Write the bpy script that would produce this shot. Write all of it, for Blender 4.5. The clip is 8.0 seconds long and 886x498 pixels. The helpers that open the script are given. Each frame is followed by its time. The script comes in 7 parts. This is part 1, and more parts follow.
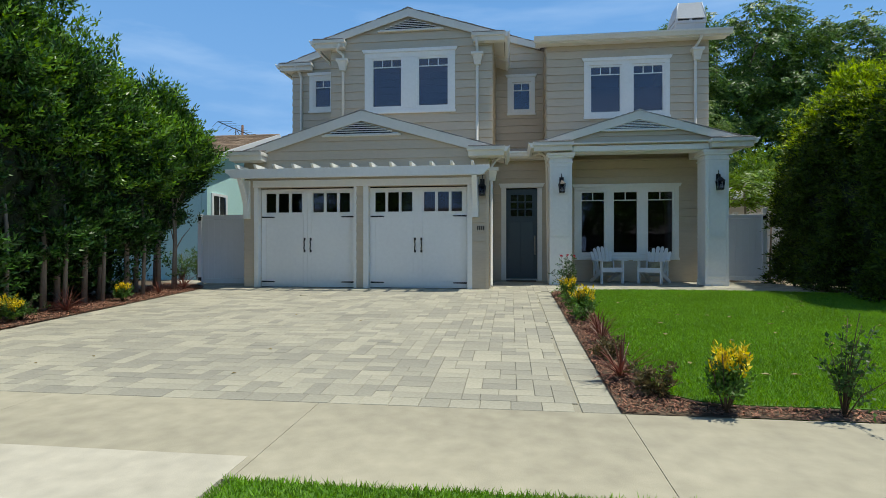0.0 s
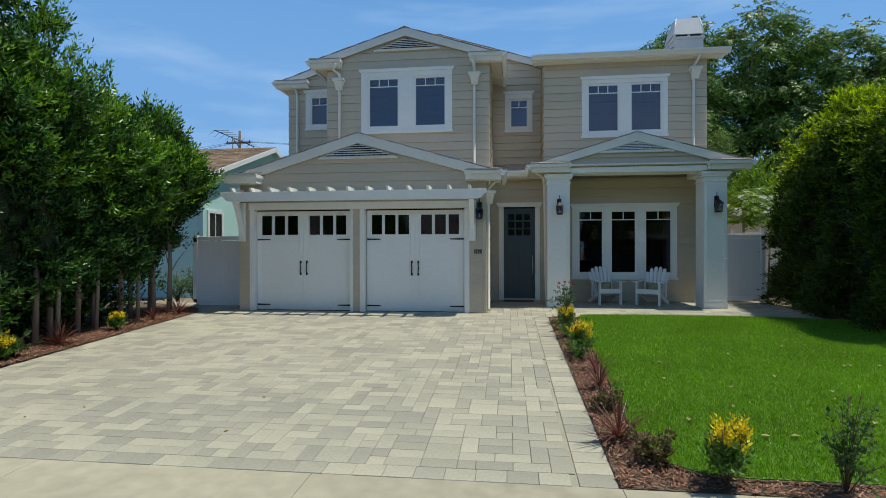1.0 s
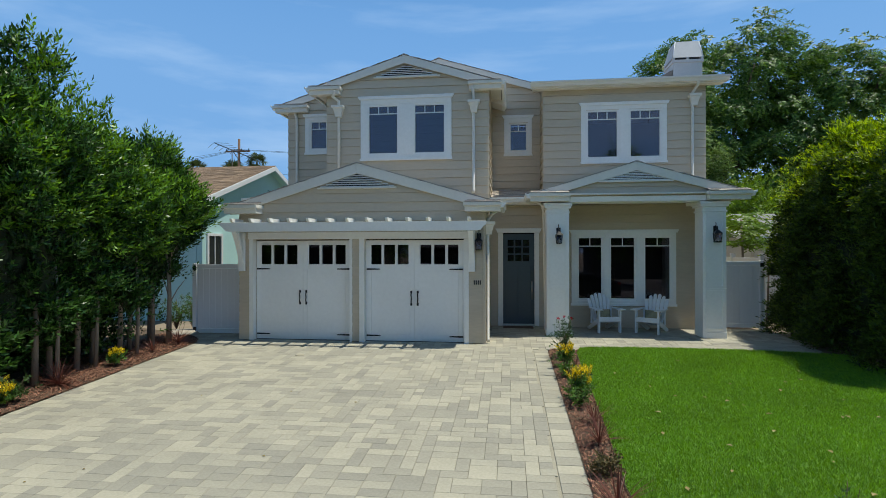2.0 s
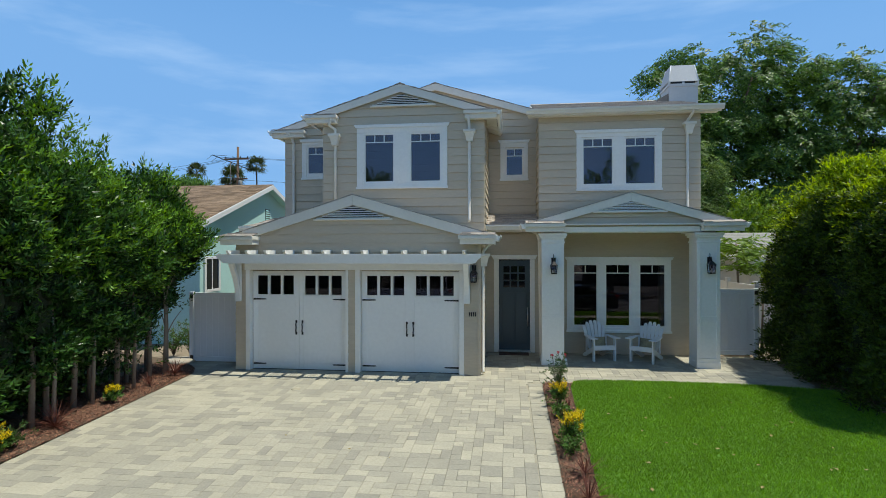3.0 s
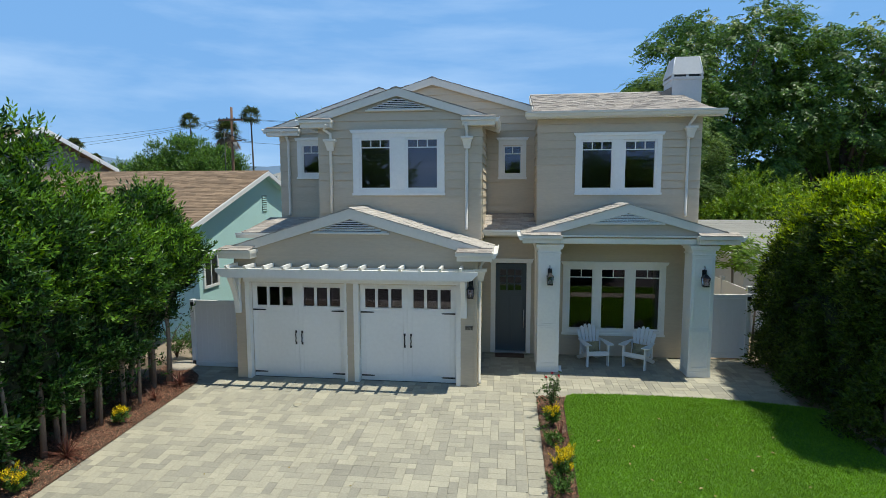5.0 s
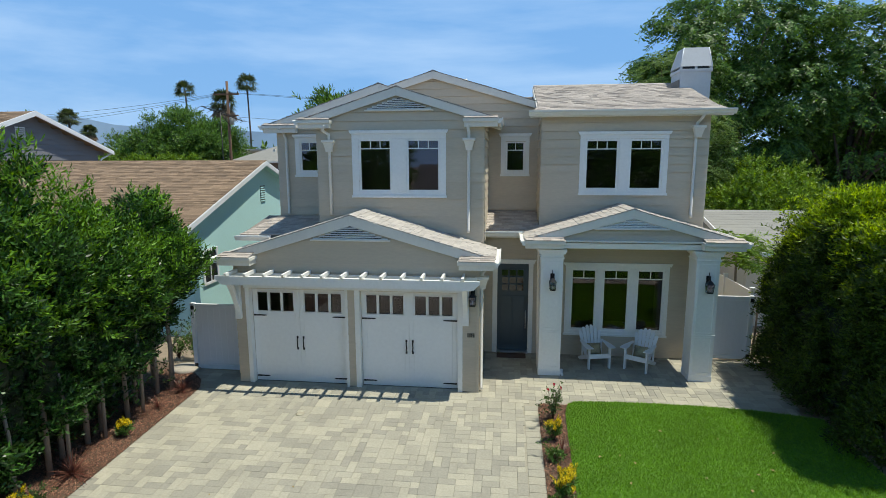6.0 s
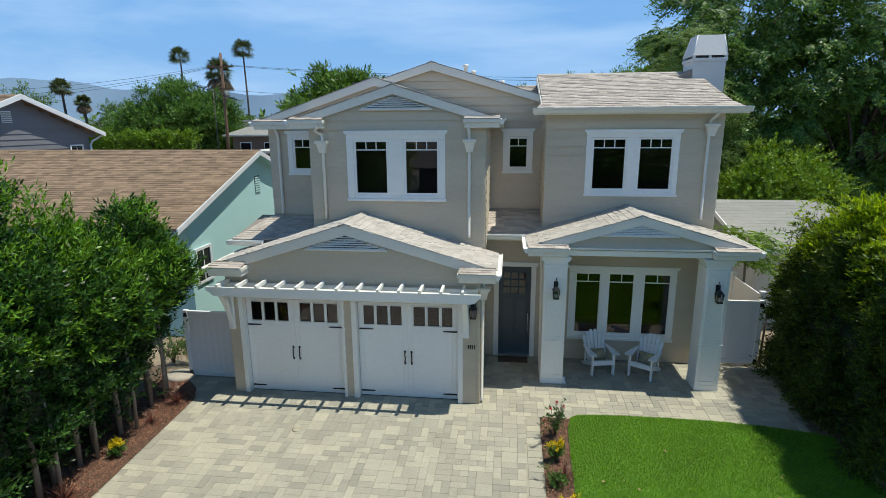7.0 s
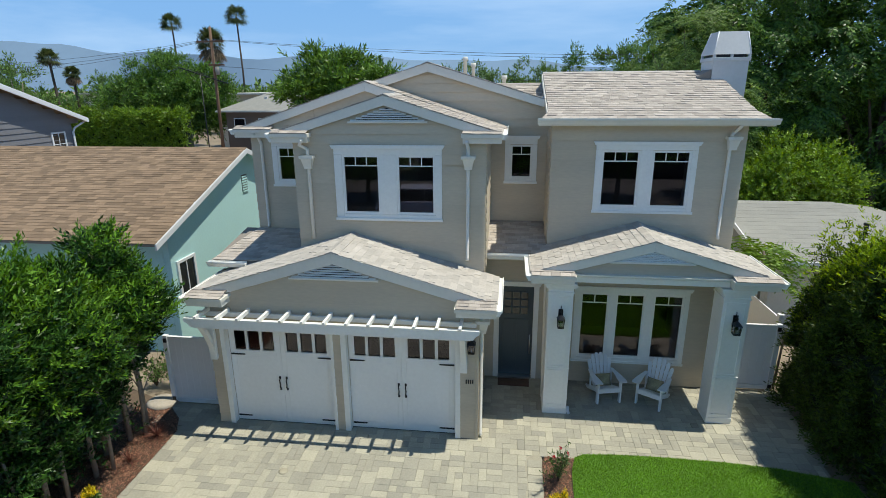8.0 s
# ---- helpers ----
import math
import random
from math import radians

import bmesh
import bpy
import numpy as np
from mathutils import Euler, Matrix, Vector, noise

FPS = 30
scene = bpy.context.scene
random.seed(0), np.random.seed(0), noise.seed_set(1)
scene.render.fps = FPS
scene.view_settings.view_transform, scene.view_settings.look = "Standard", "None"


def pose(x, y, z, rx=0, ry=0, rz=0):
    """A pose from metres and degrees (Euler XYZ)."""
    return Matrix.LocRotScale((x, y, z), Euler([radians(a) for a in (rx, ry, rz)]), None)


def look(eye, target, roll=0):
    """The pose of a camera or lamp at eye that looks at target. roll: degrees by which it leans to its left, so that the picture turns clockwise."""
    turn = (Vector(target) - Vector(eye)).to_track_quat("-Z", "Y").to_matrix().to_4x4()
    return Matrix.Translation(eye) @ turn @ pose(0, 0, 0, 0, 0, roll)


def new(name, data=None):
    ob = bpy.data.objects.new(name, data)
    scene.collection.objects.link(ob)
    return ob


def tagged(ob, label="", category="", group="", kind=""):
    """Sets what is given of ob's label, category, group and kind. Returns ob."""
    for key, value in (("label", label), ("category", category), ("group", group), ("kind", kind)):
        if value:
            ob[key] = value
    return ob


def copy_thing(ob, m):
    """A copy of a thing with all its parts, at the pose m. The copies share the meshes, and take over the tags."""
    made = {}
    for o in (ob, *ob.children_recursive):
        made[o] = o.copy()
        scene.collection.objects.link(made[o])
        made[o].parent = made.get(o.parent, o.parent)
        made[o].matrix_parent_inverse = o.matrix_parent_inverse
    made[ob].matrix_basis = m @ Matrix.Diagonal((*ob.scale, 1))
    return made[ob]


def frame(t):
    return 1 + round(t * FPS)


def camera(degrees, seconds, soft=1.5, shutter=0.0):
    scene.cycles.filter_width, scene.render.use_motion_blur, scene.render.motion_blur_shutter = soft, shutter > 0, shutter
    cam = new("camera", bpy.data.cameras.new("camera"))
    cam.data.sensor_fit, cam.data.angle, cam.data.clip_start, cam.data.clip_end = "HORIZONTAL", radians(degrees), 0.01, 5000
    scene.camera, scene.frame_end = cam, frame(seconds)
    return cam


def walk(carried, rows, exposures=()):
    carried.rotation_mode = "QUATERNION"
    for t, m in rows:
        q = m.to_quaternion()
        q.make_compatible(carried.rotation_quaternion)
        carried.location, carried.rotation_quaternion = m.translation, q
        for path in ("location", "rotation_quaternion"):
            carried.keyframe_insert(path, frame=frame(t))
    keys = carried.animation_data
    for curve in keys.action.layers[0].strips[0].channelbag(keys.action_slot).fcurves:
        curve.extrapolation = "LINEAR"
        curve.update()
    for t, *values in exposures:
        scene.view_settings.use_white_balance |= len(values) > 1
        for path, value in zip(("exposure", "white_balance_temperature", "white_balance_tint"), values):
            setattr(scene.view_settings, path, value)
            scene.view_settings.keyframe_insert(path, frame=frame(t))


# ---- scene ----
from math import sin, cos, pi, degrees

cam = camera(79.0, 8.0, soft=0.6)
PATH = [
    (0, (0.954, -11.972, 0.896), (0.704, -9.987, 0.898), -0.0),
    (0.5, (0.975, -11.91, 1.116), (0.727, -9.925, 1.118), -0.0),
    (1, (0.975, -11.89, 1.437), (0.731, -9.905, 1.437), -0.1),
    (1.5, (0.953, -11.882, 1.766), (0.711, -9.897, 1.769), -0.1),
    (3, (1.086, -11.951, 2.845), (0.845, -9.966, 2.845), -0.1),
    (3.5, (1.125, -11.936, 3.225), (0.887, -9.951, 3.193), -0.1),
    (4, (1.143, -11.948, 3.604), (0.905, -9.964, 3.521), -0.1),
    (4.5, (1.145, -11.957, 4.006), (0.908, -9.977, 3.863), -0.1),
    (6, (1.042, -11.641, 5.341), (0.81, -9.682, 5.011), -0.2),
    (6.5, (1.043, -11.389, 5.798), (0.807, -9.443, 5.402), -0.3),
    (7, (1.02, -10.963, 6.212), (0.784, -9.031, 5.755), -0.4),
    (7.5, (1.004, -10.406, 6.707), (0.769, -8.489, 6.19), -0.4),
    (8, (0.969, -9.738, 7.205), (0.734, -7.837, 6.63), -0.4),
]
walk(cam, [(t, look(eye, target, roll)) for t, eye, target, roll in PATH], exposures=[(0, 0.0, 6600, 4), (0.7, -0.08, 6600, 4), (1.5, -0.08, 6600, 4), (3, 0.06, 6600, 4), (8, 0.08, 6600, 4)])

# ---- light ----
SUN = Vector((0.975, 0.10, 2.75)).normalized()
world = bpy.data.worlds.new("world")
scene.world = world
world.use_nodes = True
wn = world.node_tree.nodes
wl = world.node_tree.links
bg = wn["Background"]
sky = wn.new("ShaderNodeTexSky")
sky.sky_type = "NISHITA"
sky.sun_disc = False
sky.sun_elevation = math.asin(SUN.z)
sky.sun_rotation = math.atan2(SUN.x, SUN.y)
sky.air_density, sky.dust_density, sky.ozone_density = 1.0, 0.0, 4.5
# thin cirrus streaks
tcw = wn.new("ShaderNodeTexCoord")
mpw = wn.new("ShaderNodeMapping")
mpw.inputs["Rotation"].default_value = (0, radians(14), radians(20))
mpw.inputs["Scale"].default_value = (1.0, 2.2, 7.0)
nzw = wn.new("ShaderNodeTexNoise")
nzw.inputs["Scale"].default_value, nzw.inputs["Detail"].default_value = 1.7, 7
nzw.inputs["Roughness"].default_value = 0.55
rpw = wn.new("ShaderNodeValToRGB")
rpw.color_ramp.elements[0].position, rpw.color_ramp.elements[1].position = 0.45, 0.85
rpw.color_ramp.elements[1].color = (0.42, 0.42, 0.42, 1)
mxw = wn.new("ShaderNodeMix")
mxw.data_type = "RGBA"
mxw.inputs[7].default_value = (2.9, 3.4, 4.1, 1)
wl.new(tcw.outputs["Generated"], mpw.inputs[0])
wl.new(mpw.outputs[0], nzw.inputs["Vector"])
wl.new(nzw.outputs["Fac"], rpw.inputs[0])
wl.new(rpw.outputs[0], mxw.inputs[0])
hsw = wn.new("ShaderNodeHueSaturation")
hsw.inputs["Saturation"].default_value, hsw.inputs["Value"].default_value = 1.88, 1.0
gmw = wn.new("ShaderNodeGamma")
gmw.inputs[1].default_value = 0.54
hsw.inputs["Hue"].default_value = 0.512
wl.new(sky.outputs[0], gmw.inputs[0])
wl.new(gmw.outputs[0], hsw.inputs["Color"])
# an even blue haze over the lower sky
sep = wn.new("ShaderNodeSeparateXYZ")
wl.new(tcw.outputs["Generated"], sep.inputs[0])
low = wn.new("ShaderNodeMapRange")
low.inputs[1].default_value, low.inputs[2].default_value = 0.30, 0.80
low.inputs[3].default_value, low.inputs[4].default_value = 0.86, 0.0
wl.new(sep.outputs[2], low.inputs[0])
hzw = wn.new("ShaderNodeMix")
hzw.data_type = "RGBA"
hzw.inputs[7].default_value = (0.72, 1.46, 2.80, 1)
wl.new(low.outputs[0], hzw.inputs[0])
wl.new(hsw.outputs[0], hzw.inputs[6])
zen = wn.new("ShaderNodeMapRange")
zen.inputs[1].default_value, zen.inputs[2].default_value = 0.40, 0.90
zen.inputs[3].default_value, zen.inputs[4].default_value = 1.0, 0.28
wl.new(sep.outputs[2], zen.inputs[0])
dkw = wn.new("ShaderNodeVectorMath")
dkw.operation = "SCALE"
wl.new(hzw.outputs[2], dkw.inputs[0])
wl.new(zen.outputs[0], dkw.inputs[3])
wl.new(dkw.outputs[0], mxw.inputs[6])
wl.new(mxw.outputs[2], bg.inputs[0])
bg.inputs[1].default_value = 0.302
sun = new("sun", bpy.data.lights.new("sun", "SUN"))
sun.data.energy, sun.data.angle, sun.data.color = 4.25, radians(0.55), (1.0, 0.95, 0.86)
sun.matrix_basis = look(SUN * 60, (0, 0, 0))

# ---- materials ----
def mat(name, col, rough=0.6, var=0.12, scale=6.0, bump=0.15, bscale=60.0, metal=0.0, island=0.0, obj=0.0, spec=0.5, col2=None, stretch=(1, 1, 1)):
    """Procedural surface: two scales of variation, fine relief, and variation per piece."""
    if col2 and sum(col2) < sum(col):
        col, col2 = col2, col
    m = bpy.data.materials.new(name)
    m.use_nodes = True
    n, l = m.node_tree.nodes, m.node_tree.links
    b = n["Principled BSDF"]
    b.inputs["Roughness"].default_value = rough
    b.inputs["Metallic"].default_value = metal
    b.inputs["Specular IOR Level"].default_value = spec
    tc = n.new("ShaderNodeTexCoord")
    mp = n.new("ShaderNodeMapping")
    mp.inputs["Scale"].default_value = stretch
    l.new(tc.outputs["Object"], mp.inputs[0])
    big = n.new("ShaderNodeTexNoise")
    big.inputs["Scale"].default_value, big.inputs["Detail"].default_value = scale * 0.25, 4
    fine = n.new("ShaderNodeTexNoise")
    fine.inputs["Scale"].default_value, fine.inputs["Detail"].default_value = scale * 4, 6
    l.new(mp.outputs[0], big.inputs["Vector"])
    l.new(mp.outputs[0], fine.inputs["Vector"])
    add = n.new("ShaderNodeMath")
    add.operation = "ADD"
    l.new(big.outputs["Fac"], add.inputs[0])
    l.new(fine.outputs["Fac"], add.inputs[1])
    mr = n.new("ShaderNodeMapRange")
    mr.inputs[1].default_value, mr.inputs[2].default_value = 0.6, 1.4
    mr.inputs[3].default_value, mr.inputs[4].default_value = 1 - var, 1 + var
    l.new(add.outputs[0], mr.inputs[0])
    val = mr.outputs[0]
    rnd = None
    for amount, kind in ((island, "isl"), (obj, "obj")):
        if amount:
            if kind == "isl":
                rnd = n.new("ShaderNodeNewGeometry").outputs["Random Per Island"]
            else:
                rnd = n.new("ShaderNodeObjectInfo").outputs["Random"]
            r2 = n.new("ShaderNodeMapRange")
            r2.inputs[3].default_value, r2.inputs[4].default_value = 1 - amount, 1 + amount
            l.new(rnd, r2.inputs[0])
            mu = n.new("ShaderNodeMath")
            mu.operation = "MULTIPLY"
            l.new(val, mu.inputs[0])
            l.new(r2.outputs[0], mu.inputs[1])
            val = mu.outputs[0]
    base = n.new("ShaderNodeMix")
    base.data_type = "RGBA"
    base.inputs[6].default_value = (*col, 1)
    base.inputs[7].default_value = (*(col2 or col), 1)
    if col2:
        if rnd is not None:
            l.new(rnd, base.inputs[0])
        else:
            l.new(big.outputs["Fac"], base.inputs[0])
    else:
        base.inputs[0].default_value = 0
    hs = n.new("ShaderNodeHueSaturation")
    l.new(base.outputs[2], hs.inputs["Color"])
    l.new(val, hs.inputs["Value"])
    l.new(hs.outputs[0], b.inputs["Base Color"])
    if bump:
        bn = n.new("ShaderNodeTexNoise")
        bn.inputs["Scale"].default_value, bn.inputs["Detail"].default_value = bscale, 5
        l.new(mp.outputs[0], bn.inputs["Vector"])
        bp = n.new("ShaderNodeBump")
        bp.inputs["Strength"].default_value, bp.inputs["Distance"].default_value = bump, 0.01
        l.new(bn.outputs["Fac"], bp.inputs["Height"])
        l.new(bp.outputs[0], b.inputs["Normal"])
    return m


def leaf_mat(name, col, col2, rough=0.42, trans=0.35):
    m = mat(name, col, rough, 0.24, 3.0, 0.0, island=0.35, col2=col2, spec=0.35)
    n, l = m.node_tree.nodes, m.node_tree.links
    b = n["Principled BSDF"]
    tr = n.new("ShaderNodeBsdfTranslucent")
    hs = next(x for x in n if x.bl_idname == "ShaderNodeHueSaturation")
    ga = n.new("ShaderNodeHueSaturation")
    ga.inputs["Saturation"].default_value, ga.inputs["Value"].default_value = 1.15, 1.5
    ga.inputs["Hue"].default_value = 0.485
    l.new(hs.outputs[0], ga.inputs["Color"])
    l.new(ga.outputs[0], tr.inputs[0])
    mx = n.new("ShaderNodeMixShader")
    mx.inputs[0].default_value = trans
    l.new(b.outputs[0], mx.inputs[1])
    l.new(tr.outputs[0], mx.inputs[2])
    l.new(mx.outputs[0], n["Material Output"].inputs[0])
    return m


def glass_mat(name, tint=(0.02, 0.022, 0.025), rough=0.02, spec=0.9):
    m = bpy.data.materials.new(name)
    m.use_nodes = True
    b = m.node_tree.nodes["Principled BSDF"]
    b.inputs["Base Color"].default_value = (*tint, 1)
    b.inputs["Roughness"].default_value = rough
    b.inputs["Specular IOR Level"].default_value = spec
    return m


M_SIDING = mat("painted_siding", (0.575, 0.49, 0.365), 0.62, 0.08, 3.0, 0.12, 40, obj=0.035, stretch=(0.6, 1, 2.5))
M_TRIM = mat("white_trim_paint", (0.86, 0.85, 0.80), 0.45, 0.05, 4.0, 0.05, 50)
M_GDOOR = mat("white_door_paint", (0.87, 0.87, 0.84), 0.42, 0.04, 3.0, 0.04, 40)
M_FASCIA = mat("cream_fascia_paint", (0.775, 0.74, 0.655), 0.5, 0.05, 4.0, 0.05, 50)
M_SHINGLE = mat("asphalt_shingle", (0.485, 0.43, 0.375), 0.9, 0.18, 9.0, 0.5, 220, island=0.10, col2=(0.41, 0.36, 0.312))
M_SHINGLE_PC = mat("asphalt_shingle_piece", (0.515, 0.475, 0.425), 0.9, 0.16, 9.0, 0.5, 220, obj=0.045, col2=(0.45, 0.415, 0.37))
M_ROOFBASE = mat("roof_felt", (0.25, 0.22, 0.19), 0.9, 0.15, 8.0, 0.3, 120)
M_BROWNROOF = mat("brown_shingle", (0.275, 0.19, 0.12), 0.9, 0.2, 9.0, 0.5, 200, island=0.12, col2=(0.195, 0.133, 0.083))
M_DGLASS = glass_mat("window_glass", (0.012, 0.012, 0.016), 0.03, 0.75)
M_FRONTDOOR = mat("slate_blue_door_paint", (0.050, 0.080, 0.102), 0.38, 0.08, 5.0, 0.05, 60)
M_IRON = mat("black_iron", (0.012, 0.012, 0.013), 0.4, 0.1, 20.0, 0.1, 90, spec=0.4)
M_STEEL = mat("brushed_steel", (0.62, 0.62, 0.62), 0.28, 0.06, 20.0, 0.05, 200, metal=1.0)
M_PAVER = mat("paver_stone", (0.41, 0.383, 0.295), 0.85, 0.16, 7.0, 0.3, 90, island=0.075, col2=(0.32, 0.305, 0.248))
M_PAVER_PC = mat("paver_stone_piece", (0.41, 0.383, 0.295), 0.85, 0.16, 7.0, 0.3, 90, obj=0.075, col2=(0.32, 0.305, 0.248))
M_JOINT = mat("joint_sand", (0.35, 0.325, 0.25), 0.95, 0.2, 15.0, 0.4, 150)
M_CONC = mat("concrete", (0.43, 0.39, 0.288), 0.85, 0.22, 1.4, 0.2, 120, col2=(0.36, 0.33, 0.245))
M_APRON = mat("bleached_concrete", (0.56, 0.525, 0.44), 0.85, 0.20, 1.6, 0.2, 120, col2=(0.44, 0.40, 0.30))
M_CONC2 = mat("pale_concrete", (0.62, 0.60, 0.55), 0.85, 0.12, 2.0, 0.2, 120)
M_SOIL = mat("soil", (0.12, 0.085, 0.055), 0.95, 0.3, 8.0, 0.8, 40)
M_DIRT = mat("dry_ground", (0.25, 0.20, 0.14), 0.95, 0.25, 1.0, 0.6, 30)
M_MULCH = mat("bark_mulch", (0.13, 0.05, 0.03), 0.9, 0.2, 20.0, 0.4, 120, island=0.6, col2=(0.30, 0.15, 0.095))
M_LAWN = mat("turf_soil", (0.09, 0.20, 0.018), 0.9, 0.25, 6.0, 0.6, 120)
M_GRASS = leaf_mat("grass_blade", (0.205, 0.385, 0.033), (0.118, 0.262, 0.026), 0.5, 0.35)
M_ASPHALT = mat("road_asphalt", (0.105, 0.10, 0.094), 0.9, 0.2, 6.0, 0.4, 150)
M_VINYL = mat("white_vinyl", (0.78, 0.79, 0.80), 0.4, 0.03, 3.0, 0.02, 40)
M_BARK = mat("bark", (0.24, 0.20, 0.16), 0.9, 0.25, 14.0, 0.7, 60, stretch=(1, 1, 0.3))
M_BARK_D = mat("dark_bark", (0.085, 0.066, 0.05), 0.9, 0.3, 10.0, 0.8, 40, stretch=(1, 1, 0.3))
M_LEAF_L = leaf_mat("glossy_leaf", (0.015, 0.044, 0.011), (0.056, 0.140, 0.021), 0.36, 0.16)
M_LEAF_H = leaf_mat("hedge_leaf", (0.032, 0.062, 0.011), (0.085, 0.138, 0.016), 0.45, 0.35)
# lighter copy of the hedge leaf: sunlight on the top put into its colour
M_LEAF_Y = leaf_mat("sunlit_hedge_leaf", (0.14, 0.245, 0.015), (0.30, 0.42, 0.022), 0.45, 0.48)
M_LEAF_B = leaf_mat("tree_leaf", (0.052, 0.122, 0.026), (0.125, 0.232, 0.040), 0.42, 0.32)
M_LEAF_G = leaf_mat("bush_leaf", (0.12, 0.215, 0.022), (0.17, 0.28, 0.03), 0.45, 0.3)
M_LEAF_F = leaf_mat("far_leaf", (0.075, 0.14, 0.034), (0.125, 0.215, 0.05), 0.55, 0.25)
M_LEAF_M = leaf_mat("long_drooping_leaf", (0.055, 0.125, 0.02), (0.14, 0.25, 0.035), 0.4, 0.25)
# young tips of the screening trees, colour lightened to carry sunlight
M_LEAF_T = leaf_mat("sunlit_tip_leaf", (0.070, 0.165, 0.018), (0.150, 0.295, 0.028), 0.36, 0.3)
M_LEAF_P = leaf_mat("pale_feathery_leaf", (0.13, 0.21, 0.06), (0.20, 0.30, 0.08), 0.5, 0.35)
# core colour near black: shade within crowns and hedges is painted in
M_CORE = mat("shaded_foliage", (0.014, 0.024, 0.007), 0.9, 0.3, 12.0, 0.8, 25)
M_TEAL = mat("aqua_stucco", (0.47, 0.72, 0.71), 0.85, 0.05, 4.0, 0.3, 90)
M_GREYSIDE = mat("grey_siding", (0.185, 0.185, 0.20), 0.65, 0.06, 4.0, 0.1, 40, obj=0.04)
M_PALE = mat("pale_stucco", (0.62, 0.58, 0.50), 0.85, 0.06, 4.0, 0.3, 90)
M_GREYROOF = mat("grey_shingle", (0.30, 0.295, 0.265), 0.9, 0.12, 9.0, 0.4, 180, island=0.03, col2=(0.275, 0.27, 0.245))


# ---- mesh helpers ----
def thing(name, m=None, label="", category="", group="", kind=""):
    ob = new(name)
    ob.empty_display_size = 0.1
    if m is not None:
        ob.matrix_basis = m
    return tagged(ob, label, category, group, kind)


def part(name, bm, material, parent=None, label=""):
    me = bpy.data.meshes.new(name)
    bm.to_mesh(me)
    bm.free()
    me.materials.append(material)
    ob = new(name, me)
    if parent is not None:
        ob.parent = parent
    if label:
        ob["label"] = label
    return ob


def raw(name, verts, faces, material, parent=None, label=""):
    me = bpy.data.meshes.new(name)
    me.from_pydata(verts, [], faces)
    me.materials.append(material)
    ob = new(name, me)
    if parent is not None:
        ob.parent = parent
    if label:
        ob["label"] = label
    return ob


def box(bm, x0, x1, y0, y1, z0, z1, bev=0.0):
    r = bmesh.ops.create_cube(bm, size=1.0)
    vs = r["verts"]
    for v in vs:
        v.co = Vector((x0 + (v.co.x + 0.5) * (x1 - x0), y0 + (v.co.y + 0.5) * (y1 - y0), z0 + (v.co.z + 0.5) * (z1 - z0)))
    if bev:
        es = {e for v in vs for e in v.link_edges}
        bmesh.ops.bevel(bm, geom=list(es), offset=bev, segments=2, affect="EDGES", profile=0.6)
    return bm


def B(*a, bev=0.0):
    return box(bmesh.new(), *a, bev=bev)


def prism(pts, axis, a, b, bev=0.0):
    """A solid from a polygon in the plane across the axis, from a to b along it."""
    bm = bmesh.new()
    def at(p, k):
        return {"y": (p[0], k, p[1]), "x": (k, p[0], p[1]), "z": (p[0], p[1], k)}[axis]
    v0 = [bm.verts.new(at(p, a)) for p in pts]
    v1 = [bm.verts.new(at(p, b)) for p in pts]
    bm.faces.new(v0)
    bm.faces.new(v1[::-1])
    n = len(pts)
    for i in range(n):
        bm.faces.new((v0[i], v1[i], v1[(i + 1) % n], v0[(i + 1) % n]))
    bmesh.ops.recalc_face_normals(bm, faces=bm.faces)
    if bev:
        bmesh.ops.bevel(bm, geom=list(bm.edges), offset=bev, segments=2, affect="EDGES", profile=0.6)
    return bm


def merge(*bms):
    out = bmesh.new()
    for b in bms:
        me = bpy.data.meshes.new("tmp")
        b.to_mesh(me)
        b.free()
        out.from_mesh(me)
        bpy.data.meshes.remove(me)
    return out


def tube(pts, r, sides=8, r1=None, caps=True):
    """A round bar along a line of points, tapering from r to r1."""
    bm = bmesh.new()
    pts = [Vector(p) for p in pts]
    r1 = r if r1 is None else r1
    rings = []
    for i, p in enumerate(pts):
        d = (pts[min(i + 1, len(pts) - 1)] - pts[max(i - 1, 0)]).normalized()
        q = d.to_track_quat("Z", "Y") if i == 0 else d0.rotation_difference(d) @ q
        d0 = d
        rr = r + (r1 - r) * i / max(1, len(pts) - 1)
        rings.append([bm.verts.new(p + q @ Vector((rr * cos(2 * pi * k / sides), rr * sin(2 * pi * k / sides), 0))) for k in range(sides)])
    for a, b in zip(rings, rings[1:]):
        for k in range(sides):
            f = bm.faces.new((a[k], a[(k + 1) % sides], b[(k + 1) % sides], b[k]))
            f.smooth = True
    if caps:
        bm.faces.new(rings[0][::-1])
        bm.faces.new(rings[-1])
    return bm


def lathe(prof, sides=16):
    """A turned solid from (radius, height) pairs."""
    bm = bmesh.new()
    rings = [[bm.verts.new((r * cos(2 * pi * k / sides), r * sin(2 * pi * k / sides), z)) for k in range(sides)] for r, z in prof]
    for a, b in zip(rings, rings[1:]):
        for k in range(sides):
            bm.faces.new((a[k], a[(k + 1) % sides], b[(k + 1) % sides], b[k])).smooth = True
    bm.faces.new(rings[0][::-1])
    bm.faces.new(rings[-1])
    return bm


def gz(y):
    """Height of the paved ground: it rises from the street to the house."""
    if y < -7.76:
        return -0.349 + 0.02 * (y + 7.76)
    return 0.045 * min(y, 1.2)

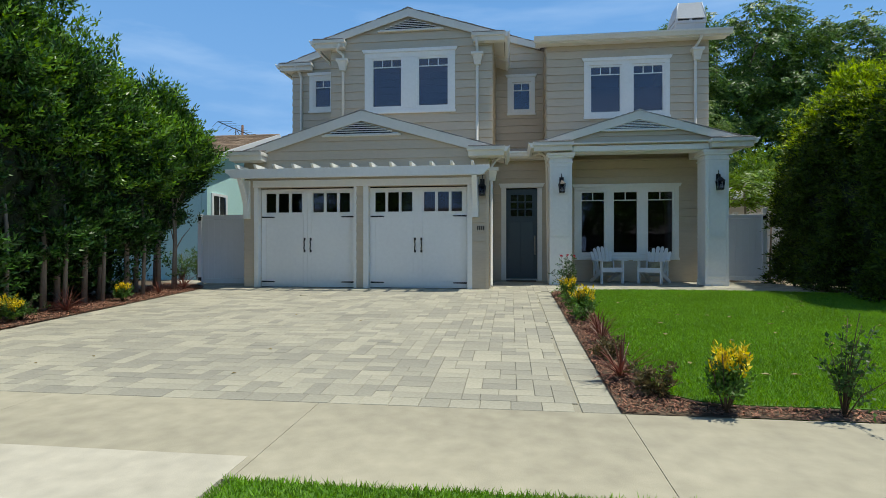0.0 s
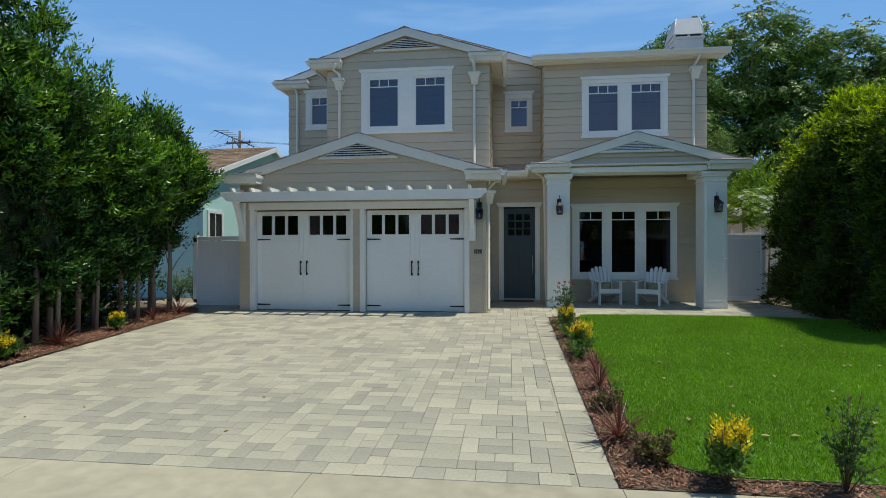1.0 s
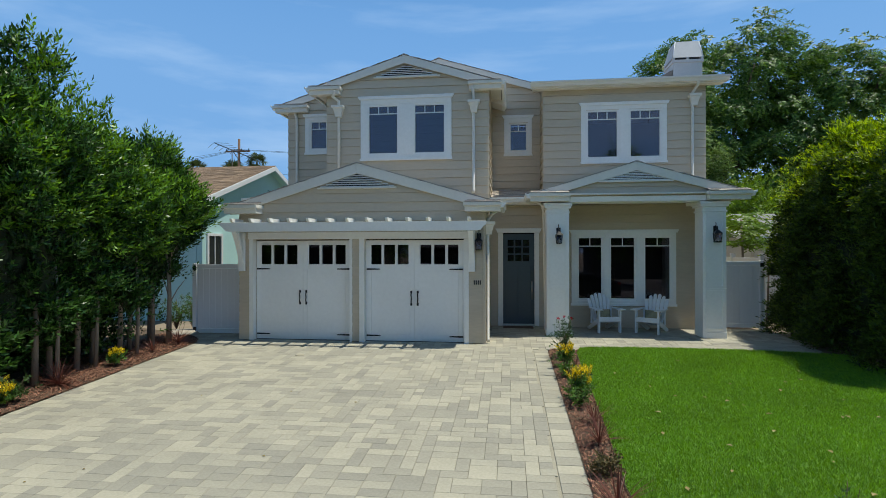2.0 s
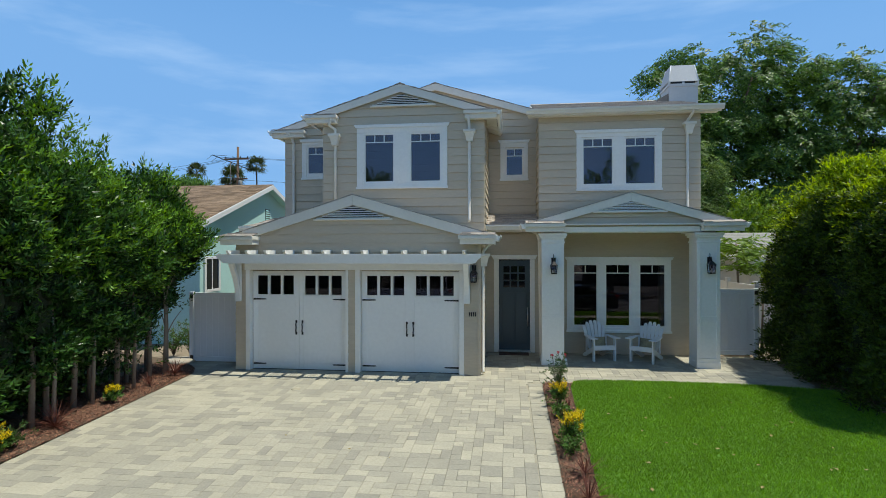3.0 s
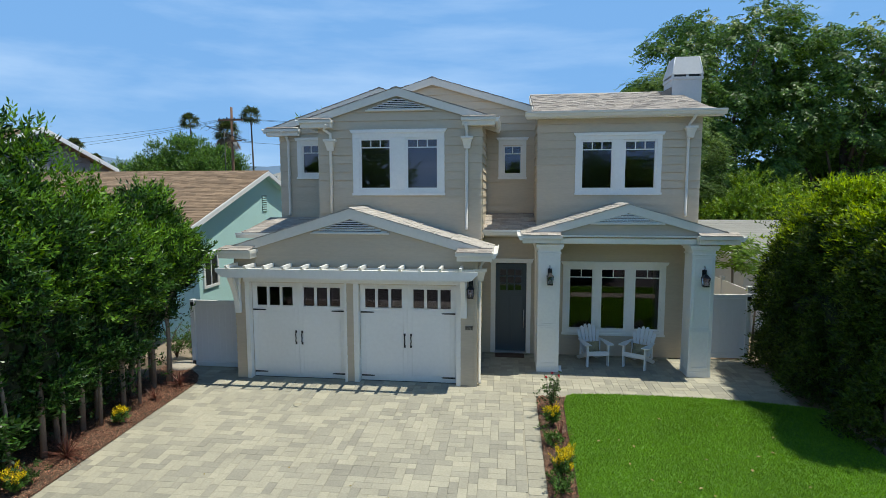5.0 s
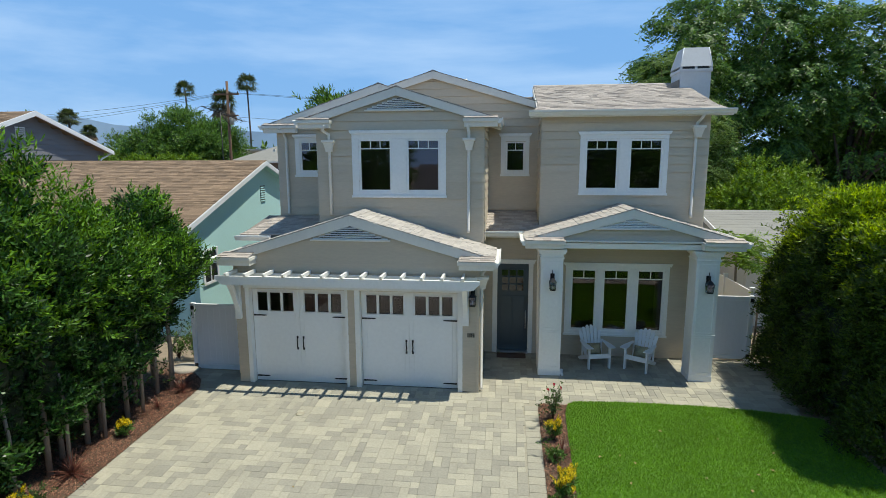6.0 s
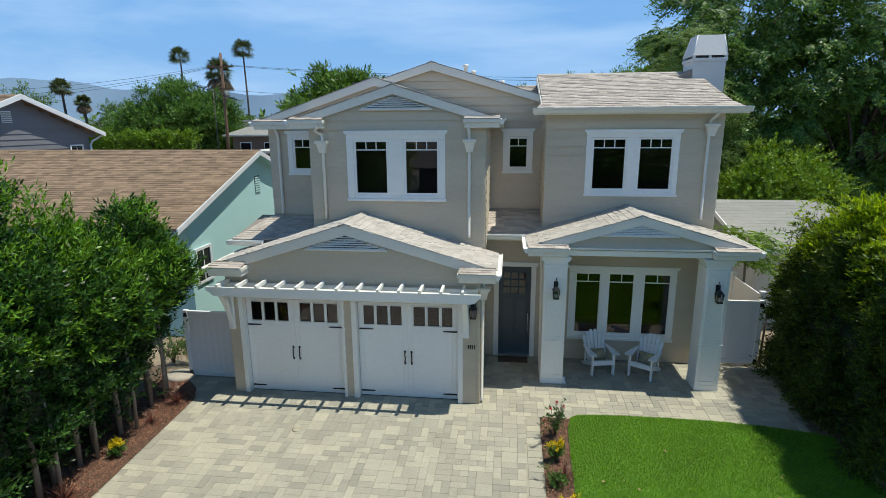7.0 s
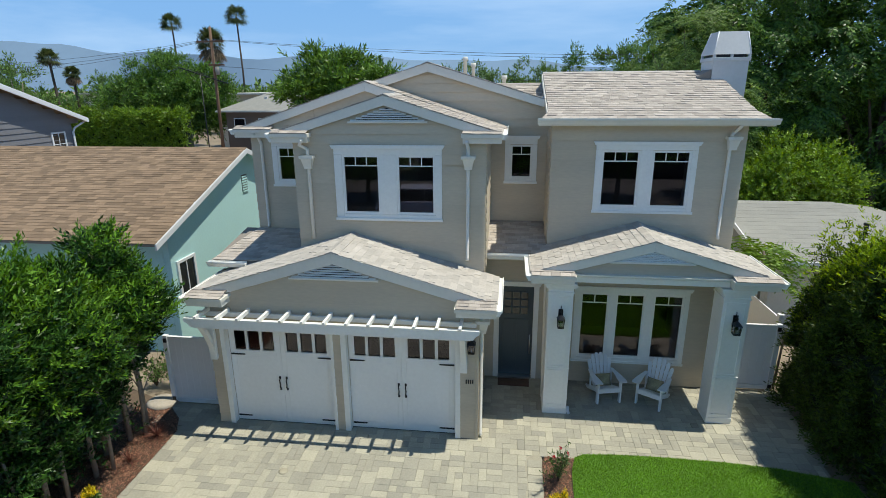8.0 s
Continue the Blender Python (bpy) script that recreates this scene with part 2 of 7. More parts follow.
M_PANE = bpy.data.materials.new("clear_glass")
M_PANE.use_nodes = True
_p = M_PANE.node_tree.nodes["Principled BSDF"]
_p.inputs["Base Color"].default_value = (0.42, 0.42, 0.46, 1)
_p.inputs["Roughness"].default_value = 0.01
_p.inputs["Transmission Weight"].default_value = 1.0
_p.inputs["IOR"].default_value = 1.78
_p.inputs["Specular Tint"].default_value = (0.96, 0.90, 1.0, 1)
M_SCREEN = M_PANE.copy()
M_SCREEN.name = "screened_glass"
_p = M_SCREEN.node_tree.nodes["Principled BSDF"]
_p.inputs["IOR"].default_value, _p.inputs["Roughness"].default_value = 1.62, 0.015
_p.inputs["Base Color"].default_value = (0.28, 0.28, 0.31, 1)
# near black: the darkness of unlit rooms is put into this colour
M_ROOM = mat("unlit_room_dark", (0.022, 0.021, 0.021), 0.9, 0.1, 2.0, 0.0)

# ---- ground ----
ys = [-400, -60, -22.2, -22.0, -11.3, -11.1, -9.2, -7.76, -4, 0, 1.2, 40, 150, 1200, 4500]
zs = [-0.75, -0.75, -0.55, -0.68, -0.62, -0.45, -0.46, -0.42, -0.25, -0.08, -0.02, -0.1, -0.1, -0.1, -0.1]
xs = [-4500, -300, -40, -8, 8, 40, 300, 4500]
gv = [(x, y, z) for y, z in zip(ys, zs) for x in xs]
gf = [(j * 8 + i, j * 8 + i + 1, j * 8 + i + 9, j * 8 + i + 8) for j in range(len(ys) - 1) for i in range(7)]
tagged(raw("ground", gv, gf, M_DIRT), "bare dry brown ground of the neighbourhood", "ground", kind="structure")
road = raw("road", [(-200, -22.0, -0.672), (200, -22.0, -0.672), (200, -11.35, -0.60), (-200, -11.35, -0.60)], [(0, 1, 2, 3)], M_ASPHALT)
tagged(road, "grey asphalt street in front of the house", "road", kind="structure")
kerb = part("kerb", B(-200, 200, -11.36, -11.18, -0.70, -0.42, bev=0.02), M_CONC2)
tagged(kerb, "pale concrete kerb along the street", "kerb", kind="structure")


def slab(bm, x0, x1, y0, y1, th=0.1, gap=0.006, lift=0.0):
    """A cast slab that follows the fall of the ground."""
    x0, x1, y0, y1 = x0 + gap, x1 - gap, y0 + gap, y1 - gap
    c = [(x0, y0), (x1, y0), (x1, y1), (x0, y1)]
    top = [bm.verts.new((x, y, gz(y) + lift)) for x, y in c]
    bot = [bm.verts.new((x, y, gz(y) + lift - th)) for x, y in c]
    bm.faces.new(top)
    bm.faces.new(bot[::-1])
    for i in range(4):
        bm.faces.new((top[i], bot[i], bot[(i + 1) % 4], top[(i + 1) % 4]))
    return bm


sidewalk = thing("pavement", pose(0, -8.4, -0.36), "cream concrete sidewalk cast in slabs", "sidewalk", kind="structure")
for i, (xa, xb) in enumerate([(-13, -5.4), (-5.4, -3.0), (-3.0, -0.59), (-0.59, 1.81), (1.81, 4.2), (4.2, 6.6), (6.6, 13)]):
    bm = slab(bmesh.new(), xa, xb, -9.17, -7.765, gap=0.0025)
    bmesh.ops.translate(bm, verts=bm.verts, vec=(0, 8.4, 0.36))
    part("slab", bm, M_CONC, sidewalk)
apron = part("driveway_apron", slab(bmesh.new(), -4.4, -0.64, -11.1, -8.86, 0.12, 0.0, 0.004), M_APRON)
tagged(apron, "bleached concrete driveway apron by the street", "apron", kind="structure")

# ---- driveway and porch paving ----
drive = thing("driveway", pose(0, 0, 0), "driveway and porch walk of mixed grey and tan pavers", "driveway", kind="structure")
bm = bmesh.new()
for a in ((-6.16, 1.80, -7.76, -0.25), (-6.9, 7.3, -0.25, 0.8), (0.3, 7.5, 0.8, 2.78), (-6.9, -5.2, 0.8, 1.0)):
    slab(bm, *a, th=0.04, gap=0, lift=-0.011)
part("joint_bed", bm, M_JOINT, drive)
rng = random.Random(5)
pieces = []


def in_paving(x, y):
    if y < -0.25:
        return -6.15 < x < 1.49
    if y < 0.16:
        return -6.9 < x < 7.3
    if y < 0.74:
        return 0.42 < x < 7.3 or -6.9 < x < -5.34
    return 0.46 < x < 7.4


# a row of upright stones along the sidewalk, then stones of three sizes laid in a random bond
x = -6.15
while x < 1.40:
    pieces.append((x, min(x + 0.245, 1.49), -7.755, -7.555))
    x += 0.245
UX, UY = 0.152, 0.158
taken = set()
for j in range(66):
    for i in range(96):
        if (i, j) in taken:
            continue
        opts = [(2, 2), (2, 1), (2, 1), (2, 1), (1, 2), (2, 1), (1, 1)]
        rng.shuffle(opts)
        for w, h in opts + [(1, 1)]:
            if all((i + p, j + q) not in taken for p in range(w) for q in range(h)):
                break
        taken.update((i + p, j + q) for p in range(w) for q in range(h))
        xa, ya = -6.9 + i * UX, -7.553 + j * UY
        x1, y1 = xa + w * UX, ya + h * UY
        if in_paving((xa + x1) / 2, (ya + y1) / 2) and y1 < 2.76:
            if ya < -0.3:
                xa, x1 = max(xa, -6.15), min(x1, 1.49)
            if x1 - xa > 0.05:
                pieces.append((xa, x1, ya, y1))
yb = -7.755
while yb < -0.45:
    pieces.append((1.50, 1.79, yb, yb + 0.205))
    yb += 0.21


def paver_mesh(vf, xa, xb, ya, yb, ox, oy, oz):
    v, f = vf
    g, c, th = 0.0012, 0.003, 0.03
    k = len(v)
    dz = rng.uniform(-0.0015, 0.0015)
    for ins, z in ((0, -th), (0, -0.005), (c, 0.0)):
        for x, y in ((xa + g + ins, ya + g + ins), (xb - g - ins, ya + g + ins), (xb - g - ins, yb - g - ins), (xa + g + ins, yb - g - ins)):
            v.append((x - ox, y - oy, gz(y) + z + dz - oz))
    for r in (0, 4):
        for i in range(4):
            f.append((k + r + i, k + r + (i + 1) % 4, k + r + 4 + (i + 1) % 4, k + r + 4 + i))
    f.append((k + 8, k + 9, k + 10, k + 11))


pieces.sort(key=lambda p: p[2])
PAVER_SINGLE = pieces[:300]
rest = ([], [])
for p in pieces[300:]:
    paver_mesh(rest, *p, 0, 0, 0)
tagged(raw("paver_field", *rest, M_PAVER, drive), kind="stuff")

# ---- house ----
house = thing("house", pose(0, 0, 0), "two-storey beige clapboard house with white trim and shingled gables", "house")
EXP = 0.212
boards_todo = []


def wall(name, axis, pos, thick, lo, hi, z0, z1, holes=(), gable=None, boards=True, zb=None, face=-1, mat_w=None):
    """A wall with openings. axis y: faces the street; axis x: a side wall. gable: (centre, peak height, slope)."""
    bm = bmesh.new()
    def bx(a, b, c, d):
        if b - a < 1e-4 or d - c < 1e-4:
            return
        p0, p1 = (pos, pos + thick) if face < 0 else (pos - thick, pos)
        if axis == "y":
            box(bm, a, b, p0, p1, c, d)
        else:
            box(bm, p0, p1, a, b, c, d)
    cur = lo
    for h in sorted(holes):
        bx(cur, h[0], z0, z1)
        bx(h[0], h[1], z0, h[2])
        bx(h[0], h[1], h[3], z1)
        cur = h[1]
    bx(cur, hi, z0, z1)
    if gable:
        xc, zp, sl = gable
        tri = [(lo, z1), (hi, z1), (hi, max(z1 + 0.001, zp - sl * abs(hi - xc))), (xc, zp), (lo, max(z1 + 0.001, zp - sl * abs(lo - xc)))]
        p0, p1 = (pos, pos + thick) if face < 0 else (pos - thick, pos)
        bm = merge(bm, prism(tri, axis, p0, p1))
    bmesh.ops.remove_doubles(bm, verts=bm.verts, dist=0.0005)
    ob = part(name, bm, mat_w or M_SIDING, house)
    if boards:
        boards_todo.append((ob, axis, pos, lo, hi, z0 if zb is None else zb, gable[1] if gable else z1, tuple(holes), gable, face))
    return ob


def board_mesh(axis, pos, face, a, b, z0, z1, a1=None, b1=None):
    a1 = a if a1 is None else a1
    b1 = b if b1 is None else b1
    o = []
    for s, d, z, (p, q) in ((1, 0.036, z0, (a, b)), (1, 0.007, z1 - 0.003, (a1, b1))):
        for dd in (d, -0.0):
            for t in (p, q):
                k = pos + face * dd
                o.append((t, k, z) if axis == "y" else (k, t, z))
    # 0 1 front bottom, 2 3 back bottom, 4 5 front top, 6 7 back top
    return o, [(0, 1, 5, 4), (2, 3, 1, 0), (4, 5, 7, 6), (0, 4, 6, 2), (1, 3, 7, 5)]


def window(Y, x0, x1, z0, z1, sashes, zm, cols, flare=0.06, glass=M_PANE, label=""):
    """A cased window. sashes: glass openings (x0, x1, z0, z1); zm: height of the muntin bar; cols: panes above it."""
    f0, f1 = Y - 0.045, Y + 0.03
    gx0, gx1 = min(s[0] for s in sashes), max(s[1] for s in sashes)
    gz0, gz1 = min(s[2] for s in sashes), max(s[3] for s in sashes)
    fr = 0.055
    w = part("window", B(x0, x1, f0, f1, gz1 + fr, z1, bev=0.004), M_TRIM, house, label)
    part("side_casing", B(x0, gx0 - fr, f0, f1, z0, gz1 + fr - 0.002, bev=0.004), M_TRIM, w)
    part("side_casing", B(gx1 + fr, x1, f0, f1, z0, gz1 + fr - 0.002, bev=0.004), M_TRIM, w)
    part("apron_casing", B(gx0 - fr + 0.002, gx1 + fr - 0.002, f0, f1, z0, gz0 - fr, bev=0.004), M_TRIM, w)
    ss = sorted(sashes)
    for a, b in zip(ss, ss[1:]):
        part("mullion", B(a[1] + fr, b[0] - fr, f0, f1, gz0 - fr + 0.002, gz1 + fr - 0.002, bev=0.004), M_TRIM, w)
    part("head_moulding", merge(prism([(x0 - flare * 0.4, z1 - 0.055), (x1 + flare * 0.4, z1 - 0.055), (x1 + flare, z1 + 0.01), (x1 + flare, z1 + 0.03), (x0 - flare, z1 + 0.03), (x0 - flare, z1 + 0.01)], "y", Y - 0.085, Y - 0.046, bev=0.006)), M_TRIM, w)
    part("window_sill", B(x0 - 0.02, x1 + 0.02, Y - 0.075, Y - 0.046, z0 - 0.01, z0 + 0.05, bev=0.006), M_TRIM, w)
    for (a, b, c, d) in sashes:
        s = bmesh.new()
        y0, y1 = Y - 0.03, Y + 0.035
        box(s, a - fr, a, y0, y1, c - fr, d + fr, bev=0.004)
        box(s, b, b + fr, y0, y1, c - fr, d + fr, bev=0.004)
        box(s, a, b, y0, y1, c - fr, c, bev=0.004)
        box(s, a, b, y0, y1, d, d + fr, bev=0.004)
        part("sash", s, M_TRIM, w)
        mb = B(a, b, Y - 0.012, Y + 0.02, zm - 0.012, zm + 0.012)
        for i in range(1, cols):
            xm = a + (b - a) * i / cols
            box(mb, xm - 0.011, xm + 0.011, Y - 0.011, Y + 0.019, zm + 0.012, d)
        part("muntin", mb, M_TRIM, w)
        pn = part("pane", B(a, b, Y + 0.0, Y + 0.006, c, d), glass, w, "dark reflecting glass pane")
        pn.visible_shadow = False
    return w


# window openings of each wall: (x0, x1, z0, z1)
bay = [(-2.575, -1.845, 4.59, 5.785), (-1.374, -0.638, 4.59, 5.785)]
rgt = [(3.10, 3.845, 4.585, 5.785), (4.205, 4.94, 4.585, 5.785)]
far = [(-4.67, -4.235, 5.045, 5.795)]
rec = [(1.047, 1.494, 5.03, 5.78)]
por = [(2.83, 3.41, 0.82, 2.41), (3.66, 4.25, 0.82, 2.41), (4.53, 5.14, 0.82, 2.41)]
FR = 0.054
grow = lambda ss, k=FR: (min(s[0] for s in ss) - k, max(s[1] for s in ss) + k, min(s[2] for s in ss) - k, max(s[3] for s in ss) + k)

# garage block
wall("garage_front_wall", "y", 0.13, 0.16, -5.33, 0.45, -0.05, 3.0, [(-4.972, -2.648, -0.05, 2.36), (-2.307, -0.013, -0.05, 2.36)], gable=(-2.46, 3.92, 0.30), zb=0.02)
wall("garage_side_wall", "x", 0.45, 0.14, 0.29, 2.72, -0.05, 3.05, face=1, zb=0.06)
wall("garage_side_wall", "x", -5.33, 0.14, 0.29, 4.2, -0.05, 3.2, face=-1, zb=0.02)
# upper storey
wall("bay_front_wall", "y", 1.63, 0.16, -3.71, 0.487, 3.0, 6.2, [grow(bay)], gable=(-1.65, 6.92, 0.32), zb=3.3)
wall("bay_side_wall", "x", 0.487, 0.14, 1.79, 4.05, 3.0, 6.3, face=1, zb=3.3)
wall("bay_side_wall", "x", -3.71, 0.14, 1.79, 3.1, 3.0, 6.3, face=-1, zb=3.3)
wall("rear_left_wall", "y", 3.1, 0.16, -5.38, -3.72, 3.2, 6.2, [grow(far)], gable=(-2.45, 7.2, 0.30), zb=3.6)
part("rear_left_gable", prism([(-3.715, 6.2), (-0.5, 6.2), (-0.5, 6.62), (-2.45, 7.2), (-3.715, 6.82)], "y", 3.1, 3.24), M_SIDING, house)
wall("rear_left_side_wall", "x", -5.38, 0.14, 3.26, 9.0, -0.1, 6.3, face=-1, boards=False)
wall("recess_wall", "y", 4.05, 0.16, -3.6, 1.92, 3.3, 6.3, [grow(rec)], gable=(-1.07, 7.64, 0.31), zb=3.7)
wall("right_block_wall", "y", 2.88, 0.16, 1.92, 6.10, 3.2, 6.42, [grow(rgt)], zb=3.5)
wall("right_block_side_wall", "x", 1.92, 0.14, 3.04, 4.05, 3.2, 6.42, face=-1, zb=3.5)
wall("right_block_side_wall", "x", 6.10, 0.14, 3.04, 9.0, -0.1, 6.42, face=1, boards=False)
wall("porch_wall", "y", 2.72, 0.16, 0.46, 6.0, 0.0, 3.3, [(0.80, 1.71, 0.0, 2.57), grow(por)], zb=0.06)
wall("rear_wall", "y", 9.0, 0.16, -5.38, 6.1, -0.1, 6.3, boards=False)
# floor and partition added in near black so the rooms look unlit
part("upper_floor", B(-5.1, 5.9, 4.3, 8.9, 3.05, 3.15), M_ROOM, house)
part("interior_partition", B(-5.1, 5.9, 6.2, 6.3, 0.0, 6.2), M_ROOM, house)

window(1.63, -2.80, -0.445, 4.405, 6.02, bay, 5.60, 3, label="paired white-trimmed upstairs window with dark glass")
window(2.88, 2.915, 5.12, 4.405, 6.00, rgt, 5.585, 3, label="paired white-trimmed upstairs window with dark glass")
window(3.1, -4.86, -4.05, 4.87, 6.0, far, 5.60, 2, label="small white-trimmed upstairs window")
window(4.05, 0.86, 1.66, 4.86, 6.02, rec, 5.585, 2, label="small white-trimmed upstairs window")
window(2.72, 2.64, 5.30, 0.635, 2.60, por, 2.20, 2, glass=M_SCREEN, label="triple white-trimmed porch window with dark glass")


# ---- roofs ----
single_shingles, joined_shingles = [], ([], [])


def roof_plane(e0, e1, r1, r0, store, expo=0.142, seed=1, wmin=0.19, wmax=0.225, butts=(0.006, 0.008, 0.015)):
    """Shingle tabs on a plane from the eave e0-e1 up to the ridge r0-r1."""
    e0, e1, r1, r0 = (Vector(p) for p in (e0, e1, r1, r0))
    nrm = (e1 - e0).cross(r0 - e0).normalized()
    if nrm.z < 0:
        nrm = -nrm
    up = ((r0 + r1) / 2 - (e0 + e1) / 2)
    n = max(2, round(up.length / expo))
    rr = random.Random(seed)
    for i in range(n):
        a, b = i / n, min(1.0, (i + 1.25) / n)
        la, lb = e0.lerp(r0, a), e1.lerp(r1, a)
        ua, ub = e0.lerp(r0, b), e1.lerp(r1, b)
        L = (lb - la).length
        s = -((i * 0.62) % 1.0) * (wmin + wmax) / 2 - rr.random() * 0.02
        while s < L:
            w = rr.uniform(wmin, wmax)
            s0, s1 = max(0.0, s) / L, min(L, s + w - 0.005) / L
            s += w
            if (s1 - s0) * L < 0.03:
                continue
            th = rr.choice(butts)
            p = [la.lerp(lb, s0), la.lerp(lb, s1), ua.lerp(ub, s1), ua.lerp(ub, s0)]
            top = [p[0] + nrm * (th + 0.008), p[1] + nrm * (th + 0.008), p[2] + nrm * 0.006, p[3] + nrm * 0.006]
            bot = [p[0], p[1], p[2], p[3]]
            if isinstance(store, list):
                store.append((bot, top))
            else:
                v, f = store
                k = len(v)
                v.extend([tuple(q) for q in bot + top])
                f.extend([(k + 4, k + 5, k + 6, k + 7), (k, k + 1, k + 5, k + 4), (k + 1, k + 2, k + 6, k + 5), (k + 3, k, k + 4, k + 7)])


def rake(xc, hl, hr, ze, zr, y0, y1, wd):
    """The pair of sloped boards under a gable's edge."""
    out = []
    for sg, half in ((-1, hl), (1, hr)):
        xe = xc + sg * half
        pts = [(xe, ze), (xc, zr), (xc, zr - wd), (xe, ze - wd * 0.9)]
        out.append(prism(pts, "y", y0, y1, bev=0.006))
    return out


def gutter(p0, p1, out, h=0.13, d=0.12):
    """A white ogee gutter from p0 to p1 at the top of the eave; out: outward direction in plan."""
    p0, p1, o = Vector(p0), Vector(p1), Vector(out)
    prof = [(0, 0), (0, -h), (d * 0.55, -h), (d * 0.75, -h * 0.55), (d, -h * 0.3), (d, 0.0), (d * 0.86, 0.0), (d * 0.86, -h * 0.2), (0.015, -h * 0.2), (0.015, 0)]
    bm = bmesh.new()
    r = [[bm.verts.new(p + o * a + Vector((0, 0, b))) for a, b in prof] for p in (p0, p1)]
    n = len(prof)
    for i in range(n):
        bm.faces.new((r[0][i], r[0][(i + 1) % n], r[1][(i + 1) % n], r[1][i]))
    bm.faces.new(r[0])
    bm.faces.new(r[1][::-1])
    bmesh.ops.recalc_face_normals(bm, faces=bm.faces)
    return bm


def gable_roof(name, xc, hl, hr, ze, zr, yf, yb, wall_y, store, seed, returns=0.85, vent=None, ret_l=True, ret_r=True, gut_l=True, gut_r=True, rakew=0.205, ry=0.0):
    """A gable that faces the street: slab, shingles, rake boards, boxed eave returns, gutters and louvre."""
    sl = (zr - ze) / max(hl, hr)
    r = part(name, prism([(xc - hl, ze), (xc, zr), (xc + hr, ze), (xc + hr, ze - 0.07), (xc, zr - 0.07), (xc - hl, ze - 0.07)], "y", yf, yb), M_ROOFBASE, house)
    part("soffit", prism([(xc - hl + 0.02, ze - 0.074), (xc, zr - 0.074), (xc + hr - 0.02, ze - 0.074), (xc + hr - 0.02, ze - 0.09), (xc, zr - 0.09), (xc - hl + 0.02, ze - 0.09)], "y", yf + 0.01, yb), M_FASCIA, r)
    for bm in rake(xc, hl, hr, ze - 0.004, zr - 0.004, yf - 0.035, yf - 0.002, rakew):
        part("rake_board", bm, M_FASCIA, r)
    roof_plane((xc - hl - 0.02, yf - 0.05, ze), (xc - hl - 0.02, yb, ze), (xc, yb, zr), (xc, yf - 0.05, zr), store, seed=seed)
    roof_plane((xc + hr + 0.02, yf - 0.05, ze), (xc + hr + 0.02, yb, ze), (xc, yb, zr), (xc, yf - 0.05, zr), store, seed=seed + 1)
    # ridge caps
    yy = yf - 0.05
    k = 0
    while yy < yb - 0.02:
        y2 = min(yb, yy + 0.19)
        part("ridge_cap", prism([(xc - 0.13, zr - 0.13 * sl + 0.022), (xc, zr + 0.03 + 0.003 * (k % 2)), (xc + 0.13, zr - 0.13 * sl + 0.022), (xc + 0.13, zr - 0.13 * sl + 0.008), (xc, zr + 0.014), (xc - 0.13, zr - 0.13 * sl + 0.008)], "y", yy, y2 - 0.004), M_SHINGLE_PC, r)
        yy = y2
        k += 1
    for sg, on, gt, half in ((-1, ret_l, gut_l, hl), (1, ret_r, gut_r, hr)):
        xe = xc + sg * half
        if on:
            xi = xe - sg * returns
            a, b = min(xe, xi), max(xe, xi)
            part("eave_return", merge(B(a, b, ry + 0.06, wall_y - 0.003, ze - 0.20, ze - 0.07, bev=0.008), B(a - 0.03, b + 0.03, ry, wall_y - 0.003, ze - 0.085, ze - 0.005, bev=0.01)), M_FASCIA, r)
            zt = ze - 0.002
            roof_plane((a, ry - 0.01, zt), (b, ry - 0.01, zt), (b, wall_y, zt + 0.075), (a, wall_y, zt + 0.075), joined_shingles, expo=0.12, seed=seed + 7)
        if gt:
            part("gutter", gutter((xe, ry + 0.02, ze + 0.005), (xe, yb, ze + 0.005), (sg, 0, 0)), M_TRIM, r)
    if vent:
        x0, x1, z0, z1 = vent
        xm = (x0 + x1) / 2
        vy = wall_y - 0.05
        v = part("gable_vent", prism([(x0 + 0.12, z0 + 0.01), (x1 - 0.12, z0 + 0.01), (xm, z1 - 0.02)], "y", vy + 0.02, vy + 0.045), M_IRON, r, "louvred triangular gable vent")
        part("vent_frame", B(x0, x1, vy - 0.02, vy + 0.045, z0 - 0.03, z0 + 0.008, bev=0.005), M_FASCIA, v)
        n = 6
        for i in range(n):
            zz = z0 + 0.012 + (z1 - z0 - 0.03) * i / n
            hw = (x1 - x0) / 2 * (1 - (zz + 0.02 - z0) / (z1 - z0)) + 0.03
            part("louvre", prism([(vy - 0.01, zz), (vy + 0.03, zz + 0.030), (vy + 0.036, zz + 0.026), (vy - 0.002, zz - 0.006)], "x", xm - hw, xm + hw), M_TRIM, v)
    return r


gable_roof("garage_roof", -2.46, 3.07, 3.27, 3.15, 4.10, 0.075, 1.62, 0.118, single_shingles, 11, ry=-0.29, returns=0.78, vent=(-3.40, -1.54, 3.54, 3.87), rakew=0.235)
gable_roof("bay_roof", -1.65, 2.46, 2.46, 6.30, 7.07, 1.56, 4.0, 1.615, joined_shingles, 21, ry=1.36, returns=0.80, vent=(-2.45, -0.74, 6.53, 6.83))
gable_roof("rear_left_roof", -2.42, 3.28, 3.30, 6.27, 7.35, 3.03, 9.0, 3.085, joined_shingles, 31, ry=2.84, returns=0.95, ret_r=False, gut_r=False)
gable_roof("rear_roof", -1.07, 2.84, 2.86, 6.92, 7.79, 3.95, 9.2, 4.035, joined_shingles, 41, ret_l=False, ret_r=False, gut_l=False, gut_r=False)
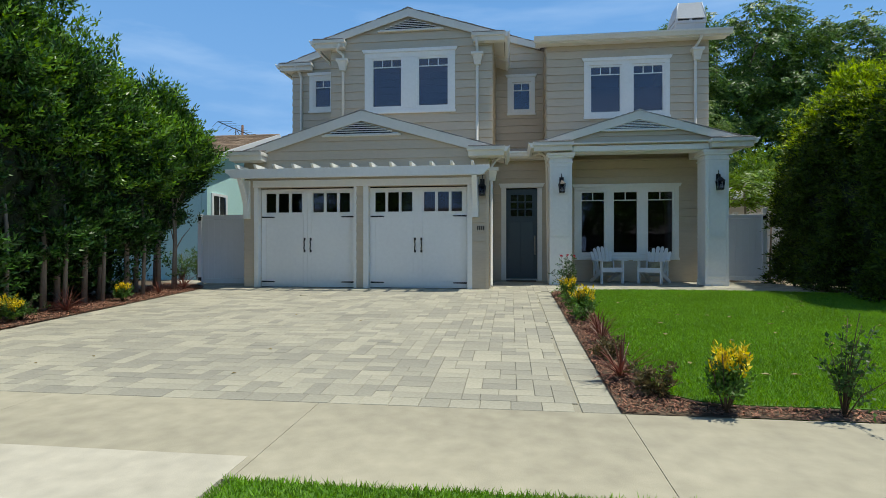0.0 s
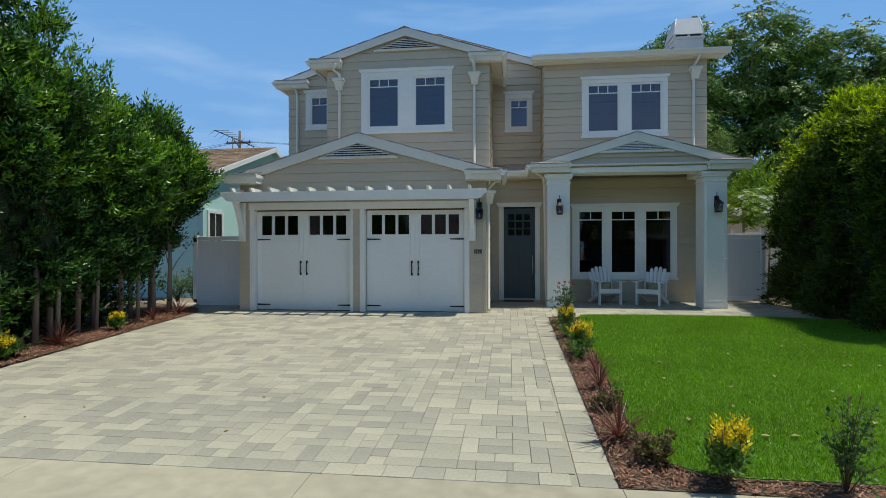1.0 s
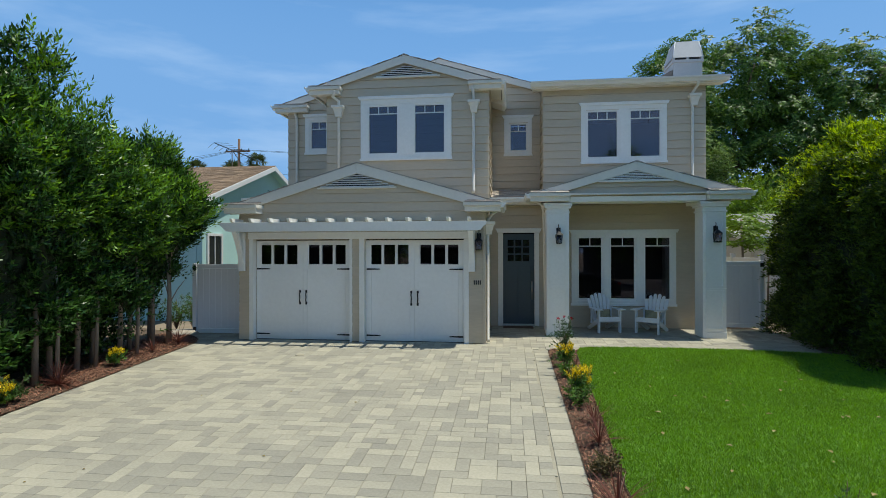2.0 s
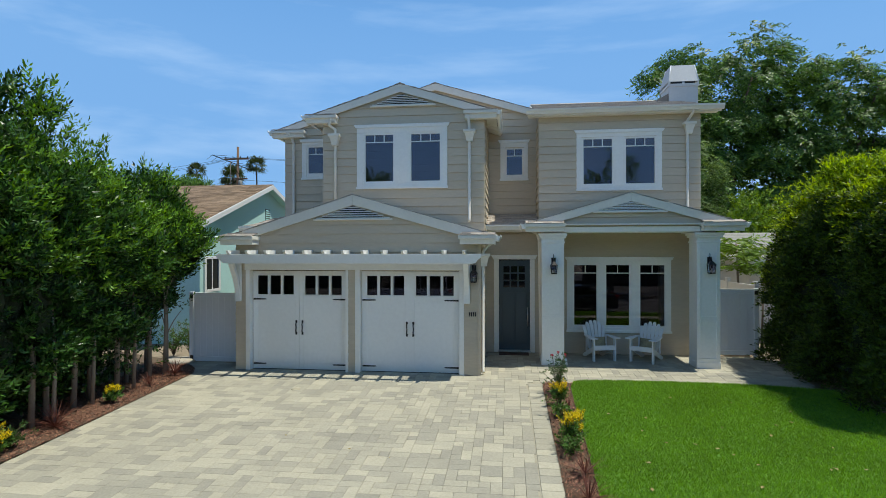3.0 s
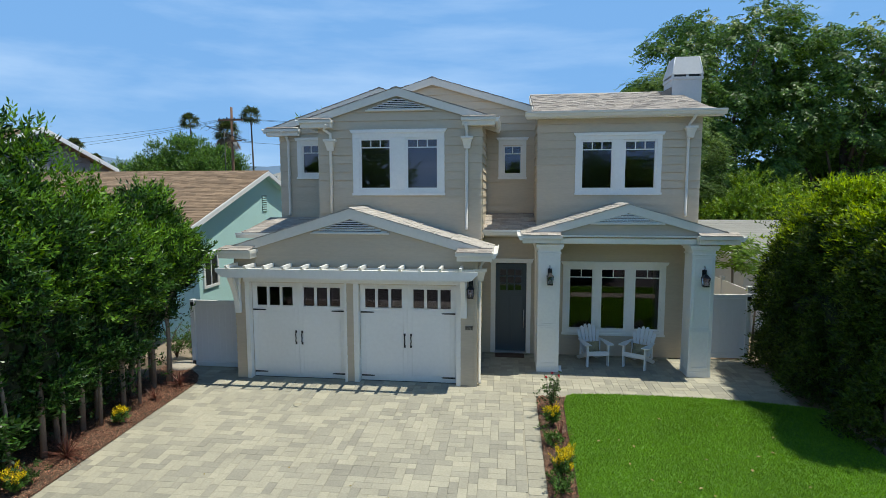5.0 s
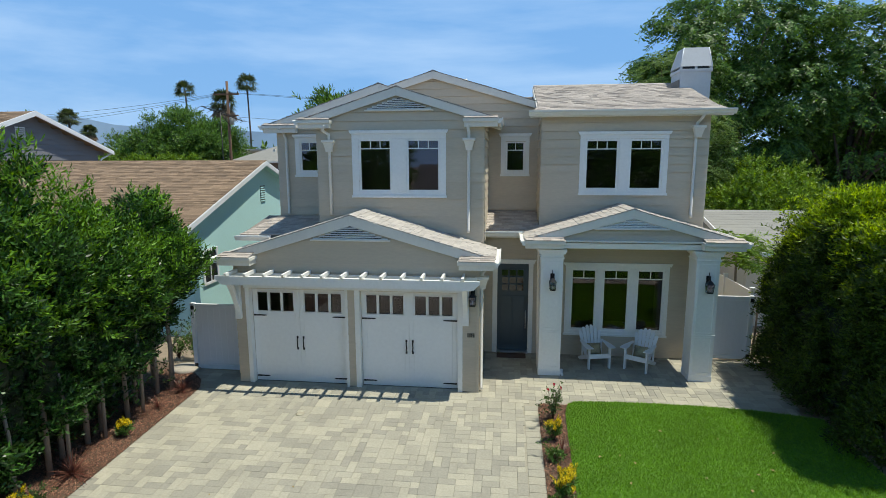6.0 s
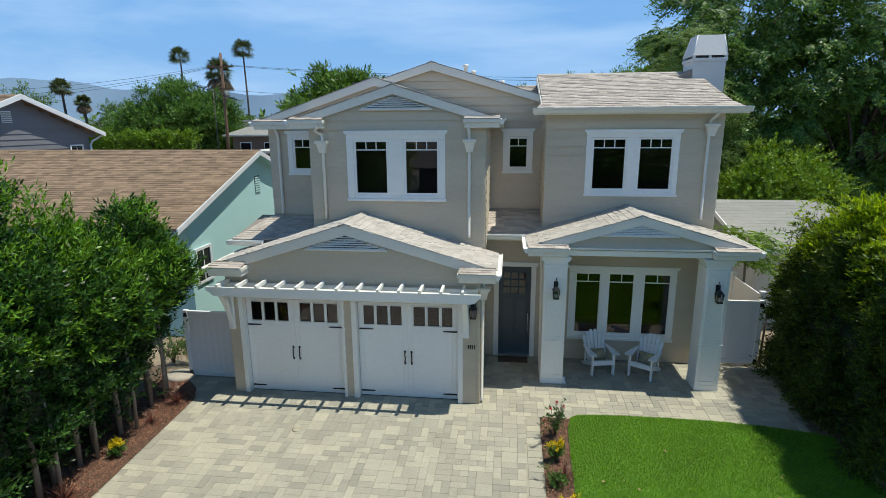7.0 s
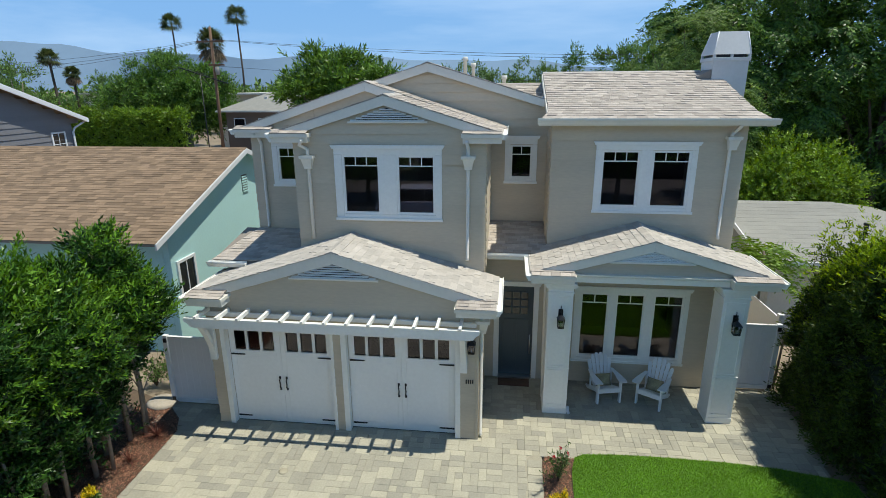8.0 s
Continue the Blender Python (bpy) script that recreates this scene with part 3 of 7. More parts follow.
gable_roof("porch_roof", 3.97, 2.47, 2.47, 3.45, 4.18, 1.19, 2.87, 1.225, single_shingles, 51, ry=0.96, returns=0.90, vent=(3.10, 4.80, 3.73, 3.985))

# right block: a roof that slopes to the street
rb = part("right_roof", prism([(2.62, 6.53), (5.96, 7.56), (9.2, 6.5), (9.2, 6.43), (5.96, 7.48), (2.62, 6.45)], "x", 1.83, 6.27), M_ROOFBASE, house)
roof_plane((1.66, 2.59, 6.535), (6.46, 2.59, 6.535), (6.29, 3.05, 6.675), (1.82, 3.05, 6.675), joined_shingles, seed=61)
roof_plane((1.82, 3.05, 6.675), (6.29, 3.05, 6.675), (6.29, 5.96, 7.575), (1.82, 5.96, 7.575), joined_shingles, seed=62)
part("eave_box", merge(B(1.62, 6.50, 2.625, 2.90, 6.40, 6.46, bev=0.006), B(1.60, 6.52, 2.565, 2.62, 6.38, 6.52, bev=0.006)), M_FASCIA, rb)
part("gutter", gutter((1.57, 2.565, 6.545), (6.56, 2.565, 6.545), (0, -1, 0)), M_FASCIA, rb)
for xa in (6.275, 1.79):
    part("gable_end_board", prism([(2.6, 6.52), (5.96, 7.55), (5.96, 7.38), (2.6, 6.38)], "x", xa, xa + 0.03), M_FASCIA, rb)
for xa in (6.0, 1.93):
    part("gable_end", prism([(2.9, 6.42), (9.0, 6.42), (9.0, 6.5), (5.96, 7.46)], "x", xa, xa + 0.13), M_SIDING, rb)
xx = 1.82
while xx < 5.75:
    part("ridge_cap", prism([(5.84, 7.54), (5.96, 7.60), (6.08, 7.545), (6.08, 7.53), (5.96, 7.585), (5.84, 7.525)], "x", xx, xx + 0.19), M_SHINGLE_PC, rb)
    xx += 0.195
# cross ridge between the two blocks
cr_ = part("cross_roof", prism([(5.2, 6.90), (6.6, 7.31), (8.4, 6.80), (8.4, 6.72), (6.6, 7.23), (5.2, 6.82)], "x", 0.55, 1.82), M_ROOFBASE, house)
roof_plane((0.55, 5.2, 6.905), (1.82, 5.2, 6.905), (1.82, 6.6, 7.315), (0.55, 6.6, 7.315), joined_shingles, seed=66)
part("valley_flashing", prism([(4.0, 6.83), (4.45, 6.95), (4.45, 6.97), (4.0, 6.85)], "x", 1.62, 1.79), M_VINYL, cr_, "white metal flashing in the valley")

# low roofs against the upper storey
lr = part("entry_roof", prism([(2.42, 3.48), (4.04, 3.86), (4.04, 3.78), (2.42, 3.40)], "x", 0.50, 1.90), M_ROOFBASE, house)
roof_plane((0.5, 2.40, 3.485), (1.9, 2.40, 3.485), (1.9, 4.04, 3.865), (0.5, 4.04, 3.865), joined_shingles, seed=71)
part("fascia", B(0.47, 1.75, 2.38, 2.42, 3.32, 3.475, bev=0.006), M_FASCIA, lr)
part("gutter", gutter((0.47, 2.38, 3.48), (1.62, 2.38, 3.48), (0, -1, 0)), M_TRIM, lr)
part("soffit", B(0.47, 1.9, 2.42, 2.74, 3.30, 3.33), M_FASCIA, lr)
sr = part("side_roof", prism([(1.35, 3.44), (3.1, 3.76), (3.1, 3.68), (1.35, 3.36)], "x", -5.74, -3.72), M_ROOFBASE, house)
roof_plane((-5.76, 1.33, 3.445), (-3.72, 1.33, 3.445), (-3.72, 3.09, 3.765), (-5.40, 3.09, 3.765), joined_shingles, seed=81)
part("fascia", B(-5.78, -5.0, 1.29, 1.345, 3.30, 3.43, bev=0.006), M_FASCIA, sr)
part("fascia", B(-5.80, -5.75, 1.35, 3.1, 3.30, 3.43, bev=0.006), M_FASCIA, sr)
part("gutter", gutter((-5.83, 1.29, 3.44), (-4.9, 1.29, 3.44), (0, -1, 0)), M_TRIM, sr)

# chimney
M_CHIM = mat("grey_white_stucco", (0.60, 0.605, 0.60), 0.8, 0.06, 4.0, 0.3, 120)
CX0, CX1, CY0, CY1 = 5.95, 6.86, 5.20, 6.15
ch = part("chimney", B(CX0 + 0.03, CX1 - 0.03, CY0 + 0.03, CY1 - 0.03, 0.0, 7.86, bev=0.01), M_CHIM, house, "white stuccoed chimney with a tapered metal shroud")
part("chimney_collar", B(CX0, CX1, CY0, CY1, 7.80, 7.885, bev=0.008), M_CHIM, ch)
bm = bmesh.new()
lo_ = [(CX0 + 0.01, CY0 + 0.01), (CX1 - 0.01, CY0 + 0.01), (CX1 - 0.01, CY1 - 0.01), (CX0 + 0.01, CY1 - 0.01)]
up_ = [(CX0 + 0.14, CY0 + 0.20), (CX1 - 0.08, CY0 + 0.20), (CX1 - 0.08, CY1 - 0.20), (CX0 + 0.14, CY1 - 0.20)]
va = [bm.verts.new((x, y, 7.955)) for x, y in lo_]
vb = [bm.verts.new((x, y, 8.50)) for x, y in up_]
for i in range(4):
    bm.faces.new((va[i], va[(i + 1) % 4], vb[(i + 1) % 4], vb[i]))
bm.faces.new(vb)
bm.faces.new(va[::-1])
part("shroud", bm, M_CHIM, ch)
for (xa, ya), (xb, yb_) in zip(lo_, up_):
    part("shroud_seam", tube([(xa, ya, 7.955), (xb, yb_, 8.50)], 0.014, 6), M_VINYL, ch)
part("vent_gap", B(CX0 + 0.10, CX1 - 0.10, CY0 + 0.06, CY1 - 0.06, 7.87, 7.97), M_IRON, ch)
for cx_ in (CX0 + 0.04, (CX0 + CX1) / 2, CX1 - 0.04):
    for cy_ in (CY0 + 0.04, CY1 - 0.04):
        part("shroud_post", B(cx_ - 0.03, cx_ + 0.03, cy_ - 0.03, cy_ + 0.03, 7.88, 7.96), M_CHIM, ch)
part("saddle", prism([(CX0 - 0.28, 7.44), (CX0 + 0.02, 7.60), (CX0 + 0.02, 7.30), (CX0 - 0.28, 7.38)], "y", 5.25, 5.9), M_ROOFBASE, ch, "dark flashing beside the chimney")

# ---- garage doors ----
def garage_door(x0, x1):
    z0, z1 = 0.015, 2.33
    y0 = 0.25
    wins = []
    mid = (x0 + x1) / 2
    W = (x1 - x0)
    g0, g1 = 1.775, 2.225
    for c in (x0 + W * 0.245, x0 + W * 0.755):
        for k in (-1, 0, 1):
            wins.append((c + k * W * 0.139 - 0.128, c + k * W * 0.139 + 0.128))
    wins.sort()
    d = part("garage_door", B(x0, x1, y0, y0 + 0.05, z0, g0), M_GDOOR, house, "white carriage-style garage door with six small panes")
    part("top_rail", B(x0, x1, y0, y0 + 0.05, g1, z1), M_GDOOR, d)
    cur = x0
    for a, b in wins + [(x1, x1)]:
        if a - cur > 0.002:
            part("window_stile", B(cur, a, y0, y0 + 0.05, g0, g1), M_GDOOR, d)
        cur = b
    # raised boards of the two leaves
    for a, b in ((x0 + 0.03, mid - 0.003), (mid + 0.003, x1 - 0.03)):
        part("stile", B(a, a + 0.10, y0 - 0.012, y0 - 0.001, z0 + 0.03, z1 - 0.02, bev=0.003), M_GDOOR, d)
        part("stile", B(b - 0.10, b, y0 - 0.012, y0 - 0.001, z0 + 0.03, z1 - 0.02, bev=0.003), M_GDOOR, d)
        for ra, rb_ in ((z0 + 0.03, z0 + 0.15), (1.62, 1.755)):
            part("rail", B(a + 0.102, b - 0.102, y0 - 0.011, y0 - 0.001, ra, rb_, bev=0.003), M_GDOOR, d)
        part("panel", B(a + 0.101, b - 0.101, y0 - 0.0095, y0 - 0.001, z0 + 0.1505, 1.6195, bev=0.002), M_GDOOR, d)
    for a, b in wins:
        fr = bmesh.new()
        for q in ((a - 0.012, a, g0 - 0.012, g1 + 0.012), (b, b + 0.012, g0 - 0.012, g1 + 0.012), (a, b, g0 - 0.012, g0), (a, b, g1, g1 + 0.012)):
            box(fr, q[0], q[1], y0 - 0.016, y0 + 0.02, q[2], q[3])
        bmesh.ops.remove_doubles(fr, verts=fr.verts, dist=0.0005)
        part("pane_frame", fr, M_GDOOR, d)
        p = part("pane", B(a, b, y0 + 0.02, y0 + 0.025, g0, g1), M_SCREEN, d, "dark glass pane")
        p.visible_shadow = False
    for zc in (1.665, 0.135):
        for a, sg in ((x0 + 0.02, 1), (x1 - 0.02, -1)):
            pts = [(a, zc - 0.018), (a + sg * 0.30, zc - 0.012), (a + sg * 0.33, zc), (a + sg * 0.30, zc + 0.012), (a, zc + 0.018)]
            part("strap_hinge", prism(pts, "y", y0 - 0.026, y0 - 0.0125), M_IRON, d)
    for xo in (-0.075, 0.075):
        zt, zb_ = 1.13, 0.87
        pts = [(mid + xo, y0 - 0.02, zb_), (mid + xo, y0 - 0.055, zb_ + 0.05), (mid + xo + 0.01, y0 - 0.06, (zt + zb_) / 2), (mid + xo, y0 - 0.055, zt - 0.05), (mid + xo, y0 - 0.02, zt)]
        part("handle", merge(tube(pts, 0.013, 8), B(mid + xo - 0.022, mid + xo + 0.022, y0 - 0.022, y0 - 0.0125, zb_ - 0.04, zb_ + 0.02, bev=0.004), B(mid + xo - 0.022, mid + xo + 0.022, y0 - 0.022, y0 - 0.0125, zt - 0.02, zt + 0.04, bev=0.004)), M_IRON, d)
    part("weather_seal", B(x0, x1, y0 + 0.002, y0 + 0.04, -0.005, z0), M_IRON, d)
    return d


garage_door(-4.965, -2.655)
garage_door(-2.300, -0.020)
# casings round the garage openings
for a in ((-5.075, -4.970, 0.0, 2.36), (-2.650, -2.585, 0.0, 2.36), (-2.420, -2.305, 0.0, 2.36), (-0.015, 0.095, 0.0, 2.36)):
    part("garage_casing", B(a[0], a[1], 0.09, 0.245, a[2], a[3], bev=0.005), M_TRIM, house)
part("garage_head_casing", B(-5.10, 0.12, 0.085, 0.245, 2.362, 2.52, bev=0.005), M_TRIM, house)
part("corner_board", B(0.405, 0.475, 0.095, 0.19, 0.0, 3.0, bev=0.005), M_SIDING, house)
# garage shell behind the panes, its dimness painted in
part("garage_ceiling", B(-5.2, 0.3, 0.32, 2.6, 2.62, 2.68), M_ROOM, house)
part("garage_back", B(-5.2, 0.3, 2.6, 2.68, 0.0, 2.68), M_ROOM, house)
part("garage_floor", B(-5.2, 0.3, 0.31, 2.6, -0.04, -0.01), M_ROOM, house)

# ---- pergola over the garage doors ----
perg = thing("pergola", pose(-2.45, 0.13, 2.5), "white-painted wooden pergola fixed above the garage doors", "pergola")
def pg(bm):
    bmesh.ops.translate(bm, verts=bm.verts, vec=(2.45, 0, -2.5))
    return bm
bm = prism([(-5.56, 2.735), (-5.56, 2.66), (-5.48, 2.61), (-5.42, 2.54), (-5.34, 2.525), (0.30, 2.525), (0.38, 2.54), (0.43, 2.61), (0.50, 2.66), (0.50, 2.735)], "y", -0.48, -0.39, bev=0.006)
part("beam", pg(bm), M_TRIM, perg)
part("purlin", pg(B(-5.48, 0.42, -0.115, -0.065, 2.64, 2.735, bev=0.004)), M_TRIM, perg)
for i in range(13):
    xr = -5.24 + (0.13 + 5.24) * i / 12
    bm = prism([(-0.042, 2.82), (-0.042, 2.735), (-0.50, 2.735), (-0.55, 2.75), (-0.585, 2.79), (-0.59, 2.82)], "x", xr - 0.028, xr + 0.028, bev=0.004)
    part("rafter", pg(bm), M_TRIM, perg)
for xb_ in (-5.23, 0.165):
    p = part("bracket", pg(B(xb_ - 0.075, xb_ + 0.075, -0.13, -0.047, 1.62, 2.52, bev=0.008)), M_TRIM, perg)
    pts_o, pts_i = [], []
    for k in range(9):
        t = k / 8
        pts_o.append((-0.13 - 0.34 * t ** 1.6, 1.72 + 0.80 * t))
        pts_i.append((-0.13 - 0.22 * t ** 1.6, 1.90 + 0.62 * t))
    part("brace", pg(prism(pts_o + pts_i[::-1], "x", xb_ - 0.055, xb_ + 0.055, bev=0.006)), M_TRIM, p)

# ---- porch ----
def column(x0, x1):
    y0, y1 = 1.20, 1.74
    c = part("porch_column", B(x0, x1, y0, y1, 0.05, 3.20, bev=0.008), M_TRIM, house, "square white panelled porch column")
    part("base_block", B(x0 - 0.008, x1 + 0.008, y0 - 0.008, y1 + 0.008, 0.045, 0.19, bev=0.006), M_TRIM, c)
    for k, (e, za, zb_) in enumerate(((0.02, 2.98, 3.02), (0.045, 3.10, 3.15), (0.07, 3.15, 3.22))):
        part("cap_moulding", B(x0 - e, x1 + e, y0 - e, y1 + e, za, zb_, bev=0.008), M_TRIM, c)
    for za, zb_ in ((0.26, 1.16), (1.24, 2.92)):
        bm = bmesh.new()
        a, b, w = x0 + 0.06, x1 - 0.06, 0.028
        for q in ((a, a + w, za, zb_), (b - w, b, za, zb_), (a + w, b - w, za, za + w), (a + w, b - w, zb_ - w, zb_)):
            box(bm, q[0], q[1], y0 - 0.014, y0 - 0.001, q[2], q[3])
        bmesh.ops.remove_doubles(bm, verts=bm.verts, dist=0.0005)
        part("panel_moulding", bm, M_TRIM, c)
    part("band", B(x0 - 0.004, x1 + 0.004, y0 - 0.012, y1 + 0.004, 1.19, 1.21, bev=0.003), M_TRIM, c)
    return c


column(1.885, 2.415)
column(5.45, 5.97)
part("porch_beam", B(1.95, 5.90, 1.27, 1.66, 3.225, 3.40, bev=0.008), M_TRIM, house)
part("porch_beam_trim", B(2.42, 5.53, 1.20, 1.268, 3.245, 3.372, bev=0.006), M_TRIM, house)
part("porch_side_beam", B(1.95, 2.30, 1.665, 2.71, 3.225, 3.40, bev=0.006), M_TRIM, house)
part("porch_side_beam", B(5.55, 5.90, 1.665, 2.71, 3.225, 3.40, bev=0.006), M_TRIM, house)
part("porch_ceiling", B(1.80, 6.15, 1.12, 2.72, 3.405, 3.44), M_FASCIA, house)
gw = part("porch_gable", prism([(2.0, 3.375), (5.94, 3.375), (5.94, 3.50), (3.97, 4.04), (2.0, 3.50)], "y", 1.255, 1.36), M_SIDING, house)
boards_todo.append((gw, "y", 1.255, 2.0, 5.94, 3.385, 4.03, (), (3.97, 4.03, 0.27), -1))

# front door
door = part("front_door", B(0.835, 1.665, 2.77, 2.82, 0.11, 2.53, bev=0.003), M_FRONTDOOR, house, "dark slate-blue front door with nine small panes")
cas = part("door_casing", B(0.70, 0.832, 2.665, 2.80, 0.06, 2.56, bev=0.006), M_TRIM, house)
part("door_casing", B(1.668, 1.79, 2.665, 2.80, 0.06, 2.56, bev=0.006), M_TRIM, house)
part("door_head", prism([(0.68, 2.562), (1.81, 2.562), (1.84, 2.64), (1.86, 2.66), (1.86, 2.68), (0.63, 2.68), (0.63, 2.66), (0.65, 2.64)], "y", 2.64, 2.80, bev=0.006), M_TRIM, house)
part("threshold", B(0.82, 1.68, 2.62, 2.80, 0.055, 0.105, bev=0.006), M_STEEL, house)
for i in range(3):
    for j in range(3):
        xa, za = 0.955 + i * 0.205, 1.80 + j * 0.205
        part("door_pane", B(xa, xa + 0.165, 2.752, 2.766, za, za + 0.165), M_DGLASS, door, "small dark glass pane")
        bm = bmesh.new()
        for q in ((xa - 0.012, xa, za - 0.012, za + 0.177), (xa + 0.165, xa + 0.177, za - 0.012, za + 0.177), (xa, xa + 0.165, za - 0.012, za), (xa, xa + 0.165, za + 0.165, za + 0.177)):
            box(bm, q[0], q[1], 2.745, 2.769, q[2], q[3])
        bmesh.ops.remove_doubles(bm, verts=bm.verts, dist=0.0005)
        part("pane_bead", bm, M_FRONTDOOR, door)
for a, b, c, d in ((0.93, 1.22, 0.28, 1.66), (1.28, 1.57, 0.28, 1.66)):
    part("door_panel", B(a, b, 2.755, 2.769, c, d, bev=0.006), M_FRONTDOOR, door)
part("pull_handle", merge(tube([(1.60, 2.69, 0.76), (1.60, 2.69, 1.27)], 0.014, 10), tube([(1.60, 2.77, 0.84), (1.60, 2.69, 0.84)], 0.010, 8), tube([(1.60, 2.77, 1.19), (1.60, 2.69, 1.19)], 0.010, 8)), M_STEEL, door, "long brushed steel pull handle")
mt = part("doormat", B(0.84, 1.62, 2.26, 2.61, 0.056, 0.072, bev=0.004), mat("coir_mat", (0.10, 0.06, 0.045), 0.95, 0.25, 30, 0.6, 250))
tagged(mt, "dark brown doormat before the front door", "doormat")


# wall lanterns
M_LAMPGLASS = glass_mat("seeded_lamp_glass", (0.5, 0.5, 0.48), 0.1, 0.6)
def lantern(m):
    t = thing("wall_lantern", None, "black iron carriage lantern mounted on the wall", "lantern", "porch lanterns")
    part("back_plate", B(-0.05, 0.05, -0.018, 0.0, -0.02, 0.26, bev=0.006), M_IRON, t)
    part("arm", tube([(0, -0.018, 0.19), (0, -0.07, 0.25), (0, -0.12, 0.24), (0, -0.13, 0.17)], 0.011, 8), M_IRON, t)
    part("finial", merge(tube([(0, -0.018, 0.24), (0, -0.04, 0.31), (0, -0.02, 0.34)], 0.009, 8)), M_IRON, t)
    cage = bmesh.new()
    def ring(r0, z0, r1, z1):
        a = [cage.verts.new((sx * r0, -0.13 + sy * r0, z0)) for sx, sy in ((-1, -1), (1, -1), (1, 1), (-1, 1))]
        b = [cage.verts.new((sx * r1, -0.13 + sy * r1, z1)) for sx, sy in ((-1, -1), (1, -1), (1, 1), (-1, 1))]
        for i in range(4):
            cage.faces.new((a[i], a[(i + 1) % 4], b[(i + 1) % 4], b[i]))
        cage.faces.new(b)
        cage.faces.new(a[::-1])
    ring(0.085, 0.085, 0.02, 0.17)
    part("roof_cap", cage, M_IRON, t)
    cage = bmesh.new()
    ring(0.06, -0.125, 0.07, -0.095)
    part("lantern_base", cage, M_IRON, t)
    for sx, sy in ((-1, -1), (1, -1), (1, 1), (-1, 1)):
        part("cage_bar", tube([(sx * 0.058, -0.13 + sy * 0.058, -0.10), (sx * 0.075, -0.13 + sy * 0.075, 0.09)], 0.007, 6), M_IRON, t)
    gl = bmesh.new()
    a = [gl.verts.new((sx * 0.052, -0.13 + sy * 0.052, -0.095)) for sx, sy in ((-1, -1), (1, -1), (1, 1), (-1, 1))]
    b = [gl.verts.new((sx * 0.068, -0.13 + sy * 0.068, 0.085)) for sx, sy in ((-1, -1), (1, -1), (1, 1), (-1, 1))]
    for i in range(4):
        gl.faces.new((a[i], a[(i + 1) % 4], b[(i + 1) % 4], b[i]))
    g = part("glass", gl, M_PANE, t)
    g.visible_shadow = False
    part("candle", merge(tube([(0, -0.13, -0.095), (0, -0.13, 0.0)], 0.014, 8)), M_TRIM, t)
    t.matrix_basis = m
    return t


lan = lantern(pose(2.165, 1.186, 2.37))
copy_thing(lan, pose(5.725, 1.186, 2.39))
copy_thing(lan, pose(0.325, 0.112, 2.22))

# house number as plain bars
for i in range(4):
    x = 0.205 + i * 0.045
    ob = part("number_bar", B(x, x + 0.026, 0.094, 0.104, 1.33, 1.425, bev=0.002), M_IRON, house)


# ---- downspouts ----
def downspout(pts, head=None, name="downspout"):
    d = part(name, tube(pts, 0.038, 8), M_FASCIA, house, "cream square downspout")
    if head:
        x, y, z = head
        bm = bmesh.new()
        rings = [(0.075, 0.055, -0.17), (0.085, 0.06, -0.10), (0.12, 0.085, 0.05), (0.15, 0.095, 0.06), (0.15, 0.095, 0.12)]
        vs = [[bm.verts.new((x + sx * a, y + (0.0 if sy > 0 else -2 * b), z + zz)) for sx, sy in ((-1, -1), (1, -1), (1, 1), (-1, 1))] for a, b, zz in rings]
        for p, q in zip(vs, vs[1:]):
            for i in range(4):
                bm.faces.new((p[i], p[(i + 1) % 4], q[(i + 1) % 4], q[i]))
        bm.faces.new(vs[0][::-1])
        bm.faces.new(vs[-1])
        part("leader_head", bm, M_FASCIA, d)
    return d


downspout([(0.10, 1.36, 6.15), (0.115, 1.54, 5.98), (0.115, 1.57, 5.75), (0.115, 1.57, 3.62), (0.115, 1.52, 3.55)], (0.125, 1.60, 5.72))
downspout([(-3.40, 1.36, 6.17), (-3.50, 1.45, 6.05), (-3.37, 1.56, 5.95), (-3.37, 1.57, 5.70), (-3.37, 1.57, 3.95)], (-3.37, 1.60, 5.70))
downspout([(5.82, 2.52, 6.42), (5.82, 2.60, 6.35), (5.755, 2.80, 6.20), (5.755, 2.82, 6.0), (5.755, 2.82, 3.95), (5.75, 2.76, 3.85)], (5.79, 2.85, 6.03))
downspout([(-5.22, 2.85, 6.20), (-5.15, 3.0, 6.08), (-5.10, 3.04, 5.9), (-5.10, 3.04, 3.9), (-5.10, 3.0, 3.82)])
downspout([(0.80, 0.22, 3.03), (0.62, 0.22, 2.92), (0.53, 0.22, 2.80), (0.515, 0.22, 2.6), (0.515, 0.22, 0.12), (0.53, 0.17, 0.06)], (0.53, 0.28, 2.62))
downspout([(1.62, 1.35, 3.30), (1.80, 1.6, 3.22), (1.86, 1.79, 3.05), (1.90, 1.79, 0.2), (1.90, 1.79, 0.1)])
tagged(part("drain_elbow", merge(tube([(2.455, 1.25, 0.20), (2.455, 1.25, 0.11), (2.47, 1.17, 0.085)], 0.035, 10)), M_VINYL), "white plastic drain elbow beside the porch column", "drain pipe")

# roof vents
for (x, y, zt) in ((-0.48, 8.0, 8.12), (-0.25, 8.4, 7.95), (0.75, 7.6, 7.55)):
    b = thing("vent_pipe", pose(x, y, 7.0), "tan metal roof vent pipe with a cap", "vent pipe", "roof vent pipes")
    part("pipe", lathe([(0.055, -0.2), (0.055, zt - 7.0 - 0.12), (0.085, zt - 7.0 - 0.11), (0.085, zt - 7.0), (0.07, zt - 7.0)], 12), M_FASCIA, b)

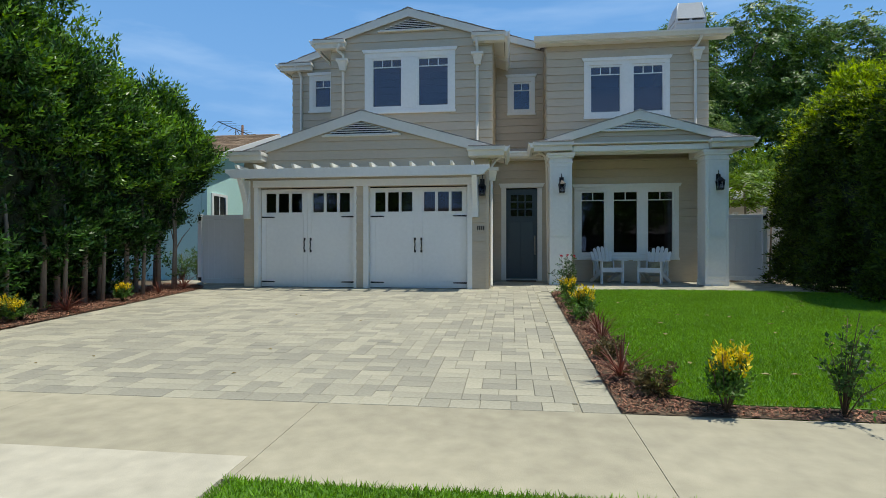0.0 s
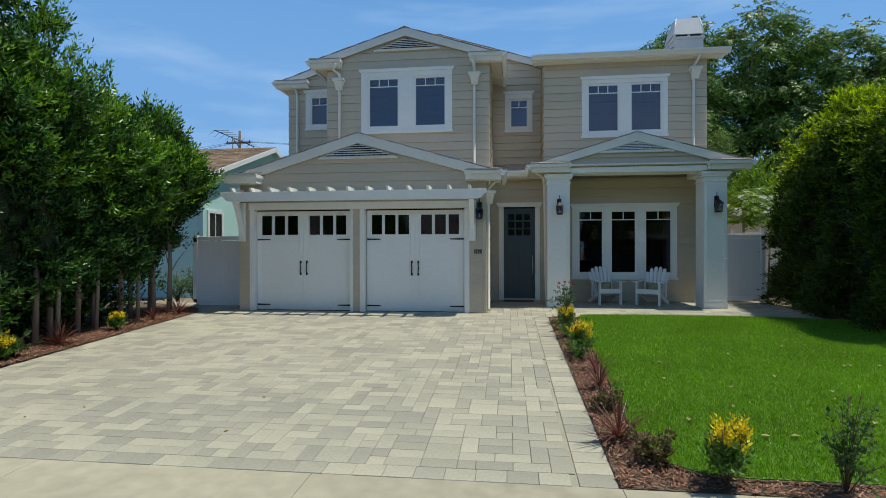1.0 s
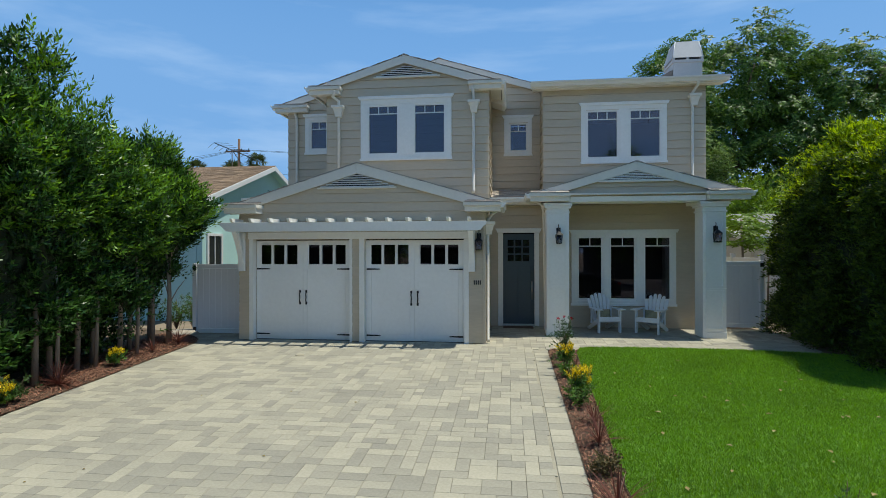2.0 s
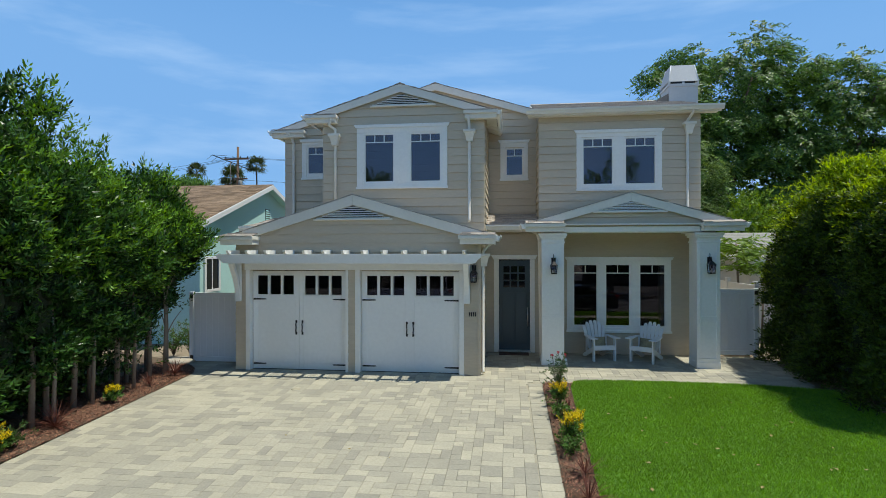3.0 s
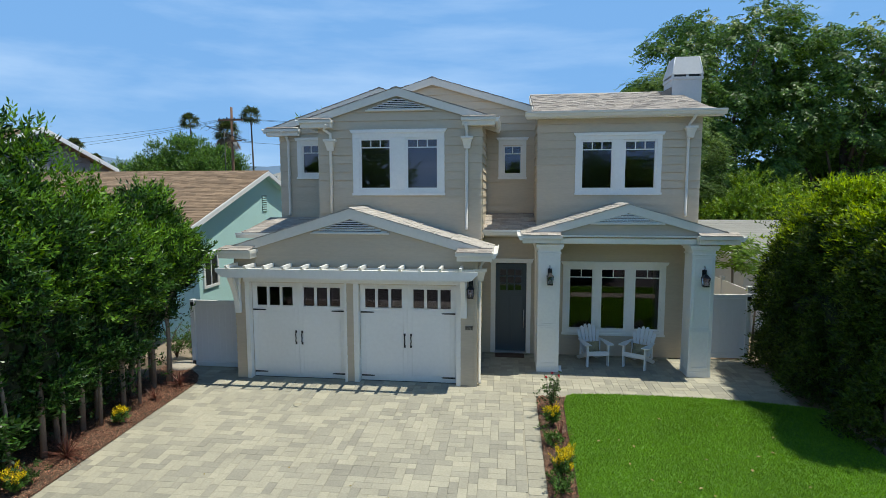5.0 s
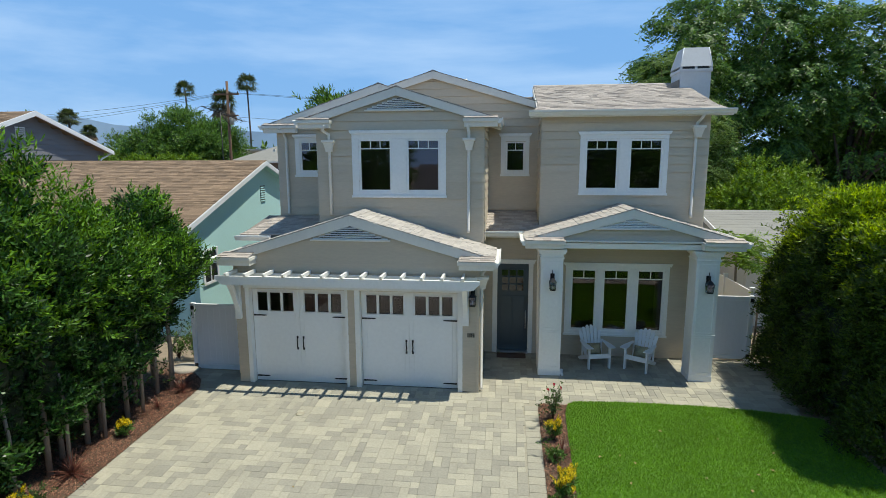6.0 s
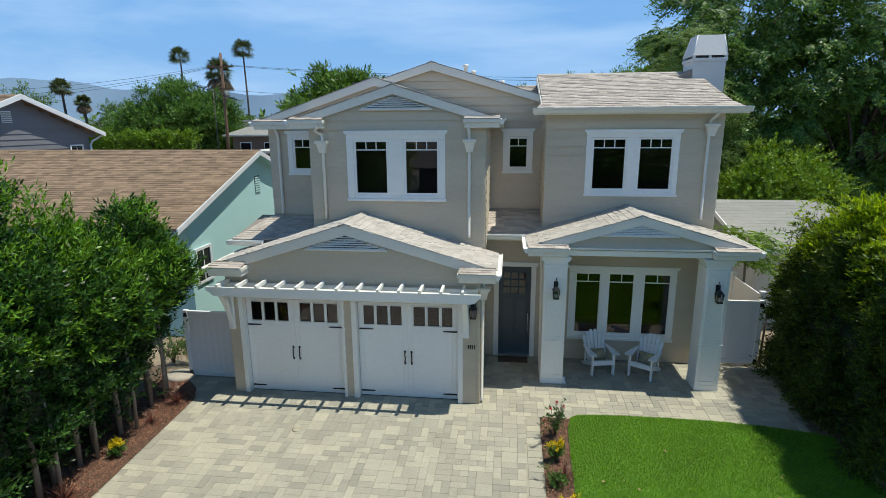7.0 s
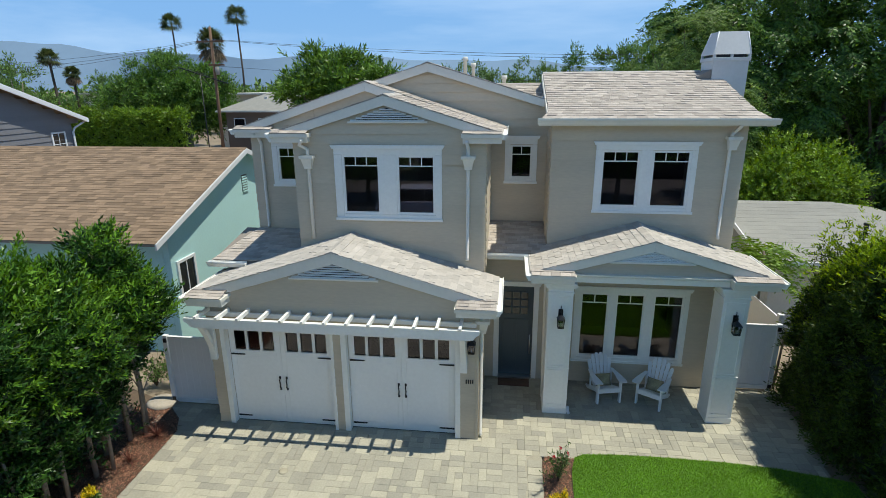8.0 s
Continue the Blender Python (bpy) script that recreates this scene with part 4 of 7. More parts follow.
# ---- fences ----
def vinyl_fence(x0, x1, y, z0, z1, label, hinge_side):
    f = thing("fence_gate", pose(x0, y, z0), label, "gate", "white yard gates")
    w, h = x1 - x0, z1 - z0
    part("post", B(0, 0.11, -0.055, 0.055, 0, h + 0.02, bev=0.008), M_VINYL, f)
    part("post", B(w - 0.11, w, -0.055, 0.055, 0, h + 0.02, bev=0.008), M_VINYL, f)
    part("rail", B(0.112, w - 0.112, -0.035, 0.035, h - 0.10, h, bev=0.006), M_VINYL, f)
    part("rail", B(0.112, w - 0.112, -0.035, 0.035, 0.05, 0.16, bev=0.006), M_VINYL, f)
    n = max(3, round((w - 0.224) / 0.16))
    bw = (w - 0.224) / n
    for i in range(n):
        part("board", B(0.112 + i * bw + 0.001, 0.112 + (i + 1) * bw - 0.001, -0.014, 0.014, 0.165, h - 0.105, bev=0.003), M_VINYL, f)
    xh = 0.03 if hinge_side < 0 else w - 0.11
    for zz in (0.10, h - 0.14):
        part("hinge", B(xh, xh + 0.08, -0.085, -0.056, zz, zz + 0.10, bev=0.006), M_IRON, f)
    return f


vinyl_fence(-6.86, -5.345, 0.72, 0.0, 1.76, "white vinyl yard gate beside the garage", -1)
vinyl_fence(6.11, 7.46, 2.74, 0.05, 1.80, "white vinyl yard gate beside the porch", 1)
sf = thing("side_fence", pose(7.5, 2.9, 0.0), "white vinyl boundary fence running back behind the gate", "fence")
for i in range(4):
    part("post", B(-0.055, 0.055, i * 1.8, i * 1.8 + 0.11, 0, 1.95, bev=0.008), M_VINYL, sf)
    part("post_cap", B(-0.065, 0.065, i * 1.8 - 0.01, i * 1.8 + 0.12, 1.952, 1.99, bev=0.01), M_VINYL, sf)
    part("panel", B(-0.02, 0.02, i * 1.8 + 0.112, (i + 1) * 1.8 - 0.002, 0.05, 1.88, bev=0.004), M_VINYL, sf)


# ---- porch chairs ----
M_CHAIR = mat("white_chair_paint", (0.76, 0.77, 0.77), 0.5, 0.06, 8, 0.08, 80)
def adirondack(m):
    c = thing("adirondack_chair", None, "white-painted wooden adirondack chair on the porch", "chair", "porch chairs")
    for sx in (-1, 1):
        part("front_leg", B(sx * 0.27 - 0.02, sx * 0.27 + 0.02, -0.30, -0.20, 0, 0.56, bev=0.006), M_CHAIR, c)
        part("back_leg", prism([(-0.22, 0.37), (-0.22, 0.26), (0.42, 0.0), (0.56, 0.0), (0.56, 0.05)], "x", sx * 0.235 - 0.014, sx * 0.235 + 0.014, bev=0.005), M_CHAIR, c)
        pts = [(sx * 0.20, -0.37), (sx * 0.37, -0.37), (sx * 0.39, -0.30), (sx * 0.37, -0.05), (sx * 0.31, 0.32), (sx * 0.25, 0.34), (sx * 0.24, 0.05), (sx * 0.21, -0.2)]
        part("armrest", prism(pts if sx > 0 else pts[::-1], "z", 0.562, 0.585, bev=0.005), M_CHAIR, c)
        part("rear_upright", B(sx * 0.255 - 0.018, sx * 0.255 + 0.018, 0.24, 0.30, 0.17, 0.56, bev=0.005), M_CHAIR, c)
    for i in range(5):
        y0 = -0.27 + i * 0.105
        z = 0.375 - i * 0.042
        part("seat_slat", prism([(y0, z), (y0 + 0.095, z - 0.038), (y0 + 0.095, z - 0.018), (y0, z + 0.02)], "x", -0.255, 0.255, bev=0.004), M_CHAIR, c)
    part("apron_board", B(-0.248, 0.248, -0.298, -0.278, 0.28, 0.39, bev=0.004), M_CHAIR, c)
    tilt = Matrix.Rotation(radians(-24), 4, "X")
    for i in range(6):
        k = i - 2.5
        wbot, wtop = 0.062, 0.088
        hh = 0.80 - 0.020 * k * k
        prof = [(-wbot / 2, 0), (wbot / 2, 0), (wtop / 2, hh - 0.05), (wtop / 2 * 0.6, hh - 0.01), (0, hh), (-wtop / 2 * 0.6, hh - 0.01), (-wtop / 2, hh - 0.05)]
        bm = prism(prof, "y", -0.010, 0.010, bev=0.004)
        bmesh.ops.transform(bm, matrix=Matrix.Translation((0, 0.20, 0.20)) @ tilt @ Matrix.Rotation(radians(3.0 * k), 4, "Y") @ Matrix.Translation((k * 0.070, 0, 0)), verts=bm.verts)
        part("back_slat", bm, M_CHAIR, c)
    for zz, yy in ((0.30, 0.262), (0.62, 0.405)):
        part("back_rail", B(-0.24, 0.24, yy, yy + 0.022, zz, zz + 0.06, bev=0.004), M_CHAIR, c)
    c.matrix_basis = m
    return c


chair_poses = [pose(3.39, 2.01, 0.054, 0, 0, 13), pose(4.465, 1.90, 0.054, 0, 0, -33)]
ch1 = adirondack(chair_poses[0])
copy_thing(ch1, chair_poses[1])
M_PILLOW = mat("patterned_pillow_cloth", (0.22, 0.19, 0.13), 0.9, 0.5, 26, 0.3, 120, col2=(0.42, 0.36, 0.20))
def pillow(m):
    bm = bmesh.new()
    n = 10
    grid = {}
    for s in (1, -1):
        for i in range(n + 1):
            for j in range(n + 1):
                u, v = i / n * 2 - 1, j / n * 2 - 1
                th = 0.06 * ((1 - u ** 4) * (1 - v ** 4)) ** 0.6
                sq = 1 - 0.06 * (1 - abs(u * v))
                if th < 1e-6 and s < 0:
                    grid[s, i, j] = grid[1, i, j]
                else:
                    grid[s, i, j] = bm.verts.new((u * 0.19 * sq, -s * th, v * 0.15 * sq))
    for s in (1, -1):
        for i in range(n):
            for j in range(n):
                q = [grid[s, i, j], grid[s, i + 1, j], grid[s, i + 1, j + 1], grid[s, i, j + 1]]
                f = bm.faces.new(q if s > 0 else q[::-1])
                f.smooth = True
    p = part("pillow", bm, M_PILLOW)
    p.matrix_basis = m
    return tagged(p, "patterned grey and yellow pillow leaning in the chair", "pillow", "chair pillows")


for cp in chair_poses:
    pillow(cp @ pose(0, 0.11, 0.40, -20, 0, 0))

# ---- ceiling and odd fixtures ----
bm = lathe([(0.0, 0.0), (0.09, 0.0), (0.095, 0.012), (0.06, 0.02), (0.0, 0.02)], 20)
cov = part("drain_cover", bm, M_CONC)
cov.location = (-3.3, -1.25, gz(-1.25) - 0.008)
tagged(cov, "round pale drain cover set in the pavers", "drain cover")

# ---- plants: leaves on sprigs ----
def unit(a):
    return a / np.maximum(np.linalg.norm(a, axis=1, keepdims=True), 1e-6)


def sprigs(P, D, L, n, ll, lw, droop=0.2, side=0.8, spiral=True, seed=1, up=0.15):
    """Leaves along short stems. P: feet, D: directions, L: stem length, n: leaves each; gives (m, 4, 3) leaf corners."""
    r = np.random.default_rng(seed)
    N = len(P)
    D = unit(D)
    ref = np.tile(np.array([0.0, 0.0, 1.0]), (N, 1)) + r.normal(0, 0.25, (N, 3))
    S = unit(np.cross(D, ref))
    T = unit(np.cross(S, D))
    Ls = L * r.uniform(0.65, 1.25, N)
    out = []
    for k in range(n):
        s = Ls * (k + 0.6) / n
        foot = P + D * s[:, None]
        foot[:, 2] -= droop * s ** 2 / np.maximum(Ls, 1e-3)
        if spiral:
            a = 2.4 * k + r.uniform(-0.5, 0.5, N)
        else:
            a = (0.0 if k % 2 else pi) + r.uniform(-0.35, 0.35, N)
        R = S * np.cos(a)[:, None] + T * np.sin(a)[:, None]
        d = unit(D * (1 - side * 0.6) + R * side + np.array([0, 0, up]) + r.normal(0, 0.18, (N, 3)))
        if not spiral:
            d[:, 2] -= droop * 0.8
            d = unit(d)
        if k == n - 1:
            d = D
        w = unit(np.cross(d, D + r.normal(0, 0.3, (N, 3))))
        l = ll * r.uniform(0.7, 1.25, N)[:, None]
        ww = lw * r.uniform(0.75, 1.2, N)[:, None]
        nn = np.cross(d, w)
        mid = foot + d * l * 0.48
        out.append(np.stack([foot, mid + w * ww * 0.5 + nn * ww * 0.18, foot + d * l - nn * l * 0.06, mid - w * ww * 0.5 + nn * ww * 0.18], axis=1))
    return np.concatenate(out)


def leaf_part(name, Q, material, parent=None, label="", verts_per=4):
    Q = np.asarray(Q, dtype=np.float32)
    m, k = Q.shape[0], Q.shape[1]
    me = bpy.data.meshes.new(name)
    me.vertices.add(m * k)
    me.vertices.foreach_set("co", Q.reshape(-1))
    me.loops.add(m * k)
    me.loops.foreach_set("vertex_index", np.arange(m * k, dtype=np.int32))
    me.polygons.add(m)
    me.polygons.foreach_set("loop_start", np.arange(0, m * k, k, dtype=np.int32))
    me.update(calc_edges=True)
    me.materials.append(material)
    ob = new(name, me)
    if parent is not None:
        ob.parent = parent
    if label:
        ob["label"] = label
    return ob


def crown_feet(blobs, N, seed, shell=0.45, clump=0.0, nclump=0):
    """Feet and outward directions in a crown made of ellipsoids (cx, cy, cz, rx, ry, rz), gathered in clumps."""
    r = np.random.default_rng(seed)
    vol = np.array([b[3] * b[4] * b[5] for b in blobs]) ** 0.8
    pick = r.choice(len(blobs), N if not nclump else nclump, p=vol / vol.sum())
    Bm = np.array(blobs)[pick]
    d = unit(r.normal(0, 1, (len(pick), 3)))
    rad = r.uniform(0, 1, len(pick)) ** shell
    C = Bm[:, :3] + d * Bm[:, 3:] * rad[:, None]
    D = unit(d / Bm[:, 3:])
    if nclump:
        j = r.integers(0, nclump, N)
        off = r.normal(0, clump, (N, 3)) * np.array([1, 1, 0.7])
        P = C[j] + off
        D = unit(D[j] * 0.7 + unit(off) * 0.7)
        return P, D
    return C, D


def tree(name, m, label, trunk_pts, r0, r1, limbs, leaves, leaf_material, bark, group="", cat="tree"):
    t = thing(name, m, label, cat, group)
    part("trunk", tube(trunk_pts, r0, 9, r1), bark, t)
    for a, b, ra in limbs:
        mid = (Vector(a) + Vector(b)) / 2 + Vector((0, 0, 0.08 * (Vector(b) - Vector(a)).length))
        part("limb", tube([a, mid, b], ra, 7, ra * 0.35), bark, t)
    leaf_part("crown", leaves, leaf_material, t)
    return t


# row of screening trees along the drive
rt = random.Random(9)
ROW = [(-6.78, -0.38, 4.1, 0.66), (-7.25, -0.42, 4.85, 0.55), (-6.95, -0.72, 5.05, 0.55), (-7.15, -1.2, 4.6, 0.55), (-6.9, -1.8, 4.75, 0.6), (-7.1, -2.3, 4.85, 0.58), (-7.0, -2.8, 5.2, 0.6),
       (-7.1, -3.3, 5.5, 0.66), (-6.9, -3.8, 5.75, 0.7), (-7.1, -4.3, 5.85, 0.7), (-7.0, -4.8, 6.0, 0.75), (-7.1, -5.4, 6.0, 0.8), (-7.0, -6.1, 6.1, 0.8)]
for i, (x, y, h, cr) in enumerate(ROW):
    zb = gz(y)
    hh = h - zb - 0.3
    lean = rt.uniform(-0.12, 0.12)
    tp = [(0, 0, -0.05), (lean * 0.3, 0.02, hh * 0.3), (lean, -0.02, hh * 0.6), (lean * 1.1, 0, hh * 0.88)]
    zc0 = 1.85 if i == 0 else 1.7 if i == 1 else max(0.85, 1.35 - 0.06 * i) + rt.uniform(-0.2, 0.35)
    cr *= 0.84
    span = hh - zc0
    blobs = [(lean - 0.18, 0, zc0 + span * 0.30, cr * 0.9, cr * 0.95, span * 0.30), (lean + rt.uniform(0.12, 0.32), rt.uniform(-0.2, 0.2), zc0 + span * 0.55, cr * 1.05, cr, span * 0.24), (lean + 0.05, 0, zc0 + span * 0.76, cr * 0.55, cr * 0.52, span * 0.17), (lean, 0, zc0 + span * 0.91, cr * 0.22, cr * 0.22, span * 0.12)]
    if i:
        blobs.append((lean + rt.uniform(-0.4, -0.1), rt.uniform(-0.2, 0.2), zc0 + 0.15, cr * 0.8, cr * 0.75, 0.5 + rt.uniform(0, 0.25)))
    P, D = crown_feet(blobs, 1900, 100 + i, 0.26, 0.125, 52)
    D = D * np.array([0.95, 0.95, 0.5]) + np.array([0, 0, 0.7])
    Q = sprigs(P, D, 0.29, 10, 0.115, 0.040, 0.05, 0.72, True, 200 + i, 0.1)
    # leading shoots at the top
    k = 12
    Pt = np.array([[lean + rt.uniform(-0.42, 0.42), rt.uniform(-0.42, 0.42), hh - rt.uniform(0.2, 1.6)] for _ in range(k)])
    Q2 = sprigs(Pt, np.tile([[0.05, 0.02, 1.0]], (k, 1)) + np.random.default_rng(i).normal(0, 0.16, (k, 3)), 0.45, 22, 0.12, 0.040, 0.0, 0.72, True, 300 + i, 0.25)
    # hanging side sprays and low suckers on the stem
    low_z = 1.5 if i < 2 else 0.35
    Ps = np.array([[rt.uniform(-0.3, 0.35), rt.uniform(-0.3, 0.3), rt.uniform(low_z, 1.9)] for _ in range(34)])
    Q3 = sprigs(Ps, np.random.default_rng(i + 50).normal(0, 1, (34, 3)) + np.array([0.3, 0, 0.5]), 0.26, 8, 0.10, 0.04, 0.1, 0.75, True, 400 + i)
    limbs = []
    for q in range(9):
        z = hh * rt.uniform(0.22, 0.75)
        a = rt.uniform(0, 2 * pi)
        rr = cr * rt.uniform(0.5, 0.9)
        limbs.append(((lean * z / hh, 0, z), (lean + cos(a) * rr, sin(a) * rr, z + 0.55), 0.016))
    lab = "tall leafy screening tree with a bare slim trunk" if i else "leafy screening tree with a round crown beside the gate"
    t_ = tree("screen_tree", pose(x, y, zb), lab, tp, 0.055, 0.018, limbs, np.concatenate([Q, Q3]), M_LEAF_L, M_BARK, "screening trees")
    # sunlit look of the upper crown is painted with these lighter leaves
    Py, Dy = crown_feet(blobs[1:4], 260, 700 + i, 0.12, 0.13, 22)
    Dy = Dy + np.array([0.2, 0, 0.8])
    leaf_part("young_growth", np.concatenate([Q2, sprigs(Py, Dy, 0.34, 11, 0.115, 0.038, 0.05, 0.72, True, 720 + i, 0.1)]), M_LEAF_T, t_, "bright green young shoots, lightened in colour as if sunlit")
    # solid near-black core that stands in for the shade inside the crown
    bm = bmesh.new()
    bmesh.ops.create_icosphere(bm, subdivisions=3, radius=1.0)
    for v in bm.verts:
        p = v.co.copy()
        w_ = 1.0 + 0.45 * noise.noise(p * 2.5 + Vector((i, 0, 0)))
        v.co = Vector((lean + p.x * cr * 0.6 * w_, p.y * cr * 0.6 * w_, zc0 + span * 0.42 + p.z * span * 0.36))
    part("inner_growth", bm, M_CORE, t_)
    if i % 2 == 0 and i > 0:
        # second stem of the clump
        s2 = tube([(0.22, 0.2, -0.05), (0.25, 0.22, 1.2), (0.2, 0.15, 2.6)], 0.04, 8, 0.02)
        ob = part("tree_trunk", s2, M_BARK)
        ob.location = (x, y, zb)
        tagged(ob, "slim bare tree trunk in the mulch bed", "tree trunk", "screening trees")

# old hedge behind the row of trees
bh = thing("back_hedge", pose(-8.1, -4, 0), "dark dense hedge behind the row of trees", "hedge")
r = np.random.default_rng(66)
# dark lump behind the leaves, coloured as the hedge's inner shade
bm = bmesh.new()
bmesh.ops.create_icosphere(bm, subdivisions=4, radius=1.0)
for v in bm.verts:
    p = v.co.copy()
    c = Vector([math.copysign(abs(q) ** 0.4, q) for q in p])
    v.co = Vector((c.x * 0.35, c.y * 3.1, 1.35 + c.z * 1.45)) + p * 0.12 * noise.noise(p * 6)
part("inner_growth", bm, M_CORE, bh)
N = 3000
P = np.stack([0.42 + r.normal(0, 0.08, N), r.uniform(-3.2, 3.2, N), r.uniform(0.0, 2.95, N)], 1)
leaf_part("foliage", sprigs(P, r.normal(0, 0.5, (N, 3)) + np.array([0.8, 0, 0.4]), 0.22, 8, 0.11, 0.042, 0.2, 0.8, True, 67), M_LEAF_L, bh)

# tall clipped hedge on the other side
hd = thing("hedge", pose(8.2, 0.5, 0), "tall dense evergreen hedge with yellow-green tips", "hedge")
r = np.random.default_rng(77)
def hedge_top(y):
    return 4.42 + 0.28 * np.sin(y * 1.7) + 0.22 * np.sin(y * 4.1 + 1) + 0.12 * np.sin(y * 9.3 + 2) - 1.5 * np.clip((y - 0.4) / 2.1, 0, 1) ** 1.3 - 0.9 * np.clip((-1.6 - y) / 1.0, 0, 1) ** 1.5
# lumpy dark core, its colour painted as shade between the hedge leaves
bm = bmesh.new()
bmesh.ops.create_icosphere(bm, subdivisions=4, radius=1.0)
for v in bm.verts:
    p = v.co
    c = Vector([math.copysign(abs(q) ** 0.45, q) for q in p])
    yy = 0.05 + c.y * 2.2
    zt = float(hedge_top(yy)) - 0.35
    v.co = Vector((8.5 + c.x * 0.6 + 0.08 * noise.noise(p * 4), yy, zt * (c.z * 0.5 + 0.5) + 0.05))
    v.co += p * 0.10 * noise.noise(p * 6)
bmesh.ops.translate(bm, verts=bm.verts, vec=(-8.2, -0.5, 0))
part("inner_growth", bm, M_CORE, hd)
N = 12500
yy = r.uniform(-2.35, 2.45, N)
zt = hedge_top(yy)
kind = r.uniform(0, 1, N)
face = kind < 0.62
top = (kind >= 0.62) & (kind < 0.86)
end = kind >= 0.86
P = np.zeros((N, 3))
P[:, 1] = yy
bulge = 0.22 * np.sin(yy * 2.3) + 0.17 * np.sin(yy * 5.1 + 2)
zz = r.uniform(0, 1, N) ** 0.85
P[:, 2] = np.where(top, zt - 0.25 + r.normal(0, 0.12, N), 0.05 + zz * (zt - 0.2))
fx = 7.80 - 0.16 * np.clip(1 - P[:, 2] / 2.2, 0, 1) - 0.8 * bulge * np.sin(zz * 3) - 0.18 * np.sin(zz * 9 + yy * 3) - 0.10 * np.sin(zz * 21 - yy * 5) + 0.75 * np.clip((P[:, 2] - 3.1) / 1.4, 0, 1) ** 1.6
P[:, 0] = np.where(face, fx + r.normal(0, 0.07, N), np.where(top, 7.85 + r.uniform(0, 1.1, N), 7.75 + r.uniform(0, 1.2, N)))
P[:, 1] = np.where(end, np.where(r.uniform(0, 1, N) < 0.5, -2.3, 2.35) + r.normal(0, 0.1, N), P[:, 1])
D = np.zeros((N, 3))
D[:, 0] = np.where(face, -0.8, 0.0)
D[:, 1] = np.where(end, np.sign(P[:, 1]) * 0.8, 0.0)
D[:, 2] = np.where(top, 0.9, 0.35)
D += r.normal(0, 0.45, (N, 3))
# picks high sprigs for the lighter leaf, painting the sun along the hedge top
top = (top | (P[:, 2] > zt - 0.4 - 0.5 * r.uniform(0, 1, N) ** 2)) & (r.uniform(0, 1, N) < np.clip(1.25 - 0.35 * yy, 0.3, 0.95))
P -= np.array([8.2, 0.5, 0])
leaf_part("foliage", sprigs(P[~top], D[~top], 0.25, 10, 0.09, 0.031, 0.35, 0.8, True, 78), M_LEAF_H, hd)
nt = 700
yt = r.uniform(-2.3, 2.4, nt)
Pt = np.stack([7.8 + r.uniform(0, 1.2, nt), yt, hedge_top(yt) - 0.3 + r.uniform(-0.55, 0.15, nt)], 1) - np.array([8.2, 0.5, 0])
Q2 = sprigs(Pt, r.normal(0, 0.45, (nt, 3)) + np.array([-0.3, 0, 0.8]), 0.6, 18, 0.12, 0.032, 0.6, 0.8, True, 79)
ns = 130
ys_ = r.uniform(-2.3, 2.4, ns)
Ps = np.stack([7.8 + r.uniform(-0.15, 0.15, ns), ys_, r.uniform(0.4, 3.9, ns)], 1) - np.array([8.2, 0.5, 0])
Q3 = sprigs(Ps, r.normal(0, 0.4, (ns, 3)) + np.array([-0.8, 0, 0.5]), 0.5, 14, 0.12, 0.034, 0.5, 0.8, True, 80)
leaf_part("side_growth", Q3, M_LEAF_H, hd)
leaf_part("top_growth", np.concatenate([sprigs(P[top], D[top], 0.25, 10, 0.09, 0.031, 0.35, 0.8, True, 81), Q2]), M_LEAF_Y, hd, "young hedge-top shoots, yellow-green with sunlight put into the colour")
for i in range(7):
    part("stem", tube([(-0.55 + 0.1 * (i % 3), -2.6 + i * 0.85, 0), (-0.5, -2.6 + i * 0.85, 1.6)], 0.035, 7, 0.02), M_BARK_D, hd)

# ---- lawn ----
LAWN = [(2.62, -0.18), (2.45, -0.30), (2.36, -0.70), (2.32, -1.6), (2.27, -3.4), (2.22, -4.8), (2.14, -6.4), (2.16, -7.0), (2.26, -7.35), (2.45, -7.50), (2.75, -7.56), (7.6, -7.56), (7.6, -0.44), (7.2, -0.36), (6.4, -0.20), (5.4, -0.12), (4.2, -0.10), (3.2, -0.12)]
bm = bmesh.new()
vt = [bm.verts.new((x, y, gz(y) + 0.035)) for x, y in LAWN]
vb_ = [bm.verts.new((x, y, gz(y) - 0.08)) for x, y in LAWN]
bm.faces.new(vt)
for i in range(len(LAWN)):
    bm.faces.new((vt[i], vb_[i], vb_[(i + 1) % len(LAWN)], vt[(i + 1) % len(LAWN)]))
bmesh.ops.recalc_face_normals(bm, faces=bm.faces)
bmesh.ops.triangulate(bm, faces=bm.faces)
tagged(part("lawn", bm, M_LAWN), "bright green mown front lawn", "lawn", kind="structure")


def inside(poly, X, Y):
    res = np.zeros(len(X), bool)
    for (x0, y0), (x1, y1) in zip(poly, poly[1:] + poly[:1]):
        c = ((y0 > Y) != (y1 > Y)) & (X < (x1 - x0) * (Y - y0) / (y1 - y0 + 1e-12) + x0)
        res ^= c
    return res


def grass(name, X, Y, Z, hmin, hmax, w, seed, material, label):
    r = np.random.default_rng(seed)
    n = len(X)
    P = np.stack([X, Y, Z], 1)
    a = r.uniform(0, 2 * pi, n)
    h = r.uniform(hmin, hmax, n)
    wv = np.stack([np.cos(a), np.sin(a), np.zeros(n)], 1) * w
    tip = P + np.stack([r.normal(0, 0.5, n) * h, r.normal(0, 0.5, n) * h, h], 1)
    ob = leaf_part(name, np.stack([P - wv, P + wv, tip], 1), material)
    return tagged(ob, label, "grass", kind="stuff")


